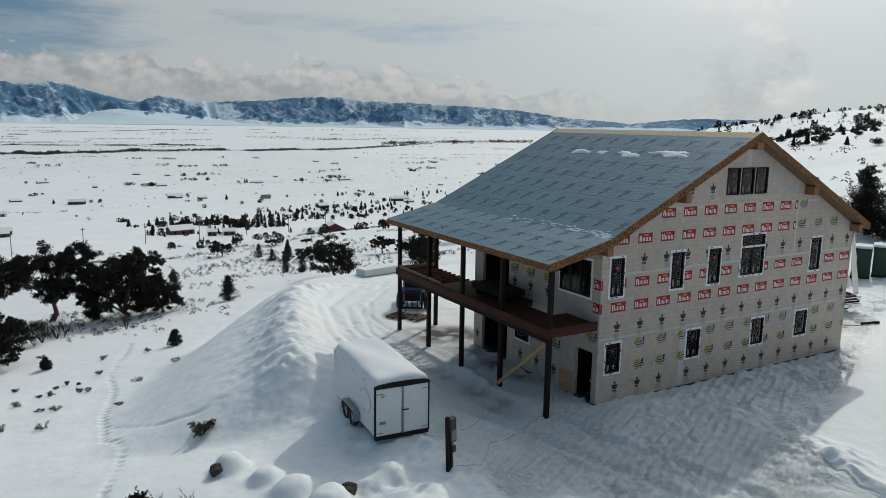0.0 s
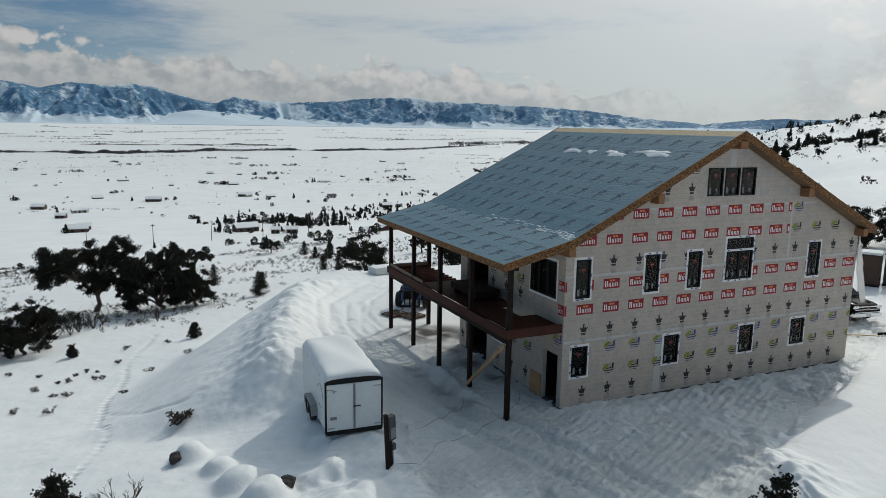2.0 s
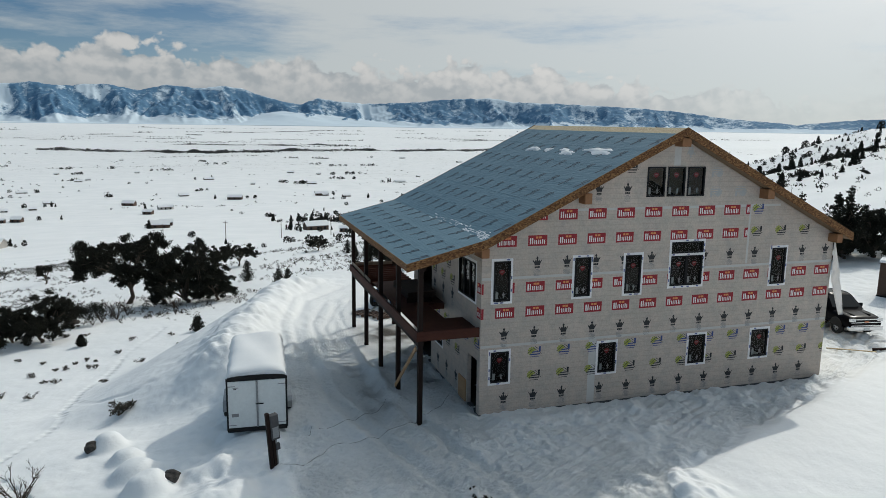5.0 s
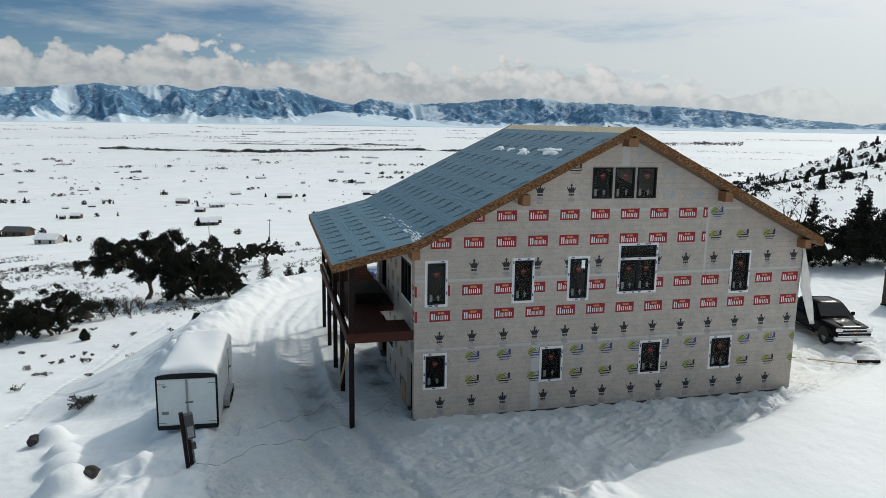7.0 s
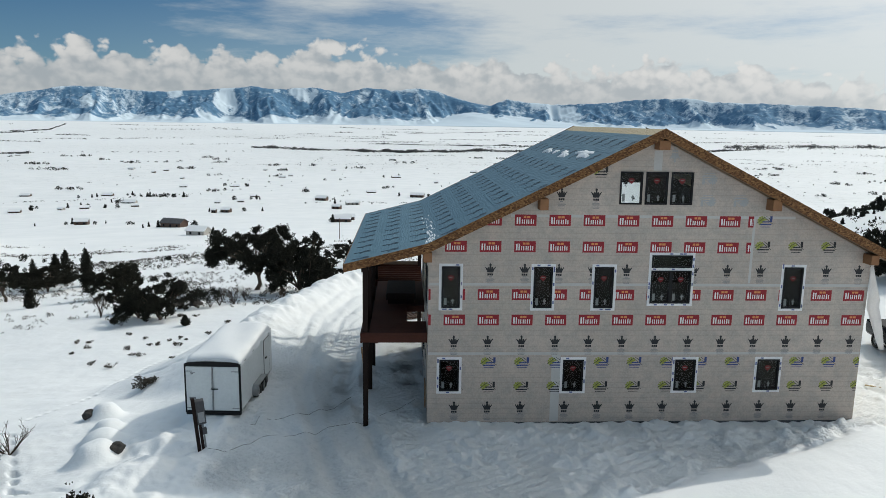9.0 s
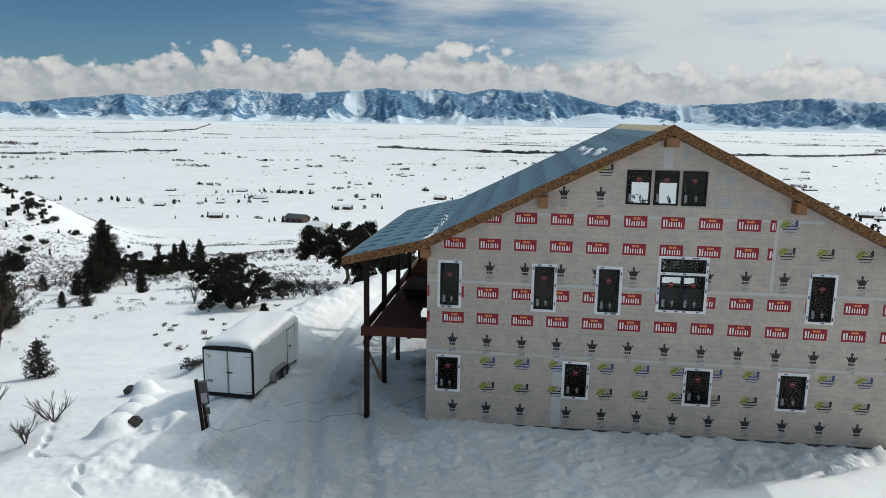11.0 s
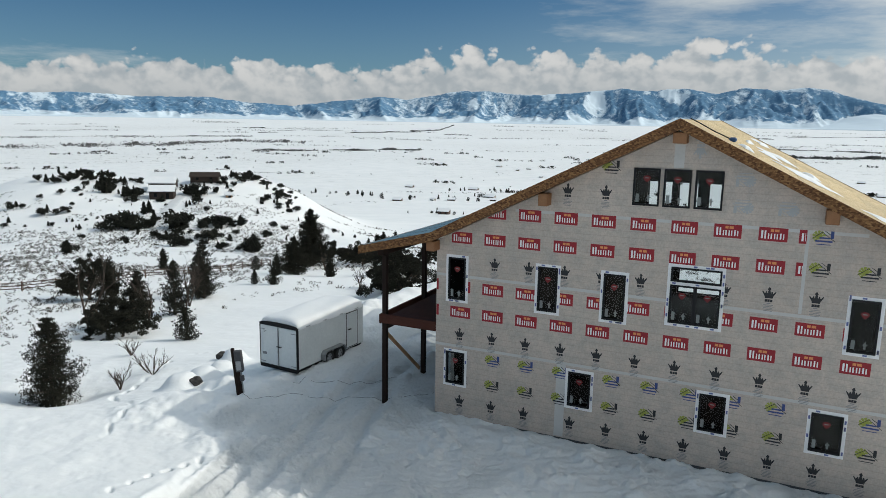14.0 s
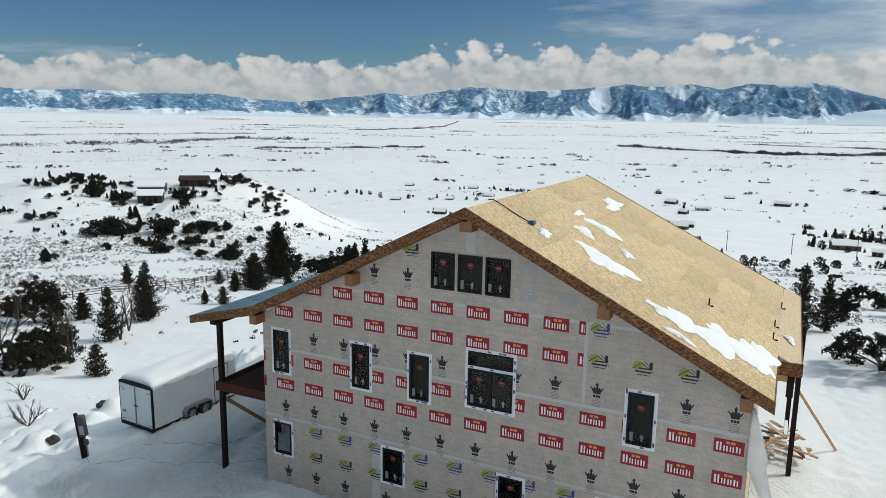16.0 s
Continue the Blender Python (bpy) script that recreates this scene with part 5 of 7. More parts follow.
for row in range(10):
    x = 16.35 + 1.033 * row
    ang = math.atan2(roof_z(x + 0.1) - roof_z(x), 0.1)
    y = FRONT + 0.36 + (0.0, 0.25, 0.85)[row % 3]
    while y < BACK - 0.4:
        ob = new("felt_print", mark)
        ob.parent = felt
        ob.matrix_local = Matrix.Translation((x, y, roof_z(x) + 0.012)) @ Matrix.Rotation(-ang, 4, "Y") @ Matrix.Rotation(radians(-22), 4, "Z")
        y += 1.225
# lap edges of the underlayment
for x in (16.75, 17.7, 19.9, 21.2, 22.5, 23.8, 25.1):
    ang = math.atan2(roof_z(x + 0.1) - roof_z(x), 0.1)
    ob = part("felt_lap", boxes((-0.10, FRONT + 0.04, 0.0, 0.10, BACK - 0.03, 0.007)), FELT, felt)
    ob.matrix_local = Matrix.Translation((x, 0, roof_z(x) + 0.001)) @ Matrix.Rotation(-ang, 4, "Y")
rnd = random.Random(31)
bm = bmesh.new()
for k in range(90):
    y, l, w_ = 20.5 + 6.5 * rnd.random() ** 2.2, rnd.uniform(0.04, 0.30), rnd.uniform(0.008, 0.028)
    x = KX + rnd.gauss(0.14, 0.09)
    ring_ = [(x + w_ * math.cos(q) * rnd.uniform(0.6, 1.3), y + l * math.sin(q) * rnd.uniform(0.6, 1.2)) for q in (j * math.tau / 8 for j in range(8))]
    low_, top_ = [bm.verts.new((u, v_, roof_z(u) + 0.004)) for u, v_ in ring_], bm.verts.new((x, y, roof_z(x) + 0.018))
    for j in range(8):
        bm.faces.new((low_[j], low_[(j + 1) % 8], top_))
tagged(part("frost_crust", bm, SNOWCAP), "thin broken crust of frost along the roof break", "snow", kind="stuff")

# loose items on the roof
bm = bmesh.new()
tube(bm, [(26.8 + 1.25 * k / 8, 22.32 - 0.05 * k / 8, roof_z(26.8 + 1.25 * k / 8) + 0.03 + 0.01 * math.sin(k)) for k in range(9)], 0.02, 6)
rope = tagged(part("safety_rope", bm, RUBBER), "dark safety rope lying from the ridge down the roof", "rope")
bm = boxes((28.0, 22.2, roof_z(28.1) - 0.02, 28.22, 22.44, roof_z(28.1) + 0.12), bevel=0.04)
tagged(part("rope_bag", bm, BLUEMETAL), "small blue bag at the end of the rope", "bag")
for x, y in ((33.24, 25.07), (35.36, 30.25), (35.2, 27.14), (35.2, 25.57)):
    b_ = thing("roof_bracket", pose(x, y, roof_z(x)), "dark steel roof bracket nailed to the sheathing", "bracket", "brackets on the roof")
    part("arm", boxes((-0.02, -0.03, -0.02, 0.02, 0.03, 0.22)), BLACKTRIM, b_)
    part("foot", boxes((0.02, -0.03, -0.05, 0.14, 0.03, -0.01)), BLACKTRIM, b_)

# torn wrap hanging from the corner of the gable
rows_ = 14
bm = bmesh.new()
grid = []
for i in range(rows_ + 1):
    f = i / rows_
    z = 6.15 - 3.35 * f
    w = 0.08 + 0.50 * min(1.0, f / 0.5) * (1 if f < 0.5 else max(0.05, 0.8 - (f - 0.5) / 0.66))
    xl = X1 - 0.03 + (0 if f < 0.5 else (f - 0.5) * 1.55)
    grid.append([bm.verts.new((xl + w * j / 4, Y0 - 0.02 - 0.10 * math.sin(j * 1.1 + f * 5) * f - 0.04, z + 0.1 * j / 4 * f)) for j in range(5)])
for a, c in zip(grid, grid[1:]):
    for j in range(4):
        bm.faces.new((a[j], a[j + 1], c[j + 1], c[j]))
bmesh.ops.solidify(bm, geom=bm.faces[:], thickness=0.006)
for f in bm.faces:
    f.smooth = True
# The flap takes the whiter tape material to look lit through.
part("loose_wrap", bm, TAPE, house, "torn loose flap of wrap, whitened for light shining through")

# long wrapped bundle at the far edge of the yard
x, y = 21.7, 47.6
st = thing("wrapped_bundle", pose(x, y, ground_z(x, y) - 0.03, 0, 0, 14), "long white-wrapped lumber bundle with snow on top", "lumber")
for k in range(3):
    part("layer", boxes((-1.9 + 0.03 * (k % 2), -0.55, 0.05 + 0.145 * k, 1.9, 0.55, 0.185 + 0.145 * k), bevel=0.015), PANEL, st)
part("snow_cover", boxes((-1.88, -0.54, 0.475, 1.88, 0.54, 0.55), bevel=0.03), SNOWCAP, st)
# sheet stack on the deck
st = thing("plywood_stack", pose(17.75, 26.3, DZ), "dark stack of sheets lying on the porch deck", "stack")
for k in range(6):
    part("sheet", boxes((-0.62 + 0.015 * (k % 3), -1.25, 0.25 + 0.045 * k, 0.60 + 0.02 * (k % 2), 1.22 + 0.03 * (k % 2), 0.29 + 0.045 * k)), STAIN, st)
for y in (-0.9, 0.9):
    part("bearer", boxes((-0.55, y - 0.05, 0.0, 0.55, y + 0.05, 0.25)), STAIN, st)

# entry side: post, header, lumber heap, leaning pole
part("porch_post", boxes((36.1, 30.1, -0.2, 36.28, 30.28, 6.0), bevel=0.012), STAIN, house, "dark-stained porch post")
part("porch_post", boxes((35.95, 33.7, -0.2, 36.13, 33.88, 6.0), bevel=0.012), STAIN, house, "dark-stained porch post")
part("porch_post", boxes((35.7, 24.4, 5.2, 35.9, 24.6, 6.1), bevel=0.012), STAIN, house)
part("porch_header", boxes((X1, 30.12, 3.75, 36.1, 30.26, 4.2), bevel=0.01), LUMBER, house)
rnd = random.Random(12)
heap_ = thing("lumber_heap", pose(35.75, 32.2, 0), "snowy heap of scrap boards beside the house", "lumber")
for k in range(26):
    a = rnd.uniform(0, 3.14)
    l = rnd.uniform(0.5, 1.6)
    cx, cy, z = rnd.gauss(0, 0.45), rnd.gauss(0, 0.75), 0.08 + 0.035 * k * rnd.uniform(0.5, 1.0)
    bm = bmesh.new()
    beam(bm, (cx - l / 2 * math.cos(a), cy - l / 2 * math.sin(a), z), (cx + l / 2 * math.cos(a), cy + l / 2 * math.sin(a), z + rnd.uniform(-0.15, 0.15)), rnd.uniform(0.09, 0.24), 0.04)
    part("board", bm, rnd.choice((LUMBER, OSB, SHED, SNOWCAP)), heap_)
bm = bmesh.new()
beam(bm, (36.2, 30.9, 3.3), (38.0, 33.5, ground_z(38.0, 33.5) - 0.05), 0.06, 0.09)
tagged(part("leaning_pole", bm, LUMBER), "long bare timber leaning from the porch to the snow", "timber")
bm = bmesh.new()
beam(bm, (37.8, 24.3, ground_z(37.8, 24.3) + 0.06), (40.2, 22.4, ground_z(40.2, 22.4) + 0.06), 0.09, 0.04)
tagged(part("plank", bm, OSB), "pale plank lying on trampled snow", "plank")
bm = bmesh.new()
beam(bm, (40.5, 22.9, ground_z(40.5, 22.9) + 0.08), (41.1, 22.2, ground_z(41.1, 22.2) + 0.08), 0.14, 0.12)
tagged(part("timber_offcut", bm, STAIN), "dark timber offcut lying on the snow", "timber")


# ---- enclosed trailer ----
def wheel_disc(name, radius, width, m, parent, rim_mat=STEEL):
    """A tyre with a rim, its axle along local x."""
    bm = bmesh.new()
    n = 24
    prof = ((0.62, -0.5), (0.93, -0.5), (1.0, -0.32), (1.0, 0.32), (0.93, 0.5), (0.62, 0.5))
    rings_ = [[bm.verts.new((w * width, r * radius * math.cos(q), r * radius * math.sin(q))) for r, w in prof] for q in (k * math.tau / n for k in range(n))]
    for i in range(n):
        for j in range(6):
            bm.faces.new((rings_[i][j], rings_[i][(j + 1) % 6], rings_[(i + 1) % n][(j + 1) % 6], rings_[(i + 1) % n][j]))
    bmesh.ops.recalc_face_normals(bm, faces=bm.faces)
    w = part(name, bm, RUBBER, parent)
    w.matrix_local = m
    bm = bmesh.new()
    prism(bm, [(0.63 * radius * math.cos(q), 0.63 * radius * math.sin(q)) for q in (k * math.tau / 18 for k in range(18))], -width * 0.30, width * 0.30, "x")
    part("rim", bm, rim_mat, w, "pale metal rim")
    bm = bmesh.new()
    for k in range(5):
        q = k * math.tau / 5
        prism(bm, [(0.38 * radius * math.cos(q) + 0.10 * radius * math.cos(p), 0.38 * radius * math.sin(q) + 0.10 * radius * math.sin(p)) for p in (j * math.tau / 8 for j in range(8))], -width * 0.31, width * 0.31, "x")
    part("rim_opening", bm, RUBBER, w)
    return w


TW, TL, TB, TT = 2.06, 4.75, 0.12, 2.02
trailer = thing("cargo_trailer", pose(10.74, 21.75, -0.02, 0, 0, -3.6), "white enclosed cargo trailer with deep snow on its roof", "trailer")
h = TW / 2
def roof_curve(half, base, rise, n=10):
    return [(half * math.cos(math.pi * k / n), base + rise * math.sin(math.pi * k / n) ** 0.6) for k in range(n + 1)]
bm = bmesh.new()
prism(bm, [(-h, TB), (h, TB)] + roof_curve(h, TT - 0.10, 0.12), 0.05, TL)
# nose
part("body", bm, PANEL, trailer, "white metal skin with a faint swoosh")
bm = bmesh.new()
prism(bm, ((-h + 0.01, TL), (h - 0.01, TL), (h * 0.55, TL + 0.55), (-h * 0.55, TL + 0.55)), TB + 0.01, TT - 0.02, "z")
part("nose", bm, PANEL, trailer)
for x in (-h - 0.012, h - 0.03):
    part("corner_trim", boxes((x - 0.01, -0.015, TB - 0.06, x + 0.055, 0.07, TT - 0.06)), BLACKTRIM, trailer)
bm = bmesh.new()
prism(bm, [(-h, TT - 0.145), (h, TT - 0.145)] + roof_curve(h + 0.01, TT - 0.09, 0.13), -0.02, 0.048)
part("header_panel", bm, BLACKTRIM, trailer, "black arched header above the doors")
for x0, x1 in ((-h + 0.04, -0.03), (0.03, h - 0.04)):
    d = part("rear_door", boxes((x0, -0.03, TB + 0.03, x1, 0.05, TT - 0.155), bevel=0.012), PANEL, trailer, "white swing door")
    for z in (TB + 0.12, TT - 0.34):
        xs = x0 if x0 < -0.5 else x1 - 0.26
        part("hinge", boxes((xs, -0.045, z, xs + 0.26, -0.031, z + 0.03)), STEEL, d)
part("door_post", boxes((-0.028, -0.04, TB + 0.02, 0.028, 0.045, TT - 0.21)), STEEL, trailer)
bm = bmesh.new()
tube(bm, [(0.02, -0.06, TB + 0.03), (0.02, -0.06, TT - 0.22)], 0.017, 8)
bar = part("lock_bar", bm, STEEL, trailer)
part("lock_handle", boxes((-0.05, -0.09, 1.0, 0.22, -0.065, 1.035)), BLACKTRIM, bar)
part("door_sticker", boxes((-0.82, -0.034, 1.62, -0.64, -0.0305, 1.645)), GREYINK, trailer)
part("door_sticker", boxes((-0.80, -0.034, 1.57, -0.70, -0.0305, 1.60)), INK, trailer)
part("plate_panel", boxes((-0.88, -0.036, 0.56, -0.64, -0.0305, 0.68)), GREYINK, trailer)
part("bumper_sill", boxes((-h, -0.03, TB - 0.14, h, 0.12, TB), bevel=0.01), BLACKTRIM, trailer)
part("frame_rail", boxes((-h + 0.1, 0.13, TB - 0.16, -h + 0.2, TL, TB), (h - 0.2, 0.13, TB - 0.16, h - 0.1, TL, TB)), BLACKTRIM, trailer)
part("roof_rail", boxes((-h - 0.006, 0.05, TT - 0.16, -h + 0.02, TL, TT - 0.11)), STEEL, trailer)
part("roof_rail", boxes((h - 0.02, 0.05, TT - 0.16, h + 0.006, TL, TT - 0.11)), STEEL, trailer)
for sgn in (-1, 1):
    bm = bmesh.new()
    prof = [(1.55, TB + 0.02), (1.55, TB + 0.28), (1.72, TB + 0.42), (2.95, TB + 0.42), (3.12, TB + 0.28), (3.12, TB + 0.02), (3.06, TB + 0.02), (3.06, TB + 0.25), (2.92, TB + 0.37), (1.75, TB + 0.37), (1.61, TB + 0.25), (1.61, TB + 0.02)]
    prism(bm, prof, min(sgn * h, sgn * (h + 0.24)), max(sgn * h, sgn * (h + 0.24)), "x")
    part("fender", bm, STEEL, trailer, "grey double-axle fender")
    for y in (1.95, 2.72):
        wheel_disc("wheel", 0.335, 0.20, pose(sgn * (h + 0.11), y, 0.16), trailer)
sd = part("side_door", boxes((h, 3.45, TB + 0.06, h + 0.018, 4.28, TT - 0.22), bevel=0.006), PANEL, trailer, "white side door with black seal")
part("door_seal", ring(3.42, TB + 0.03, 4.31, TT - 0.19, 0.03, h, h + 0.012, "x"), BLACKTRIM, sd)
part("door_latch", boxes((h + 0.018, 3.56, 1.0, h + 0.06, 3.76, 1.04)), BLACKTRIM, sd)
bm = bmesh.new()
tube(bm, [(-h - 0.005, 1.0 + 0.55 * math.cos(q), 1.15 + 0.42 * math.sin(q)) for q in (0.4 + 0.25 * k for k in range(20))], 0.012, 5)
part("swoosh", bm, FAINT, trailer, "faint grey swoosh")
bm = bmesh.new()
tube(bm, [(-h * 0.5, TL + 0.4, TB - 0.05), (0, TL + 1.3, TB - 0.02)], 0.05, 6)
tube(bm, [(h * 0.5, TL + 0.4, TB - 0.05), (0, TL + 1.3, TB - 0.02)], 0.05, 6)
part("tongue", bm, BLACKTRIM, trailer)
# snow on the trailer
bm = bmesh.new()
nu, nv = 22, 34
vg = []
for i in range(nv + 1):
    f = i / nv
    y = 0.04 + (TL + 0.29) * f
    rowv = []
    for j in range(nu + 1):
        u = -1 + 2 * j / nu
        edge = max(0.0, 1 - abs(u) ** 6) * min(1.0, f * 16 + 0.35) * min(1.0, (1 - f) * 9)
        zz = TT - 0.10 + 0.12 * max(0.0, 1 - u * u) ** 0.3 + (0.26 + 0.03 * math.sin(4 * u + 7 * f)) * edge ** 0.6 - (0.05 if abs(u) > 0.98 else 0)
        wv = h + 0.03 + 0.02 * math.sin(9 * f * 3 + u)
        if f > 0.93:
            wv *= 1 - (f - 0.93) * 5.0
        rowv.append(bm.verts.new((u * wv, y, zz)))
    vg.append(rowv)
for a, c in zip(vg, vg[1:]):
    for j in range(nu):
        bm.faces.new((a[j], a[j + 1], c[j + 1], c[j])).smooth = True
for rowv in (vg[0], vg[-1][::-1]):
    base = [bm.verts.new((v0.co.x, v0.co.y, TT - 0.12)) for v0 in rowv]
    for j in range(nu):
        bm.faces.new((rowv[j + 1], rowv[j], base[j], base[j + 1]))
cap = part("trailer_snow", bm, SNOWCAP)
cap.matrix_world = trailer.matrix_world.copy()
tagged(cap, "thick smooth blanket of snow on the trailer roof", "snow")

# ---- power pedestal ----
pz = ground_z(11.1, 18.92)
ped = thing("power_pedestal", pose(11.1, 18.92, pz - 0.05, 2, -5, 20), "temporary electric meter box on two dark wooden posts", "pedestal")
part("post", boxes((-0.16, -0.06, -0.4, -0.04, 0.06, 1.95), bevel=0.01), STAIN, ped, "dark wooden post")
part("post", boxes((-0.02, -0.05, -0.4, 0.08, 0.05, 1.2), bevel=0.01), STAIN, ped, "dark wooden post")
bx = part("meter_box", boxes((-0.04, -0.10, 1.0, 0.24, 0.10, 1.86), bevel=0.02), CONC, ped, "dark grey steel meter box")
part("box_cover", boxes((0.0, -0.115, 1.08, 0.20, -0.101, 1.45), bevel=0.004), STEEL, bx)
part("outlet_box", boxes((0.08, -0.08, 0.62, 0.22, 0.04, 0.84), bevel=0.01), CONC, ped)
part("conduit", tube(bmesh.new(), [(0.12, 0.0, -0.2), (0.12, 0.0, 1.0)], 0.03, 8), STEEL, ped)


def cord(points, label, r=0.006):
    pts = []
    for a, c in zip(points, points[1:]):
        n = max(2, int(math.hypot(c[0] - a[0], c[1] - a[1]) / 0.25))
        for k in range(n):
            f = k / n
            x, y = a[0] + (c[0] - a[0]) * f, a[1] + (c[1] - a[1]) * f
            x, y = x + 0.07 * math.sin(3.1 * x + y), y + 0.07 * math.sin(2.3 * y + x)
            pts.append((x, y, ground_z(x, y) + 0.012))
    c_ = thing("extension_lead", pose(0, 0, 0), label, "lead", "leads on the snow")
    part("cable", tube(bmesh.new(), pts, r, 5), RUBBER, c_)
    return c_


cord(((11.3, 18.9), (12.0, 18.5), (13.0, 19.5), (15.0, 20.2), (16.3, 20.8), (17.6, 22.0), (18.6, 23.2)), "thin black power cord snaking across the snow to the house")
cord(((12.3, 20.6), (12.6, 21.2), (13.4, 21.3), (15.2, 22.2), (15.9, 23.5)), "thin black power cord half buried in the driveway snow")

# ---- pickup truck ----
truck = thing("pickup_truck", pose(42.05, 27.2, ground_z(42, 27) - 0.05, 0, 0, 171), "black crew-cab pickup truck with chrome grille", "truck")
W2 = 0.98


def hull(stations, ease=0.06):
    """A body lofted over stations (y, half width, sill z, top z, width of the top as a share)."""
    bm = bmesh.new()
    loops = []
    for y, w, z0, z1, share in stations:
        half = [(w * 0.90, z0), (w * 0.985, z0 + 0.10), (w, z0 + 0.45 * (z1 - z0)), (w * 0.985, z1 - 2.2 * ease), (w * (0.35 + 0.65 * share), z1 - 0.5 * ease), (w * share * 0.9, z1), (w * share * 0.45, z1 + 0.012)]
        loops.append([bm.verts.new((x, y, z)) for x, z in half] + [bm.verts.new((-x, y, z)) for x, z in half[::-1]])
    n = len(loops[0])
    for a, c in zip(loops, loops[1:]):
        for k in range(n):
            bm.faces.new((a[k], a[(k + 1) % n], c[(k + 1) % n], c[k]))
    bm.faces.new(loops[0][::-1])
    bm.faces.new(loops[-1])
    bmesh.ops.recalc_face_normals(bm, faces=bm.faces)
    for f in bm.faces:
        f.smooth = len(f.verts) == 4
    return bm


part("body", hull(((-2.92, W2 * 0.96, 0.62, 1.20, 0.97), (-2.80, W2, 0.50, 1.24, 0.97), (-1.0, W2, 0.48, 1.24, 0.97), (-0.9, W2, 0.46, 1.20, 0.95), (1.20, W2, 0.46, 1.19, 0.93), (1.5, W2, 0.46, 1.18, 0.90), (2.2, W2 * 0.99, 0.48, 1.15, 0.88), (2.62, W2 * 0.97, 0.50, 1.10, 0.86), (2.80, W2 * 0.94, 0.54, 1.02, 0.84), (2.86, W2 * 0.90, 0.58, 0.96, 0.84))), CARPAINT, truck, "glossy black body")
bm = bmesh.new()
cab_rows = ((-0.98, 1.18, 0.93), (-0.90, 1.52, 0.83), (-0.74, 1.82, 0.74), (-0.45, 1.885, 0.71), (0.30, 1.895, 0.71), (0.62, 1.83, 0.73), (0.95, 1.60, 0.80), (1.48, 1.18, 0.93))
floor_ = [[bm.verts.new((sg * 0.95, y, 1.15)) for sg in (-1, 1)] for y, z, w in cab_rows]
roof_ = [[bm.verts.new((sg * w, y, z)) for sg in (-1, -0.55, 0.55, 1)] for y, z, w in cab_rows]
for v0 in [v for row_ in roof_ for v in row_[1:3]]:
    v0.co.z += 0.02
for k in range(len(cab_rows) - 1):
    for j in range(3):
        bm.faces.new((roof_[k][j], roof_[k][j + 1], roof_[k + 1][j + 1], roof_[k + 1][j]))
    bm.faces.new((floor_[k][0], roof_[k][0], roof_[k + 1][0], floor_[k + 1][0]))
    bm.faces.new((floor_[k][1], floor_[k + 1][1], roof_[k + 1][3], roof_[k][3]))
bmesh.ops.recalc_face_normals(bm, faces=bm.faces)
for f in bm.faces:
    f.smooth = True
part("cab", bm, CARPAINT, truck, "black crew cab")
for sgn in (-1, 1):
    for y in (1.02, 0.0, -0.92):
        part("door_seam", boxes((min(sgn * 0.972, sgn * 0.985), y - 0.006, 0.55, max(sgn * 0.972, sgn * 0.985), y + 0.006, 1.17)), RUBBER, truck)
    for y in (0.12, -0.80):
        part("door_handle", boxes((min(sgn * 0.97, sgn * 1.01), y, 1.04, max(sgn * 0.97, sgn * 1.01), y + 0.16, 1.075), bevel=0.008), CARPAINT, truck)
    part("running_board", boxes((min(sgn * 0.90, sgn * 1.04), -1.05, 0.38, max(sgn * 0.90, sgn * 1.04), 1.15, 0.44), bevel=0.015), BLACKTRIM, truck)
bm = bmesh.new()
vs = [bm.verts.new(p) for p in ((-0.86, 1.36, 1.275), (0.86, 1.36, 1.275), (0.70, 0.70, 1.785), (-0.70, 0.70, 1.785))]
bm.faces.new(vs)
bmesh.ops.translate(bm, verts=bm.verts, vec=(0, 0.025, 0.02))
bmesh.ops.solidify(bm, geom=bm.faces[:], thickness=0.008)
part("windscreen", bm, DARKGLASS, truck)
for sgn in (-1, 1):
    for y0, y1 in ((0.05, 1.05), (-0.70, -0.05)):
        bm = bmesh.new()
        top1 = min(y1, 0.70)
        vs = [bm.verts.new(p) for p in ((sgn * 0.93, y0, 1.26), (sgn * 0.93, y1, 1.26), (sgn * 0.785, top1, 1.73), (sgn * 0.775, y0, 1.76))]
        bm.faces.new(vs)
        bmesh.ops.solidify(bm, geom=bm.faces[:], thickness=0.006)
        part("side_window", bm, DARKGLASS, truck)
    part("wing_mirror", boxes((min(sgn * 0.98, sgn * 1.18), 0.98, 1.22, max(sgn * 0.98, sgn * 1.18), 1.10, 1.42), bevel=0.03), CARPAINT, truck)
    part("headlight", boxes((min(sgn * 0.62, sgn * 0.95), 2.80, 0.90, max(sgn * 0.62, sgn * 0.95), 2.905, 1.06), bevel=0.02), CHROME, truck)
    for y in (1.90, -1.75):
        wheel_disc("wheel", 0.40, 0.26, pose(sgn * (W2 - 0.12), y, 0.42), truck)
    part("wheel_arch", prism(bmesh.new(), [(1.90 + 0.47 * math.cos(q), 0.45 + 0.47 * math.sin(q)) for q in (k * math.pi / 12 for k in range(13))], min(sgn * (W2 - 0.02), sgn * (W2 + 0.012)), max(sgn * (W2 - 0.02), sgn * (W2 + 0.012)), "x"), RUBBER, truck)
grille = part("grille", boxes((-0.66, 2.80, 0.64, 0.66, 2.885, 1.03), bevel=0.02), BLACKTRIM, truck)
for z in (0.66, 0.83, 0.985):
    part("chrome_bar", boxes((-0.86, 2.86, z, 0.86, 2.915, z + 0.045), bevel=0.008), CHROME, grille)
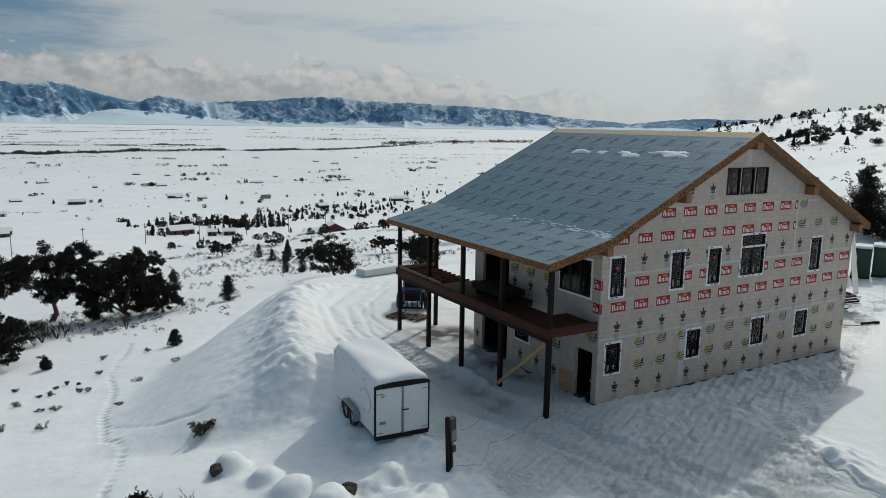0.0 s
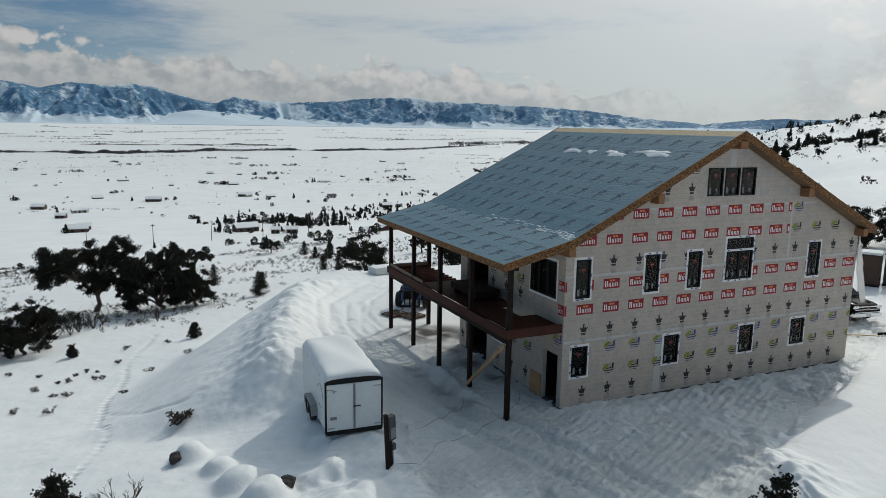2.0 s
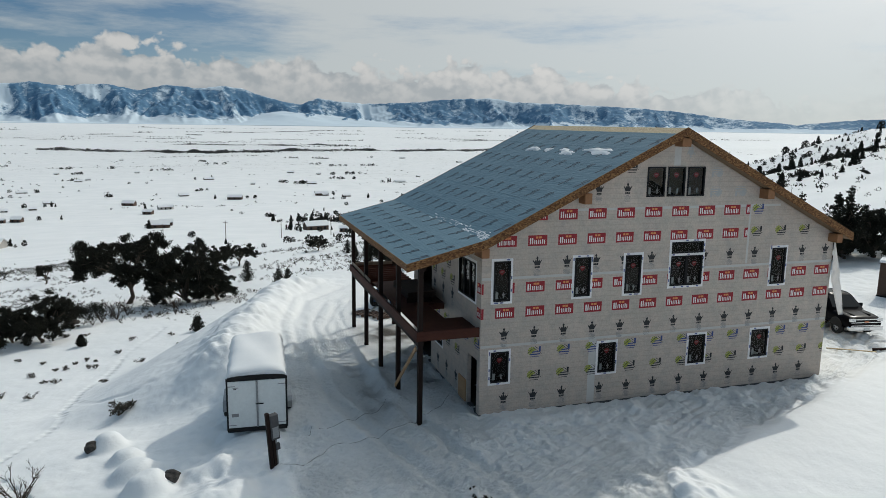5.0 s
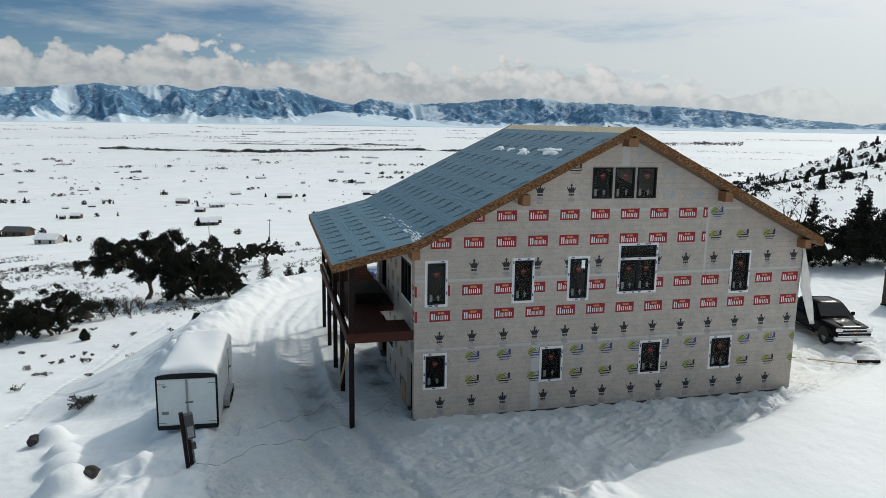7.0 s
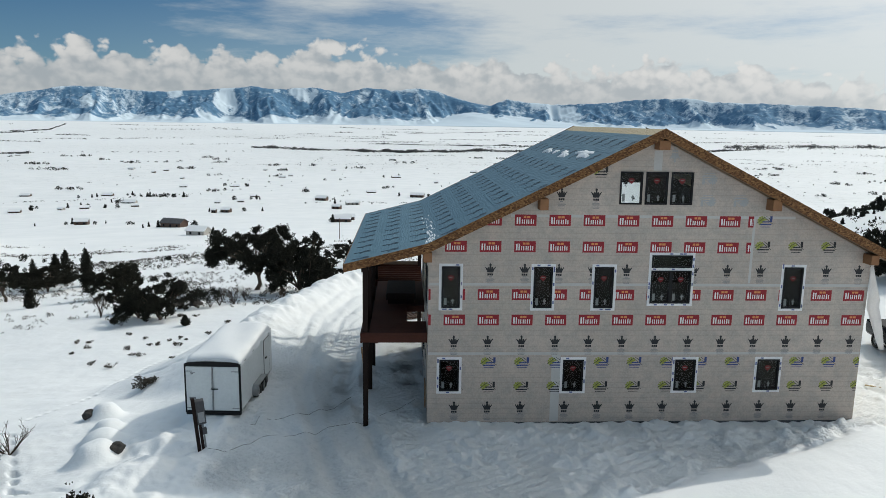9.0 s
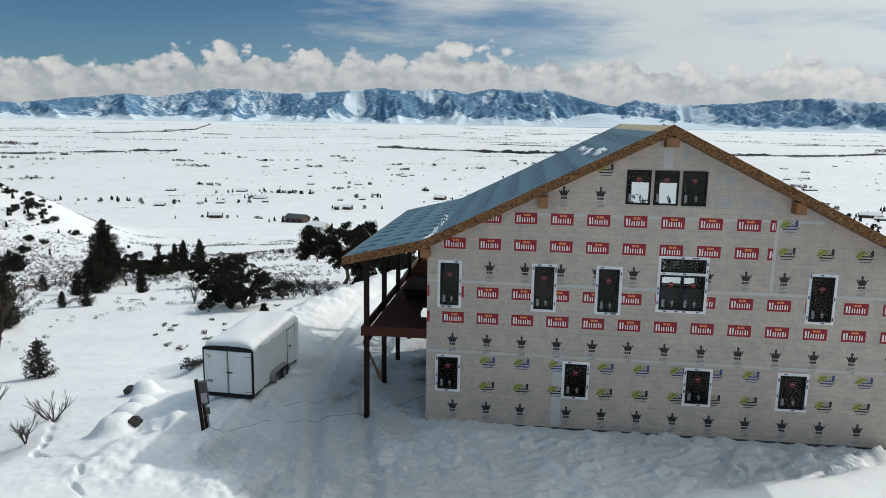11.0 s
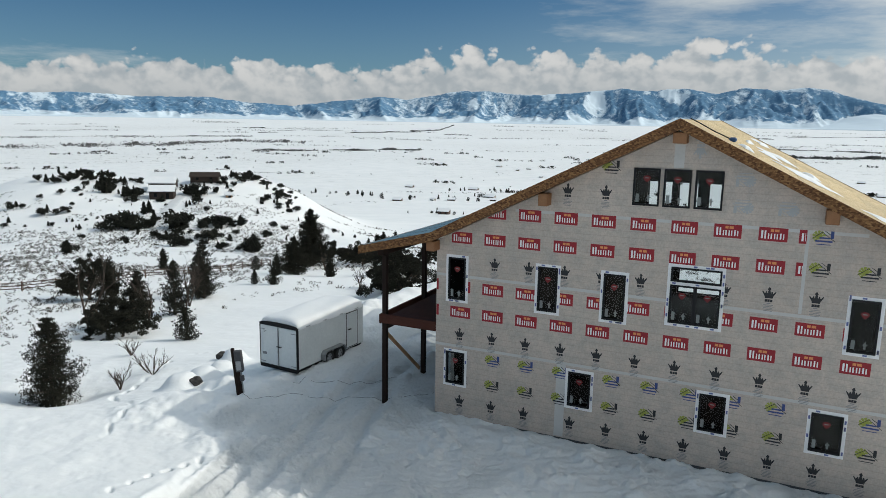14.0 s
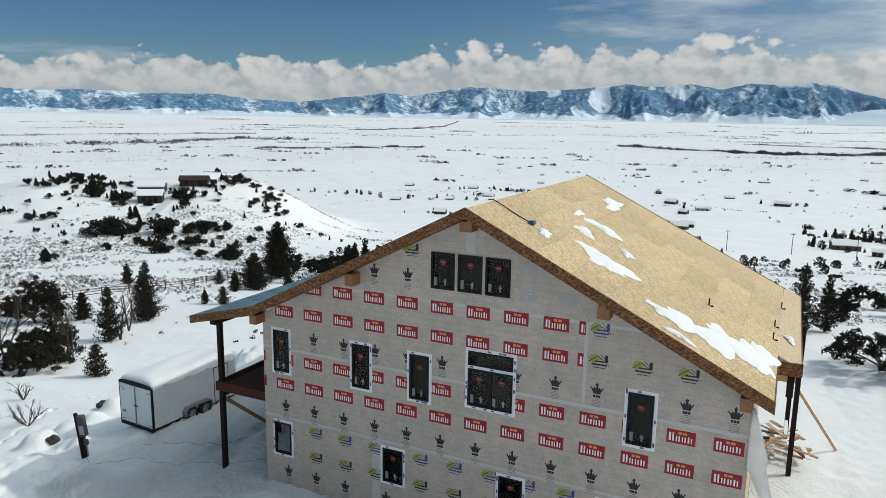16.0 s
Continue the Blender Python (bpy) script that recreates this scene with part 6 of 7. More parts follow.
part("bumper", boxes((-0.98, 2.72, 0.42, 0.98, 2.96, 0.64), bevel=0.04), CHROME, truck, "chrome front bumper")
part("number_plate", boxes((-0.16, 2.961, 0.47, 0.16, 2.968, 0.60)), PANEL, truck)
part("badge", boxes((-0.12, 2.916, 0.855, 0.12, 2.926, 0.92), bevel=0.01), PEACH, truck)
part("load_bed", boxes((-0.80, -2.78, 0.95, 0.80, -1.02, 1.262)), RUBBER, truck)
for sgn in (-1, 1):
    part("hood_ridge", boxes((sgn * 0.46 - 0.05, 1.55, 1.12, sgn * 0.46 + 0.05, 2.55, 1.185), bevel=0.02), CARPAINT, truck)

# ---- portable toilets ----
def toilet(x, y, rz, green):
    mat = two_scale("toilet_plastic", *(((0.012, 0.035, 0.022), (0.025, 0.06, 0.04)) if green else ((0.05, 0.028, 0.02), (0.085, 0.05, 0.035))), 1, 10, 0.5, 0.1, 0.01)
    t = thing("portable_toilet", pose(x, y, ground_z(x, y) - 0.04, 0, 0, rz), "dark %s plastic portable toilet with snow on its roof" % ("green" if green else "brown"), "toilet", "portable toilets in the yard")
    part("cabin", boxes((-0.56, -0.58, 0.12, 0.56, 0.58, 2.12), bevel=0.03), mat, t)
    part("skid", boxes((-0.60, -0.62, 0.0, 0.60, 0.62, 0.12), bevel=0.01), BLACKTRIM, t)
    bm = bmesh.new()
    prism(bm, ((-0.60, 2.12), (0.60, 2.12), (0.55, 2.22), (0.0, 2.34), (-0.55, 2.22)), -0.62, 0.62)
    part("roof", bm, mat, t)
    d = part("door", boxes((-0.42, -0.612, 0.16, 0.42, -0.581, 2.05), bevel=0.01), mat, t)
    part("door_sign", boxes((-0.12, -0.618, 1.45, 0.14, -0.613, 1.75)), WHITEINK, d, "white sign with dark bars")
    part("sign_bar", boxes((-0.06, -0.622, 1.52, 0.08, -0.619, 1.56)), INK, d)
    part("vent_pipe", tube(bmesh.new(), [(0.38, 0.4, 2.1), (0.38, 0.4, 2.55)], 0.05, 8), mat, t)
    bm = bmesh.new()
    prism(bm, ((-0.62, 2.20), (0.62, 2.20), (0.60, 2.34), (0.0, 2.50), (-0.60, 2.34)), -0.64, 0.64)
    bmesh.ops.bevel(bm, geom=[e for e in bm.edges], offset=0.05, segments=2, affect="EDGES")
    part("snow_cap", bm, SNOWCAP, t, "cap of snow")


for k, (x, y) in enumerate(((50.2, 30.4), (51.5, 29.6), (52.9, 28.9))):
    toilet(x, y, 30, k > 0)

# ---- loader with forks and the pallets behind the house ----
ld = thing("wheel_loader", pose(19.6, 38.2, ground_z(19.6, 38.2), 0, 0, 150), "blue compact loader with pallet forks parked on snow", "loader")
part("chassis", boxes((-0.7, -1.5, 0.45, 0.7, 0.9, 1.05), bevel=0.06), BLACKTRIM, ld)
part("engine_hood", boxes((-0.6, -1.6, 1.05, 0.6, -0.3, 1.55), bevel=0.12), BLUEMETAL, ld, "blue engine cover")
cabp = part("cab", boxes((-0.6, -0.3, 1.05, 0.6, 0.85, 2.15), bevel=0.08), BLUEMETAL, ld, "blue cab")
part("cab_window", boxes((-0.50, 0.845, 1.3, 0.50, 0.87, 2.0)), DARKGLASS, cabp)
for sgn in (-1, 1):
    part("cab_window", boxes((min(sgn * 0.595, sgn * 0.615), -0.2, 1.35, max(sgn * 0.595, sgn * 0.615), 0.7, 2.0)), DARKGLASS, cabp)
    for y in (-1.05, 0.7):
        wheel_disc("wheel", 0.45, 0.32, pose(sgn * 0.82, y, 0.45), ld)
    bm = bmesh.new()
    beam(bm, (sgn * 0.55, 0.3, 1.35), (sgn * 0.5, 1.7, 0.55), 0.12, 0.2)
    part("lift_arm", bm, BLUEMETAL, ld)
    part("fork", boxes((sgn * 0.35 - 0.06, 1.85, 0.22, sgn * 0.35 + 0.06, 3.0, 0.28)), STEEL, ld)
fr = part("fork_carriage", ring(-0.62, 0.25, 0.62, 1.25, 0.09, 1.75, 1.85), BLACKTRIM, ld)
for x in (-0.3, 0.0, 0.3):
    part("carriage_bar", boxes((x - 0.03, 1.76, 0.34, x + 0.03, 1.84, 1.16)), BLACKTRIM, fr)


def pallet(x, y, z, rz, label):
    p = thing("pallet", pose(x, y, z, 0, 0, rz), label, "pallet", "pallets by the loader")
    for k in range(6):
        part("slat", boxes((-0.6 + 0.21 * k, -0.5, 0.11, -0.6 + 0.21 * k + 0.13, 0.5, 0.13)), SHED, p)
    for y_ in (-0.48, -0.04, 0.40):
        part("stringer", boxes((-0.6, y_, 0.0, 0.58, y_ + 0.08, 0.108)), SHED, p)


for k, (x, y, r) in enumerate(((17.6, 36.2, 25), (18.4, 35.4, 20))):
    pallet(x, y, ground_z(x, y) + 0.02, r, "weathered wooden pallet lying on snow")


# ---- plants ----
def tuft_mesh(centres, sizes, rng, up=0.0):
    """A pointed leaf-tuft (two crossed slivers) at each centre."""
    n = len(centres)
    d = rng.normal(size=(n, 3))
    d[:, 2] += up
    d /= np.linalg.norm(d, axis=1)[:, None]
    s = np.cross(d, rng.normal(size=(n, 3)))
    s /= np.linalg.norm(s, axis=1)[:, None] + 1e-9
    q = np.cross(d, s)
    z = np.asarray(sizes)[:, None]
    verts = np.concatenate([centres - d * z * 0.4 + s * z * 0.42, centres - d * z * 0.4 - s * z * 0.42, centres + d * z * 0.8,
                            centres - d * z * 0.4 + q * z * 0.42, centres - d * z * 0.4 - q * z * 0.42])
    i = np.arange(n)
    faces = np.concatenate([np.stack([i, i + n, i + 2 * n], 1), np.stack([i + 3 * n, i + 4 * n, i + 2 * n], 1)])
    return verts, faces


def blob_points(rng, centre, radius, n, flat_z=0.75):
    d = rng.normal(size=(n, 3))
    d /= np.linalg.norm(d, axis=1)[:, None]
    p = d * (rng.random(n) ** 0.6 * rng.uniform(0.75, 1.35, n))[:, None] * radius
    p[:, 2] *= flat_z
    return p + centre


def tree_root(name, x, y, label, category, group, rz=0.0):
    return thing(name, pose(x, y, ground_z(x, y) - 0.05, 0, 0, rz), label, category, group)


def juniper(x, y, h, w, seed, leaf=0.17, label="broad dark juniper with a spreading crown above snow", low=0.18):
    """Crooked limbs that carry flattened pads of foliage; low: how far down the crown reaches."""
    rng = np.random.default_rng(seed)
    root = tree_root("juniper_tree", x, y, label, "tree", "junipers on the hillside")
    bm = bmesh.new()
    open_crown = low > 0.15
    r0 = 0.020 * h + 0.03
    fork = Vector((rng.uniform(-0.05, 0.05) * w, rng.uniform(-0.05, 0.05) * w, h * (0.20 if open_crown else 0.08)))
    tube(bm, [(0, 0, -0.2), fork * 0.5 + Vector((0.04 * h, 0, 0)), fork], [r0 * 1.5, r0 * 1.15, r0], 8)
    pads = []
    limbs = int(6 + w * 0.45)
    for k in range(limbs):
        a = math.tau * k / limbs + rng.uniform(-0.35, 0.35)
        out = w * 0.5 * rng.uniform(0.35, 0.80)
        rise = h * (rng.uniform(0.42, 0.80) if open_crown else rng.uniform(0.20, 0.82))
        tip = Vector((out * math.cos(a), out * math.sin(a), rise))
        mid = fork.lerp(tip, 0.5) + Vector((rng.uniform(-0.06, 0.06) * w, rng.uniform(-0.06, 0.06) * w, rng.uniform(-0.02, 0.10) * h))
        tube(bm, [fork, fork.lerp(mid, 0.55) + Vector((rng.uniform(-0.03, 0.03) * w, 0, 0.02 * h)), mid, tip], [r0 * 0.75, r0 * 0.55, r0 * 0.42, r0 * 0.18], 6)
        pads.append(tip)
        for j in range(6):
            base = mid.lerp(tip, rng.uniform(0.0, 0.95))
            a2, ln = a + rng.uniform(-1.5, 1.5), w * rng.uniform(0.08, 0.22)
            e = base + Vector((math.cos(a2) * ln, math.sin(a2) * ln, rng.uniform(-0.10, 0.26) * h * 0.6))
            f = min(1.0, math.hypot(e.x, e.y) / (w * 0.5))
            e.z = min(max(e.z, h * (0.30 + 0.10 * f if open_crown else 0.10)), h * (0.30 + 0.66 * math.sqrt(max(0.0, 1 - f * f))))
            if math.hypot(e.x, e.y) > w * 0.5:
                e.xy = e.xy * (w * 0.5 / math.hypot(e.x, e.y))
            tube(bm, [base, base.lerp(e, 0.5) + Vector((0, 0, -0.04 * ln)), e], [r0 * 0.28, r0 * 0.18, r0 * 0.08], 5)
            pads.append(e)
    for k in range(int(10 + w * 2.2) if open_crown else int(26 + w * 6)):
        a, f = rng.uniform(0, math.tau), rng.random() ** 0.55
        top = 0.94 * math.sqrt(1 - 0.75 * f * f) * (0.86 + 0.14 * math.sin(2 * a + seed) * math.sin(5 * a))
        lo = (0.36 + 0.08 * f) if open_crown else 0.10
        pads.append(Vector((f * w * 0.46 * math.cos(a), f * w * 0.46 * math.sin(a), h * (lo + (top - lo) * rng.random() ** (0.45 if open_crown else 0.8)))))
    part("trunk", bm, BARK, root)
    pts, sizes = [], []
    for c in pads:
        rad = rng.uniform(0.040, 0.085) * (w + h) / 2 * (1.0 if open_crown else 1.1)
        n = min(520, int(30 + 520 * rad * rad))
        p = blob_points(rng, np.array(c), rad, n, 0.62)
        p[:, 2] += 0.18 * rad * np.sin(p[:, 0] * 3 / rad + seed)
        p[:, 2] = np.maximum(p[:, 2], 0.05)
        pts.append(p)
        sizes.append(rng.uniform(0.55, 1.2, n) * leaf)
    v, f = tuft_mesh(np.concatenate(pts), np.concatenate(sizes), rng, 0.7)
    mesh_object("crown", v, f, JUNIPER, root)
    return root


def conifer(x, y, h, w, seed, leaf=0.13, name="pine_tree", label="dark young pine standing in the snow", group="pines on the hillside", skirt=0.05, gap=0.0, dense=1.0):
    rng = np.random.default_rng(seed)
    root = tree_root(name, x, y, label, "tree", group, rng.uniform(0, 360))
    bm = bmesh.new()
    tube(bm, [(0, 0, -0.2), (0.02 * h * 0.3, 0, h * 0.5), (0, 0.01 * h, h * 0.97)], [0.022 * h + 0.015, 0.014 * h + 0.01, 0.006], 7)
    pts, sizes = [], []
    levels = max(9, int(h * 3.6))
    for k in range(levels):
        f = skirt + (1 - skirt) * k / levels
        zc = h * f
        rad = w / 2 * (1 - f) ** 0.75 * (0.35 + 0.65 * min(1.0, (f - skirt) * 8 + 0.55))
        nb = 6 + int(rng.integers(0, 4))
        for j in range(nb):
            if rng.random() < gap:
                continue
            a = math.tau * j / nb + rng.uniform(-0.3, 0.3) + k
            ln = rad * rng.uniform(0.45, 1.28) + 0.08
            rise = ln * rng.uniform(0.10, 0.42)
            if ln > 0.35 and k % 2 == 0:
                tube(bm, [(0, 0, zc), (ln * 0.9 * math.cos(a), ln * 0.9 * math.sin(a), zc + rise * 0.8)], [0.016 * h * 0.5 + 0.004, 0.004], 4)
            m = int((7 + 22 * ln) * dense)
            t = rng.uniform(0.12, 1.0, m)
            spread = (0.10 + 0.16 * (1 - t)) * ln + 0.02
            p = np.stack([t * ln * math.cos(a), t * ln * math.sin(a), zc + rise * t ** 1.5], 1) + rng.normal(size=(m, 3)) * spread[:, None] * 0.6
            pts.append(p)
            sizes.append(rng.uniform(0.7, 1.3, m) * leaf)
    tip = np.stack([rng.normal(0, 0.03, 14), rng.normal(0, 0.03, 14), h * rng.uniform(0.93, 1.02, 14)], 1)
    pts.append(tip)
    sizes.append(np.full(14, leaf * 0.9))
    part("trunk", bm, BARK, root)
    v, fc = tuft_mesh(np.concatenate(pts), np.concatenate(sizes), rng, 0.9)
    mesh_object("crown", v, fc, JUNIPER, root)
    return root


def bare_plant(x, y, h, w, seed, name="bare_shrub", label="leafless brown shrub sticking out of the snow", stems=5, thick=0.018):
    rng = random.Random(seed)
    root = tree_root(name, x, y, label, "shrub" if name == "bare_shrub" else "tree", "bare shrubs on the slope" if name == "bare_shrub" else "dead trees on the slope")

    def grow(bm, p, d, ln, r, depth):
        e = p + d * ln
        mid = p.lerp(e, 0.5) + Vector((rng.uniform(-1, 1), rng.uniform(-1, 1), 0)) * ln * 0.07
        tube(bm, [p, mid, e], [r, r * 0.8, r * 0.55], 4)
        if depth:
            for _ in range(3 if depth > 1 else 4):
                q = p.lerp(e, rng.uniform(0.35, 1.0))
                nd = (d + Vector((rng.uniform(-1, 1), rng.uniform(-1, 1), rng.uniform(-0.2, 0.6))) * 0.75).normalized()
                grow(bm, q, nd, ln * rng.uniform(0.4, 0.65), r * 0.5, depth - 1)

    for k in range(stems):
        bm = bmesh.new()
        a = math.tau * k / stems + rng.uniform(-0.5, 0.5)
        lean = w / (2.2 * h)
        grow(bm, Vector((0, 0, 0)), Vector((math.cos(a) * lean, math.sin(a) * lean, 1)).normalized() if stems > 1 else Vector((0.03, 0, 1)), h * rng.uniform(0.45, 0.62), thick * h ** 0.5, 3)
        part("stem", bm, TWIG, root)
    return root


def bush(x, y, h, w, seed, mat=None, leaf=0.10, label="low dark bush half buried in snow", full=1.0):
    rng = np.random.default_rng(seed)
    root = tree_root("low_bush", x, y, label, "bush", "low bushes on the slope")
    bm = bmesh.new()
    pts = []
    for k in range(8):
        a, f = rng.uniform(0, math.tau), rng.random() ** 0.5
        e = Vector((f * w * 0.42 * math.cos(a), f * w * 0.42 * math.sin(a), h * rng.uniform(0.45, 0.85)))
        tube(bm, [(0, 0, 0), e * 0.5, e], [0.02, 0.014, 0.006], 4)
        pts.append(blob_points(rng, np.array(e), 0.30 * max(w * 0.6, h), int((60 + 40 * w) * full)))
    part("stem", bm, TWIG, root)
    p = np.concatenate(pts)
    p[:, 2] = np.maximum(p[:, 2], 0.02)
    v, f = tuft_mesh(p, rng.uniform(0.7, 1.3, len(p)) * leaf, rng, 0.6)
    mesh_object("crown", v, f, mat or JUNIPER, root)
    return root


k = 100
for x, y, h, w, lf in ((0.2, 80.0, 8.8, 11.4, 0.17), 
                       (27.6, 129.0, 3.2, 4.2, 0.18), (38.6, 135.0, 1.7, 3.2, 0.16), (42.9, 127.5, 1.4, 2.2, 0.16), (-17.3, 126.5, 4.4, 2.8, 0.18), (9.1, 105.8, 4.9, 5.3, 0.18), (12.8, 113.7, 4.3, 6.6, 0.18),
                       (43.6, 95.5, 3.0, 4.6, 0.16), (41.0, 80.0, 3.4, 3.0, 0.16), (46.0, 86.5, 2.6, 3.6, 0.16), (56.0, 95.0, 3.0, 7.0, 0.16), (-34.6, 90.5, 6.0, 5.0, 0.18), (-34.7, 101.8, 4.4, 9.5, 0.18)):
    juniper(x, y, h, w, k, lf)
    k += 1
for x, y, h, w, lf in ((6.6, 73.5, 7.6, 7.6, 0.17), (3.9, 75.5, 8.4, 3.2, 0.16), (9.4, 71.0, 5.0, 4.2, 0.15), (-4.0, 59.0, 4.9, 5.4, 0.15), (-8.7, 63.9, 3.0, 3.8, 0.15), (-18.2, 84.2, 4.8, 7.1, 0.16), (-11.0, 31.8, 2.9, 5.0, 0.13), (-14.6, 35.0, 3.4, 5.4, 0.13), (-32.8, 46.6, 5.4, 6.0, 0.15), (-26.9, 111.4, 4.1, 4.5, 0.16), (-39.8, 108.2, 3.2, 7.5, 0.17), (52.4, 41.8, 4.2, 4.8, 0.12), (54.6, 40.8, 4.5, 5.0, 0.12), (56.9, 40.2, 4.4, 4.8, 0.12), (59.3, 39.8, 4.9, 5.0, 0.12), (61.9, 39.4, 4.8, 5.0, 0.12), (52.0, 45.0, 4.2, 5.0, 0.13), (62.5, 43.6, 4.4, 4.0, 0.13), (28.6, 76.0, 6.0, 6.0, 0.12), (33.6, 101.0, 2.9, 2.8, 0.12), (46.2, 93.0, 2.2, 3.4, 0.13),
                       (40.4, 45.3, 3.0, 5.4, 0.11), (43.6, 44.4, 3.0, 4.6, 0.11), (46.5, 47.0, 3.8, 6.6, 0.12), (-6.6, 60.8, 3.2, 3.6, 0.15)):
    juniper(x, y, h, w, k, lf, low=0.06, label="dense dark juniper thicket at the edge of the yard" if x > 30 else "dense dark juniper reaching down to the snow")
    k += 1
for x, y, h, w in ((13.2, 87.8, 2.8, 2.0), (17.2, 77.5, 2.0, 1.6), (27.2, 89.5, 2.3, 1.4), (28.3, 86.0, 2.5, 1.5), (31.0, 116.5, 2.5, 1.8), (30.6, 107.5, 2.0, 1.5), (32.0, 104.0, 3.3, 1.9), (31.8, 81.0, 1.7, 1.1), (8.0, 54.0, 1.25, 1.1), (-0.4, 54.8, 0.95, 0.8), (15.6, 70.5, 2.7, 2.2),
                   (-24.5, 77.1, 3.4, 2.1), (-31.4, 107.5, 6.0, 3.4), (-53.2, 134.3, 3.8, 2.3), (-37.1, 113.1, 5.8, 3.2), (-5.2, 32.2, 2.4, 2.1), (-29.4, 49.6, 3.0, 2.2), (-21.8, 61.9, 2.2, 1.8), (-24.0, 61.3, 1.7, 1.1), (-30.8, 73.8, 3.0, 1.7), (-52.5, 74.8, 3.3, 2.0), (-40.7, 81.3, 2.3, 2.2), (-39.8, 115.2, 5.2, 2.8)):
    conifer(x, y, h, w, k, 0.08 if h < 3 else 0.12, "spruce_tree", "small dark spruce standing in the snow", "small spruces on the slope", dense=1.8)
    k += 1
conifer(-40.5, 95.0, 9.8, 7.6, 401, 0.13, gap=0.08, dense=2.6, label="tall broad dark pine on the slope")
conifer(-31.6, 78.7, 5.4, 5.6, 402, 0.12, gap=0.08, dense=2.4, label="broad dark pine on the slope")
for x, y, h, w in ((37.2, 70.5, 6.2, 3.4), (39.2, 72.2, 5.2, 2.8), (41.0, 80.0, 3.2, 1.9), (-22.3, 51.6, 6.2, 3.6), (-23.6, 52.4, 4.8, 3.2), (-18.0, 43.6, 5.0, 3.2), (-12.8, 34.6, 3.4, 3.6), (-31.0, 47.6, 4.4, 4.0), (54.4, 42.6, 5.2, 2.6), (58.4, 41.6, 5.6, 2.8), (66.9, 38.4, 6.6, 4.6), (66.0, 36.1, 4.8, 4.4), (70.5, 41.0, 5.8, 4.8), (63.5, 47.5, 4.2, 3.4)):
    conifer(x, y, h, w, k, 0.12, gap=0.30, dense=1.5)
    k += 1
# pines close below the path
conifer(1.55, 17.7, 2.2 - ground_z(1.55, 17.7), 3.0, 302, 0.06, dense=4.5, label="dense dark pine on the near slope")
conifer(13.0, 5.8, 5.66 - ground_z(13.0, 5.8), 2.2, 303, 0.05, dense=5.0, label="young pine growing from the snow bank")
for x, y, h, w in ((0.5, 67.9, 2.3, 2.3), (5.8, 65.5, 1.8, 1.4), (-0.6, 66.6, 2.2, 2.3), (-10.3, 61.9, 2.4, 1.0), (3.0, 21.9, 1.6, 3.0), (3.5, 19.6, 1.3, 1.2), (-2.0, 25.0, 1.2, 1.5), (1.2, 70.0, 2.0, 2.0)):
    bare_plant(x, y, h, w, k, stems=7, thick=0.024)
    k += 1
for x, y, h, w in ((53.4, 43.4, 6.4, 3.4), (-20.0, 47.3, 6.6, 3.6), (-13.2, 31.2, 6.4, 4.6), (-17.4, 44.2, 6.0, 3.4), (-12.6, 35.6, 5.6, 3.6)):
    bare_plant(x, y, h, w, k, "dead_tree", "bare grey dead tree among pines", 2, 0.035)
    k += 1
for x, y, h, w in ((-1.2, 65.4, 2.0, 2.3), (-2.9, 66.3, 1.9, 2.5), (-3.6, 65.1, 2.6, 3.6), (9.5, 73.0, 1.4, 2.0), (-6.5, 57.0, 1.2, 1.8)):
    bush(x, y, h, w, k)
    k += 1

bush(5.2, 29.6, 0.6, 1.35, 171, SAGE, 0.08, "dry brown bush with bare twigs in the snow", full=0.45)

SAGES = ((-4.1, 52.5), (-2.0, 46.5), (1.3, 46.7), (-5.8, 46.1), (-2.2, 50.5), (-2.6, 41.9), (-0.6, 40.3), (0.1, 49.2), (3.0, 40.9), (6.1, 53.8))
rnd = random.Random(29)
more_ = [(rnd.uniform(-9, 7), rnd.uniform(38, 66)) for _ in range(18)]
for x, y in SAGES + tuple(more_):
    bush(x, y, 0.22 + 0.04 * (k % 4), 0.40 + 0.11 * (k % 5), k, SAGE, 0.045, "dry brown sagebrush clump standing in the snow", full=0.28)
    k += 1


# scattered sagebrush, seedlings and far woods: one object for each kind that nobody could count
def scatter(name, label, mat, rng, xs, ys, hs, ws, tufts, leaf, cone, category="plants"):
    zs = ground(xs, ys)
    n = len(xs)
    i = np.repeat(np.arange(n), tufts)
    a, r, t = rng.uniform(0, math.tau, len(i)), rng.random(len(i)) ** 0.5, rng.random(len(i))
    spread = np.where(cone[i], (1 - t) ** 0.8, np.sqrt(np.clip(1 - (2 * t - 0.75) ** 2 / 1.6, 0.05, 1)))
    c = np.stack([xs[i] + np.cos(a) * r * ws[i] / 2 * spread, ys[i] + np.sin(a) * r * ws[i] / 2 * spread, zs[i] + hs[i] * (0.06 + 0.9 * t)], 1)
    v, f = tuft_mesh(c, leaf * hs[i] * rng.uniform(0.6, 1.3, len(i)), rng, 0.8)
    ob = mesh_object(name, v, f, mat)
    return tagged(ob, label, category, kind="stuff")


def polar(rng, n, a0, a1, d0, d1):
    az, d = np.radians(rng.uniform(a0, a1, n)), np.sqrt(rng.uniform(d0 ** 2, d1 ** 2, n))
    return EYE_X + d * np.sin(az), EYE_Y + d * np.cos(az), np.degrees(az), d


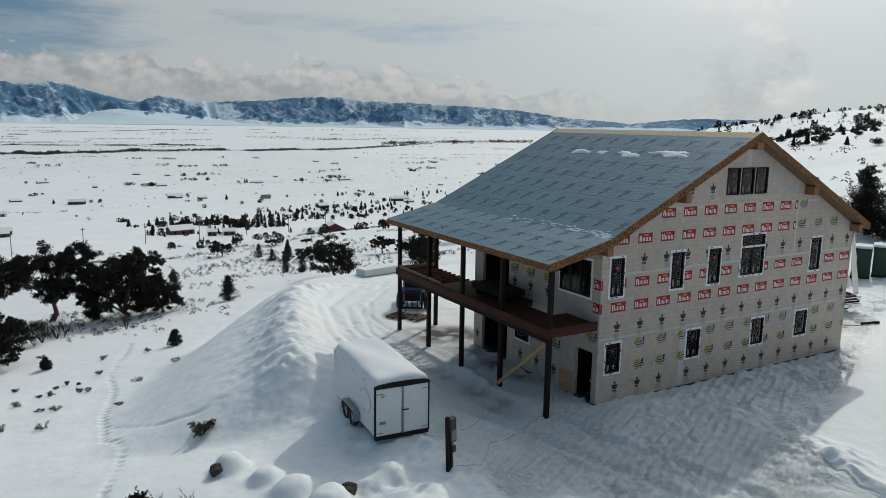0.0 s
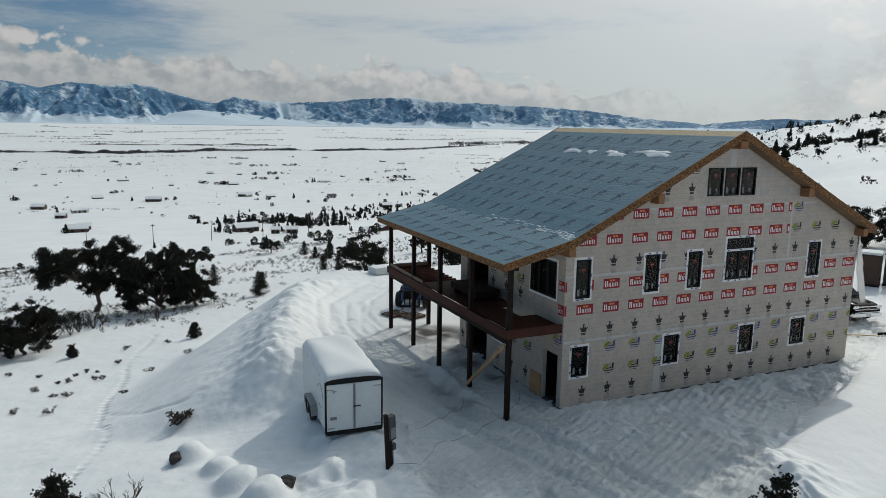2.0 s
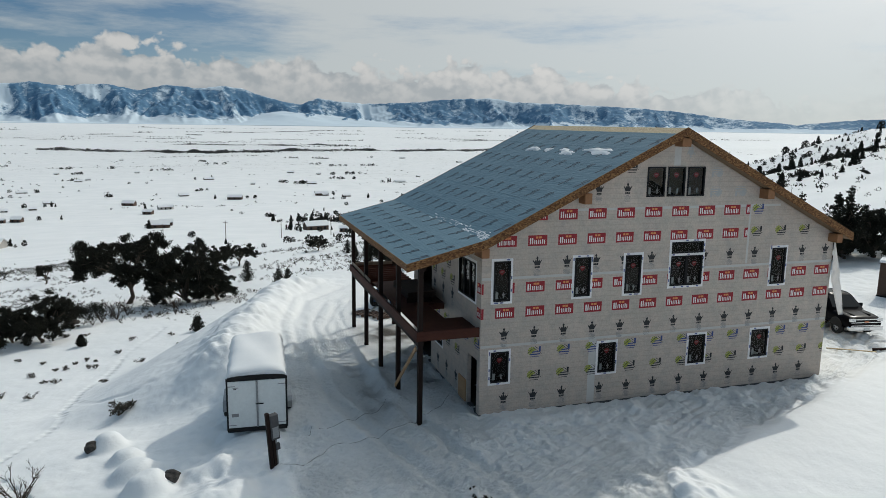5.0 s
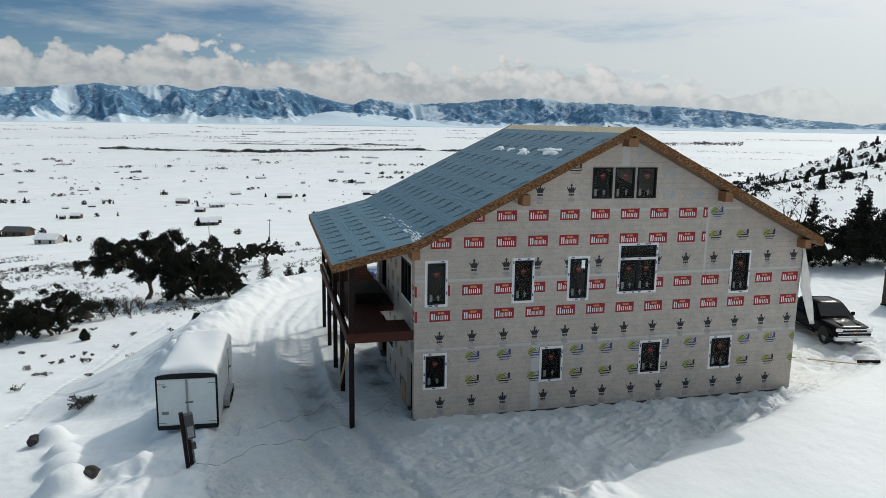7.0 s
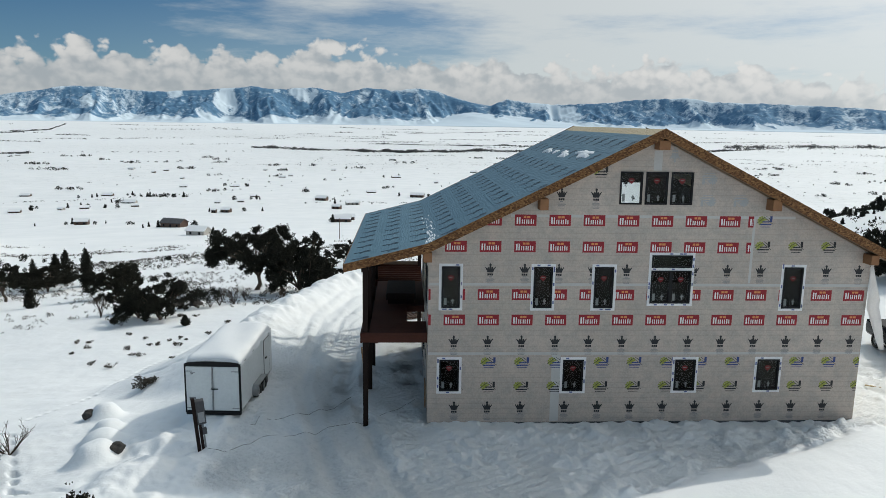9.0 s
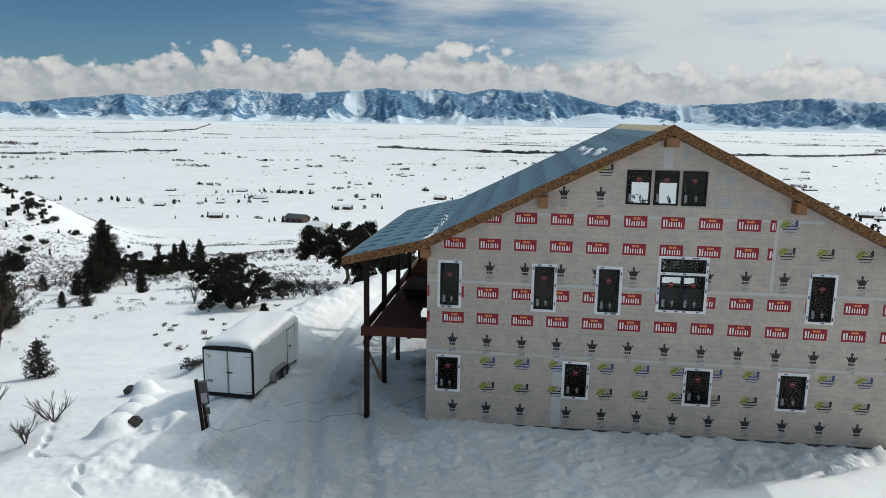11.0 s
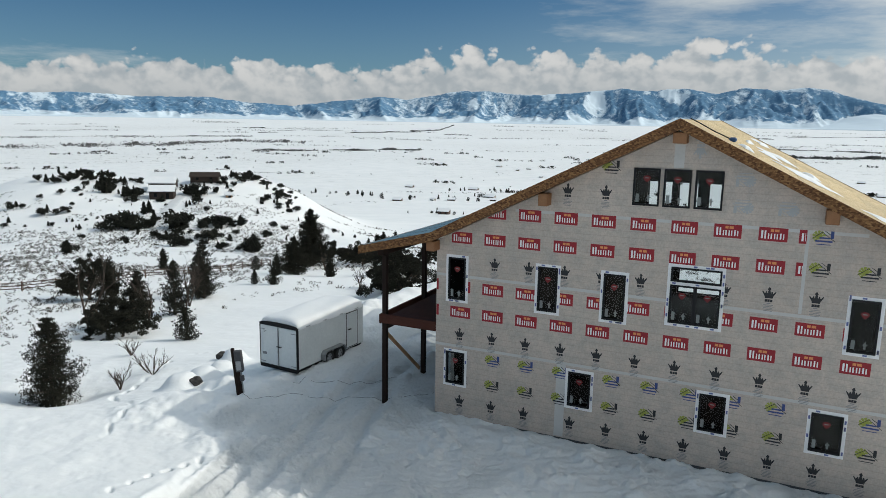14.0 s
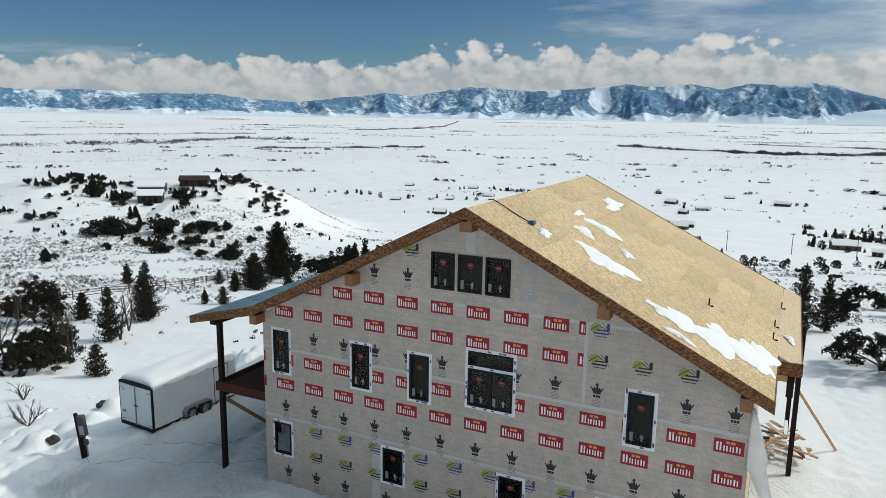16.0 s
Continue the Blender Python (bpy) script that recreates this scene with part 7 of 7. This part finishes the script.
rng = np.random.default_rng(5)
x, y, az, d = polar(rng, 110000, -74, 60, 24, 330)
keep = (yard_mask(x, y) < 0.05) & (near_line(x, y, BERM) > 3.5) & (y > 14)
dens = 1.3 * vnoise(x, y, 34, 121, 3) + 0.9 * vnoise(x, y, 8, 123, 2)
thick = np.interp(az, (-74, -40, -25, -5, 20, 60), (0.20, 0.14, -0.25, -0.34, -0.25, -0.50)) + np.interp(d, (24, 50, 80, 140, 210, 260, 330), (-0.30, -0.22, -0.05, 0.10, -0.10, -0.55, -0.75))
keep &= dens + thick + rng.uniform(-0.3, 0.3, len(x)) > 0.10 + np.where((az < -35) & (d > 80) & (d < 230), -0.22, np.where((az < -15) & (d < 75), 0.0, 0.06))
x, y, d = x[keep], y[keep], d[keep]
n = len(x)
hs = rng.uniform(0.14, 0.46, n) * np.interp(d, (24, 90, 180), (0.9, 1.0, 1.2))
scatter("sagebrush", "dry grey-brown sagebrush tips poking through the snow", SAGE, rng, x, y, hs, hs * rng.uniform(1.2, 2.4, n), 24, 0.24, np.zeros(n, bool))


# far single trees: a few shapes, set out again and again
def far_shape(h, w, cone, seed, name, label, group):
    g = np.random.default_rng(seed)
    root = thing(name, pose(0, 0, 0), label, "tree", group)
    part("trunk", tube(bmesh.new(), [(0, 0, -0.4), (0, 0, h * 0.4), (0.02 * h, 0, h * 0.85)], [0.05 * h, 0.03 * h, 0.01 * h], 5), BARK, root)
    n = 280
    t, a, r = g.random(n) ** 0.8, g.uniform(0, math.tau, n), g.random(n) ** 0.5
    if cone:
        spread = (1 - t) ** 0.75 * g.uniform(0.7, 1.2, n)
        c = np.stack([np.cos(a) * r * w / 2 * spread, np.sin(a) * r * w / 2 * spread, h * (0.05 + 0.93 * t)], 1)
    else:
        lobes = np.stack([g.uniform(-0.28, 0.28, 7) * w, g.uniform(-0.28, 0.28, 7) * w, h * g.uniform(0.25, 0.70, 7)], 1)
        q = g.normal(size=(n, 3))
        q /= np.linalg.norm(q, axis=1)[:, None]
        c = lobes[g.integers(0, 7, n)] + q * (g.random(n) ** 0.5)[:, None] * np.array([0.20 * w, 0.20 * w, 0.24 * h])
        c[:, 2] = np.clip(c[:, 2], 0.05 * h, None)
    v, f = tuft_mesh(c, h * 0.14 * g.uniform(0.6, 1.3, n), g, 0.7)
    mesh_object("crown", v, f, FARGREEN, root)
    return root


def sow(spots, group, label_cone, label_bush, cone_share, seed):
    """spots: x, y, height."""
    g = random.Random(seed)
    kinds = [far_shape(1.0, 0.55 + 0.1 * (k % 3), True, seed + k, "spruce_tree", label_cone, group) for k in range(4)] + [far_shape(1.0, 1.25 + 0.25 * k, False, seed + 10 + k, "juniper_bush", label_bush, group) for k in range(4)]
    for j, (x, y, h) in enumerate(spots):
        k = g.randrange(4) + (0 if g.random() < cone_share else 4)
        m = pose(x, y, ground_z(x, y) - 0.05, 0, 0, g.uniform(0, 360)) @ Matrix.Diagonal((h * g.uniform(0.85, 1.2), h * g.uniform(0.85, 1.2), h, 1))
        copy_thing(kinds[k], m)
    for k in kinds:
        for o in (*k.children_recursive, k):
            bpy.data.objects.remove(o)


g = random.Random(17)
spots = []
BROW = ((-215, 176, 5, 3, 2.4), (-215, 184, 6, 3, 2.6), (-216, 192, 7, 4, 2.8), (-216, 201, 6, 4, 2.6), (-204, 187, 6, 4, 2.8), (-194, 185, 4, 3, 3.2), (-188, 177, 3, 1.5, 3.6), (-197, 178, 5, 3, 2.6), (-196, 194, 5, 3, 2.6), (-176, 176, 3, 1.5, 3.6), (-179, 184, 3, 1.5, 2.8))
CREST = ((-163, 192, 3, 1.6, 3.2), (-158, 192, 2, 1.2, 3.2), (-151, 180, 2, 1.2, 3.0), (-163, 179, 1, 0.5, 2.8), (-164, 205, 4, 3, 2.4), (-163, 212, 4, 3, 2.6), (-170, 225, 6, 5, 3.0), (-158, 228, 6, 5, 2.6), (-148, 222, 5, 4, 2.4), (-140, 214, 5, 5, 2.2), (-134, 206, 3, 3, 2.2), (-120, 200, 3, 4, 2.2), (-192, 149, 2, 1, 3.6), (-177, 148, 3, 1.5, 2.6), (-153, 138, 1, 0.5, 1.8))
FACE = ((-153, 163.5, 2, 0.8, 3.2), (-143, 157.5, 2, 0.8, 3.6), (-131, 155, 5, 1.6, 5.0), (-144, 147, 5, 2, 4.2), (-139, 148, 4, 1.8, 2.8), (-146, 141, 3, 1.5, 2.6), (-127, 162, 3, 2, 2.6), (-124, 165, 5, 2, 3.2), (-122, 170, 3, 1.5, 3.0), (-111, 147, 4, 1.5, 2.8), (-120, 139, 4, 1.5, 3.0), (-107, 131, 2, 0.8, 4.0), (-123, 129, 2, 1, 2.0), (-114, 105, 2, 1, 2.6), (-80, 128, 4, 1.8, 3.4), (-85, 128, 3, 1.5, 2.2), (-106, 164, 2, 1, 2.2))
for cx, cy, m, sp, h in BROW + CREST + FACE:
    spots += [(g.gauss(cx, sp * 1.15), g.gauss(cy, sp * 1.15), h * g.uniform(0.55, 1.25)) for _ in range(m + 1 + m // 3)]
spots += [(g.uniform(-200, -95), g.uniform(125, 205), g.uniform(0.8, 2.3)) for _ in range(80)]
sow(spots, "trees on the knoll", "small dark conifer on the snowy knoll", "dark rounded juniper on the snowy knoll", 0.38, 700)
spots = []
while len(spots) < 900:
    a, d = radians(g.uniform(27, 66)), (g.uniform(125, 470) if g.random() < 0.82 else g.gauss(405, 25))
    x, y = EYE_X + d * math.sin(a), EYE_Y + d * math.cos(a)
    if yard_mask(np.array([x]), np.array([y]))[0] < 0.02 and float(vnoise(np.array([x]), np.array([y]), 55, 131, 2)[0]) + g.uniform(-0.4, 1.2) > 0.1:
        spots.append((x, y, (g.uniform(0.9, 2.3) if g.random() < 0.82 else g.uniform(2.3, 4.2)) * min(1.0, 0.35 + d / 400)))
spots.sort(key=lambda q: math.hypot(q[0] - EYE_X, q[1] - EYE_Y))
sow(spots[:300], "trees on the spur", "small dark conifer on the snowy spur", "low dark juniper on the snowy spur", 0.6, 800)
far_ = np.array(spots[300:])
n = len(far_)
cone = rng.random(n) < 0.6
scatter("spur_woods", "dark conifers and junipers along the crest of the spur", FARGREEN, rng, far_[:, 0], far_[:, 1], far_[:, 2], np.where(cone, far_[:, 2] * 0.6, far_[:, 2] * 1.1), 110, 0.18, cone, "woods")
x, y, az, d = polar(rng, 3000, 25, 76, 80, 500)
ok = yard_mask(x, y) < 0.02
x, y = x[ok], y[ok]
n = len(x)
hs = rng.uniform(0.4, 1.1, n)
scatter("scrub", "low brush dotted over the snowy spur", FARGREEN, rng, x, y, hs, hs * rng.uniform(1.0, 2.2, n), 12, 0.30, np.zeros(n, bool))

# trees between the yard and the valley floor
xs, ys = [], []
for cx, cy, rx, ry, m in ((70, 442, 14, 8, 40), (95, 446, 16, 9, 56), (110, 402, 14, 7, 34), (150, 480, 22, 14, 40), (185, 535, 40, 20, 70), (235, 560, 60, 30, 70), (150, 330, 60, 40, 24), (62, 150, 14, 10, 12), (80, 180, 20, 14, 12), (40, 190, 20, 14, 8), (20, 160, 16, 12, 8), (-25, 150, 14, 8, 10), (-60, 160, 18, 12, 10), (320, 680, 90, 40, 40), (-340, 560, 60, 14, 30), (-230, 690, 30, 6, 26)):
    xs.append(rng.normal(cx, rx, m))
    ys.append(rng.normal(cy, ry, m))
for hx, hy in ((60, 371), (60, 371), (75, 349), (212, 585), (303, 622), (196, 702), (-107, 388), (-78, 331), (-19, 418), (-119, 550), (-25, 621), (30, 729), (119, 757), (-177, 436), (-60, 669), (-234, 571), (-217, 619), (-128, 660), (-271, 708), (-179, 836), (245, 917), (363, 916), (127, 899), (5, 983)):
    xs.append(hx + rng.normal(0, 13, 5))
    ys.append(hy + rng.normal(4, 5, 5))
x, y = np.concatenate(xs), np.concatenate(ys)
n = len(x)
cone = (rng.random(n) < 0.42) & (y > 230)
hs = rng.uniform(1.6, 5.5, n) * np.where(cone, 1.0, 0.68) * np.where(y < 230, 0.6, 1.0)
scatter("woods", "groups of dark conifers round the valley houses", FARGREEN, rng, x, y, hs, np.where(cone, hs * 0.55, hs * rng.uniform(0.9, 1.5, n)), 90, 0.20, cone, "woods")

# leafless river woods and shelter belts on the valley floor
belt = foliage("leafless_river_woods", (0.055, 0.055, 0.057), (0.16, 0.155, 0.15))
xs, ys, hs = [], [], []
for line, m, wide, tall in ((((-60, 1640), (-52, 1720), (-46, 1760), (-41, 1950), (-36, 1900)), 1500, 50, 6), (((-60, 2050), (-50, 2150), (-40, 2250)), 700, 30, 5), (((-12, 1850), (-4, 1700), (0, 1680), (6, 1760), (14, 1850), (22, 1960), (28, 2350)), 2600, 20, 8), (((-3, 2080), (4, 2080), (10, 2120)), 500, 12, 6),
                           (((24, 2300), (29, 2500), (36, 2700)), 1300, 90, 7), (((-40, 1500), (-33, 1560), (-27, 1620)), 600, 10, 6), (((-27, 1620), (-12, 1640)), 60, 8, 4), (((18, 2500), (30, 2900)), 160, 12, 7), (((-33, 2600), (-28, 2750), (-25.5, 3050), (-24.5, 3700)), 800, 10, 6), (((-42, 3000), (-30, 2750), (-26, 3000)), 420, 12, 5), (((0, 3000), (5, 3250), (9, 3500)), 420, 12, 5), (((-58, 820), (-44, 900), (-38, 1010)), 150, 8, 2), (((-60, 1180), (-40, 1240)), 170, 8, 2), (((-30, 700), (-16, 760)), 70, 6, 2), (((-8, 640), (6, 690)), 60, 5, 2), (((-14, 1240), (8, 1300)), 150, 8, 2), (((10, 900), (26, 1020)), 110, 8, 2), (((-40, 560), (-30, 600)), 50, 4, 2)):
    pts = np.array(line, float)
    t = rng.uniform(0, len(pts) - 1, m)
    a = np.interp(t, np.arange(len(pts)), pts[:, 0])
    dd = np.interp(t, np.arange(len(pts)), pts[:, 1]) + rng.normal(0, wide * 0.8, m) + 14 * np.sin(t * 9)
    xs.append(EYE_X + dd * np.sin(np.radians(a)))
    ys.append(EYE_Y + dd * np.cos(np.radians(a)))
    hs.append(rng.uniform(0.25, 1.0, m) * tall * 0.68 * np.clip(0.85 + 0.8 * vnoise(t * 10, t * 0, 1.6, 163, 2), 0.2, 1.2))
x, y, hs = np.concatenate(xs), np.concatenate(ys), np.concatenate(hs)
n = len(x)
scatter("river_woods", "leafless grey-brown trees along the valley river", belt, rng, x, y, hs, hs * rng.uniform(1.2, 2.6, n), 14, 0.42, np.zeros(n, bool), "woods")
# faint field edges and ditches far out on the valley floor
xs, ys, hs = [], [], []
for _ in range(90):
    a, dd = rng.uniform(-62, 40), rng.uniform(1450, 3700)
    m, long_ = int(rng.integers(12, 60)), rng.uniform(50, 330)
    u_ = rng.uniform(-0.5, 0.5, m)
    a_ = np.radians(a) + u_ * long_ / dd
    d_ = dd + u_ * rng.uniform(-60, 60) + rng.normal(0, 5, m)
    xs.append(EYE_X + d_ * np.sin(a_))
    ys.append(EYE_Y + d_ * np.cos(a_))
    hs.append(rng.uniform(0.8, 3.0, m) * min(1.5, dd / 2000))
x, y, hs = np.concatenate(xs), np.concatenate(ys), np.concatenate(hs)
n = len(x)
scatter("field_edges", "faint leafless brush along far field edges", belt, rng, x, y, hs, hs * rng.uniform(1.4, 3.0, n), 10, 0.42, np.zeros(n, bool), "brush")
# hedges and shelter belts round the scattered plots, drawn out along the valley
xs, ys, hs = [], [], []
for _ in range(120):
    a, dd = rng.uniform(-66, 48), math.sqrt(rng.uniform(420 ** 2, 1560 ** 2))
    m = int(rng.integers(3, 11))
    long_ = rng.uniform(5, 26) * dd / 900
    a_ = np.radians(a) + rng.normal(0, long_ * 0.5, m) / dd
    d_ = dd + rng.normal(0, 4, m)
    xs.append(EYE_X + d_ * np.sin(a_))
    ys.append(EYE_Y + d_ * np.cos(a_))
    hs.append(rng.uniform(1.0, 3.2, m) * min(1.3, 0.5 + dd / 1200))
x, y, az, d = polar(rng, 800, -66, 50, 360, 1400)
cl = vnoise(x, y, 160, 151, 3) + rng.uniform(-0.4, 0.4, len(x)) > 0.20
xs.append(x[cl])
ys.append(y[cl])
hs.append(rng.uniform(0.5, 1.8, int(cl.sum())))
x, y, hs = np.concatenate(xs), np.concatenate(ys), np.concatenate(hs)
n = len(x)
scatter("scrub_trees", "small far trees and scrub dotted over the valley", FARGREEN, rng, x, y, hs, hs * rng.uniform(1.2, 2.6, n), 26, 0.34, np.zeros(n, bool), "woods")


# ---- boulders under snow ----
def boulder(x, y, r, seed):
    rng = random.Random(seed)
    noise.seed_set(seed)
    b_ = thing("boulder", pose(x, y, ground_z(x, y) + 0.05 * r, 0, 0, rng.uniform(0, 360)), "dark rough boulder showing from under a mound of snow", "boulder", "snow-covered boulders")
    bm = bmesh.new()
    bmesh.ops.create_icosphere(bm, subdivisions=3, radius=r)
    for v0 in bm.verts:
        v0.co *= 1 + 0.35 * noise.noise(v0.co * (1.4 / r)) + 0.14 * noise.noise(v0.co * (4 / r))
        v0.co.z *= 0.8
    part("rock", bm, STONE, b_)
    return b_


for k, (x, y, r) in enumerate(((4.82, 24.70, 0.27), (7.88, 19.8, 0.27), (-3.4, 68.0, 0.7), (-7.5, 66.5, 0.9), (-5.5, 68.5, 0.7))):
    boulder(x, y, r, 40 + k)


# ---- rail fence below the knoll ----
line = ((-50.0, 34.0), (-47.0, 45.0), (-43.6, 55.0), (-41.8, 66.0), (-41.7, 75.0), (-45.8, 91.0), (-52.0, 106.0))
posts = []
for (ax, ay), (bx, by) in zip(line, line[1:]):
    n = int(math.hypot(bx - ax, by - ay) / 3.0)
    posts += [(ax + (bx - ax) * i / n, ay + (by - ay) * i / n) for i in range(n)]
fence = thing("rail_fence", pose(posts[0][0], posts[0][1], ground_z(*posts[0])), "weathered three-rail timber fence crossing the snowy slope", "fence")
inv = Vector(fence.matrix_world.translation)
for (ax, ay), (bx, by) in zip(posts, posts[1:]):
    a, c = Vector((ax, ay, ground_z(ax, ay))) - inv, Vector((bx, by, ground_z(bx, by))) - inv
    part("post", tube(bmesh.new(), [a + Vector((0, 0, -0.2)), a + Vector((0, 0, 1.15))], 0.08, 6), SHED, fence)
    for z in (0.35, 0.68, 1.0):
        part("rail", tube(bmesh.new(), [a + Vector((0, 0, z)), c + Vector((0, 0, z))], 0.05, 5), SHED, fence)


# ---- houses and sheds of the valley ----
def far_house(x, y, w, dp, hgt, rz, wall_mat, roof_mat, label, name="farm_house", door=True):
    z = ground_z(x, y)
    hs_ = thing(name, pose(x, y, z - 0.3, 0, 0, rz), label, "house", "buildings in the valley")
    part("wall", boxes((-w / 2, -dp / 2, 0, w / 2, dp / 2, hgt)), wall_mat, hs_)
    g = dp * 0.26
    bm = bmesh.new()
    prism(bm, ((-dp / 2, hgt), (dp / 2, hgt), (0, hgt + g - 0.1)), -w / 2 + 0.02, w / 2 - 0.02, "x")
    part("gable", bm, wall_mat, hs_)
    for sgn in (-1, 1):
        bm = bmesh.new()
        prism(bm, ((0, hgt + g), (sgn * (dp / 2 + 0.5), hgt - 0.25), (sgn * (dp / 2 + 0.5), hgt + 0.05), (0, hgt + g + 0.3)), -w / 2 - 0.5, w / 2 + 0.5, "x")
        part("roof", bm, roof_mat, hs_)
    m = max(2, int(w / 3.5))
    for i in range(m):
        xx = -w / 2 + w * (i + 0.5) / m
        part("window" if i != m // 2 or not door else "door", boxes((xx - 0.5, -dp / 2 - 0.06, 0.9 if i != m // 2 else 0.1, xx + 0.5, -dp / 2 - 0.005, min(2.2, hgt - 0.3))), DARKGLASS, hs_)
    return hs_


REDSIDE = two_scale("red_brown_siding", (0.055, 0.015, 0.012), (0.095, 0.028, 0.022), 0.7, 6, 0.8, 0.2, 0.02)
rnd = random.Random(77)
NEAR = ((60, 371, 17, SHED), (71, 350, 6, SHED), (79, 349, 8, SHED), (212, 585, 13, REDSIDE), (303, 622, 24, SHED), (196, 702, 10, PALE), (-107, 388, 18, SHED), (-78, 331, 13, PALE),
        (-19, 418, 14, SHED), (-119, 550, 10, SHED), (-127, 546, 5, SHED), (-17, 440, 10, SHED), (-25, 621, 9, PALE), (30, 729, 20, SHED), (119, 757, 20, SHED), (-38, 582, 10, SHED), (-30, 619, 10, PALE), (-177, 436, 11, SHED), (-60, 669, 15, SHED))
for x, y, w, mt in NEAR:
    far_house(x, y, w * 0.68, min(w * 0.5, 7), 2.7 if w < 15 else 3.0, rnd.uniform(-20, 20), mt, SNOWCAP if rnd.random() < 0.85 else DARKROOF, "low valley house with snow on its roof")
FAR = ((-247, 561, 8), (-234, 571, 12), (-217, 619, 20), (-202, 590, 10), (-128, 698, 14), (-128, 639, 10), (-145, 626, 9), (-271, 708, 18), (-349, 709, 16), (-272, 542, 14), (-334, 1024, 8), (-268, 934, 8), (-474, 1057, 14), (-140, 997, 11), (-192, 1089, 9), (-179, 836, 18), (-92, 1105, 12), (245, 917, 24), (363, 916, 28), (121, 1089, 17), (158, 1056, 9), (293, 1000, 9), (127, 899, 20), (5, 983, 22), (-19, 777, 17), (464, 1315, 19), (472, 1237, 24), (393, 1478, 22), (320, 757, 12))
for x, y, w in FAR:
    far_house(x, y, w * 0.55, min(w * 0.4, 6), 1.7, rnd.uniform(-25, 25), rnd.choice((SHED, SHED, PALE)), SNOWCAP, "small far farm building on the valley floor", "farm_building")
for _ in range(26):
    a, dd = radians(rnd.uniform(-60, 40)), rnd.uniform(620, 1600)
    w = rnd.uniform(4, 9)
    far_house(EYE_X + dd * math.sin(a), EYE_Y + dd * math.cos(a), w, w * 0.6, 1.8, rnd.uniform(-25, 25), rnd.choice((SHED, SHED, PALE)), SNOWCAP, "small far farm building on the valley floor", "farm_building")
# red cabin with a lower wing, on the slope below the yard
far_house(98.0, 259.0, 9.0, 8.4, 5.2, 76, REDSIDE, SNOWCAP, "dark red gabled cabin with a snowy roof", "cabin")
far_house(90.4, 262.0, 6.0, 6.0, 3.6, -14, SHED, SNOWCAP, "low brown wing with snow on its roof", "cabin", door=False)
# cabins on the knoll
DARKLOG = two_scale("dark_log_siding", (0.018, 0.012, 0.010), (0.045, 0.030, 0.023), 0.7, 8, 0.8, 0.3, 0.02, (1, 1, 3))
for x, y, w, dp, hgt, rz, roof_mat in ((-168.5, 184.5, 8.0, 6.0, 3.0, 38, SNOWCAP), (-177, 193, 9.0, 6.5, 3.2, 35, SNOWCAP), (-170, 207, 10.0, 5.0, 2.2, 35, DARKLOG)):
    far_house(x, y, w, dp, hgt, rz, DARKLOG, roof_mat, "dark brown cabin on the snowy knoll", "cabin")
far_house(-150.5, 198, 2.0, 1.8, 1.3, 30, LUMBER, SNOWCAP, "small red-brown shed on the knoll", "shed")
# packed lane winding up the knoll to the cabins
lane = np.array([(-166, 191), (-156, 176), (-149, 166), (-142, 158), (-128, 150), (-113, 143), (-95, 131), (-78, 122), (-67, 117), (-52, 108)], float)
t_ = np.linspace(0, len(lane) - 1, 160)
lx, ly = np.interp(t_, np.arange(len(lane)), lane[:, 0]), np.interp(t_, np.arange(len(lane)), lane[:, 1])
for _ in range(5):
    lx[1:-1], ly[1:-1] = (lx[:-2] + 2 * lx[1:-1] + lx[2:]) / 4, (ly[:-2] + 2 * ly[1:-1] + ly[2:]) / 4
gx_, gy_ = np.gradient(lx), np.gradient(ly)
ln_ = np.hypot(gx_, gy_)
vs_ = []
for off, lift in ((-1.9, -0.10), (-1.5, 0.16), (-0.5, 0.08), (0.5, 0.08), (1.5, 0.16), (1.9, -0.10)):
    px_, py_ = lx - gy_ / ln_ * off, ly + gx_ / ln_ * off
    vs_.append(np.stack([px_, py_, ground(lx, ly) * 0.5 + ground(px_, py_) * 0.5 + lift], -1))
vs_ = np.stack(vs_, 1)
q_ = np.arange(159)[:, None] * 6 + np.arange(5)[None]
lane_ob = mesh_object("lane", vs_.reshape(-1, 3), np.stack([q_, q_ + 6, q_ + 7, q_ + 1], -1).reshape(-1, 4), LANESNOW, smooth=True)
tagged(lane_ob, "packed snowy lane winding up to the cabins", "road", kind="structure")
# pole line along the valley road
for k in range(9):
    x, y = -10 + 24 * k, 300 + 11 * k
    z = ground_z(x, y)
    p = thing("utility_pole", pose(x, y, z), "thin wooden utility pole beside the valley road", "pole", "utility poles")
    part("mast", tube(bmesh.new(), [(0, 0, -0.3), (0, 0, 9.0)], [0.16, 0.11], 6), SHED, p)
    part("crossarm", boxes((-0.9, -0.06, 8.2, 0.9, 0.06, 8.35)), SHED, p)
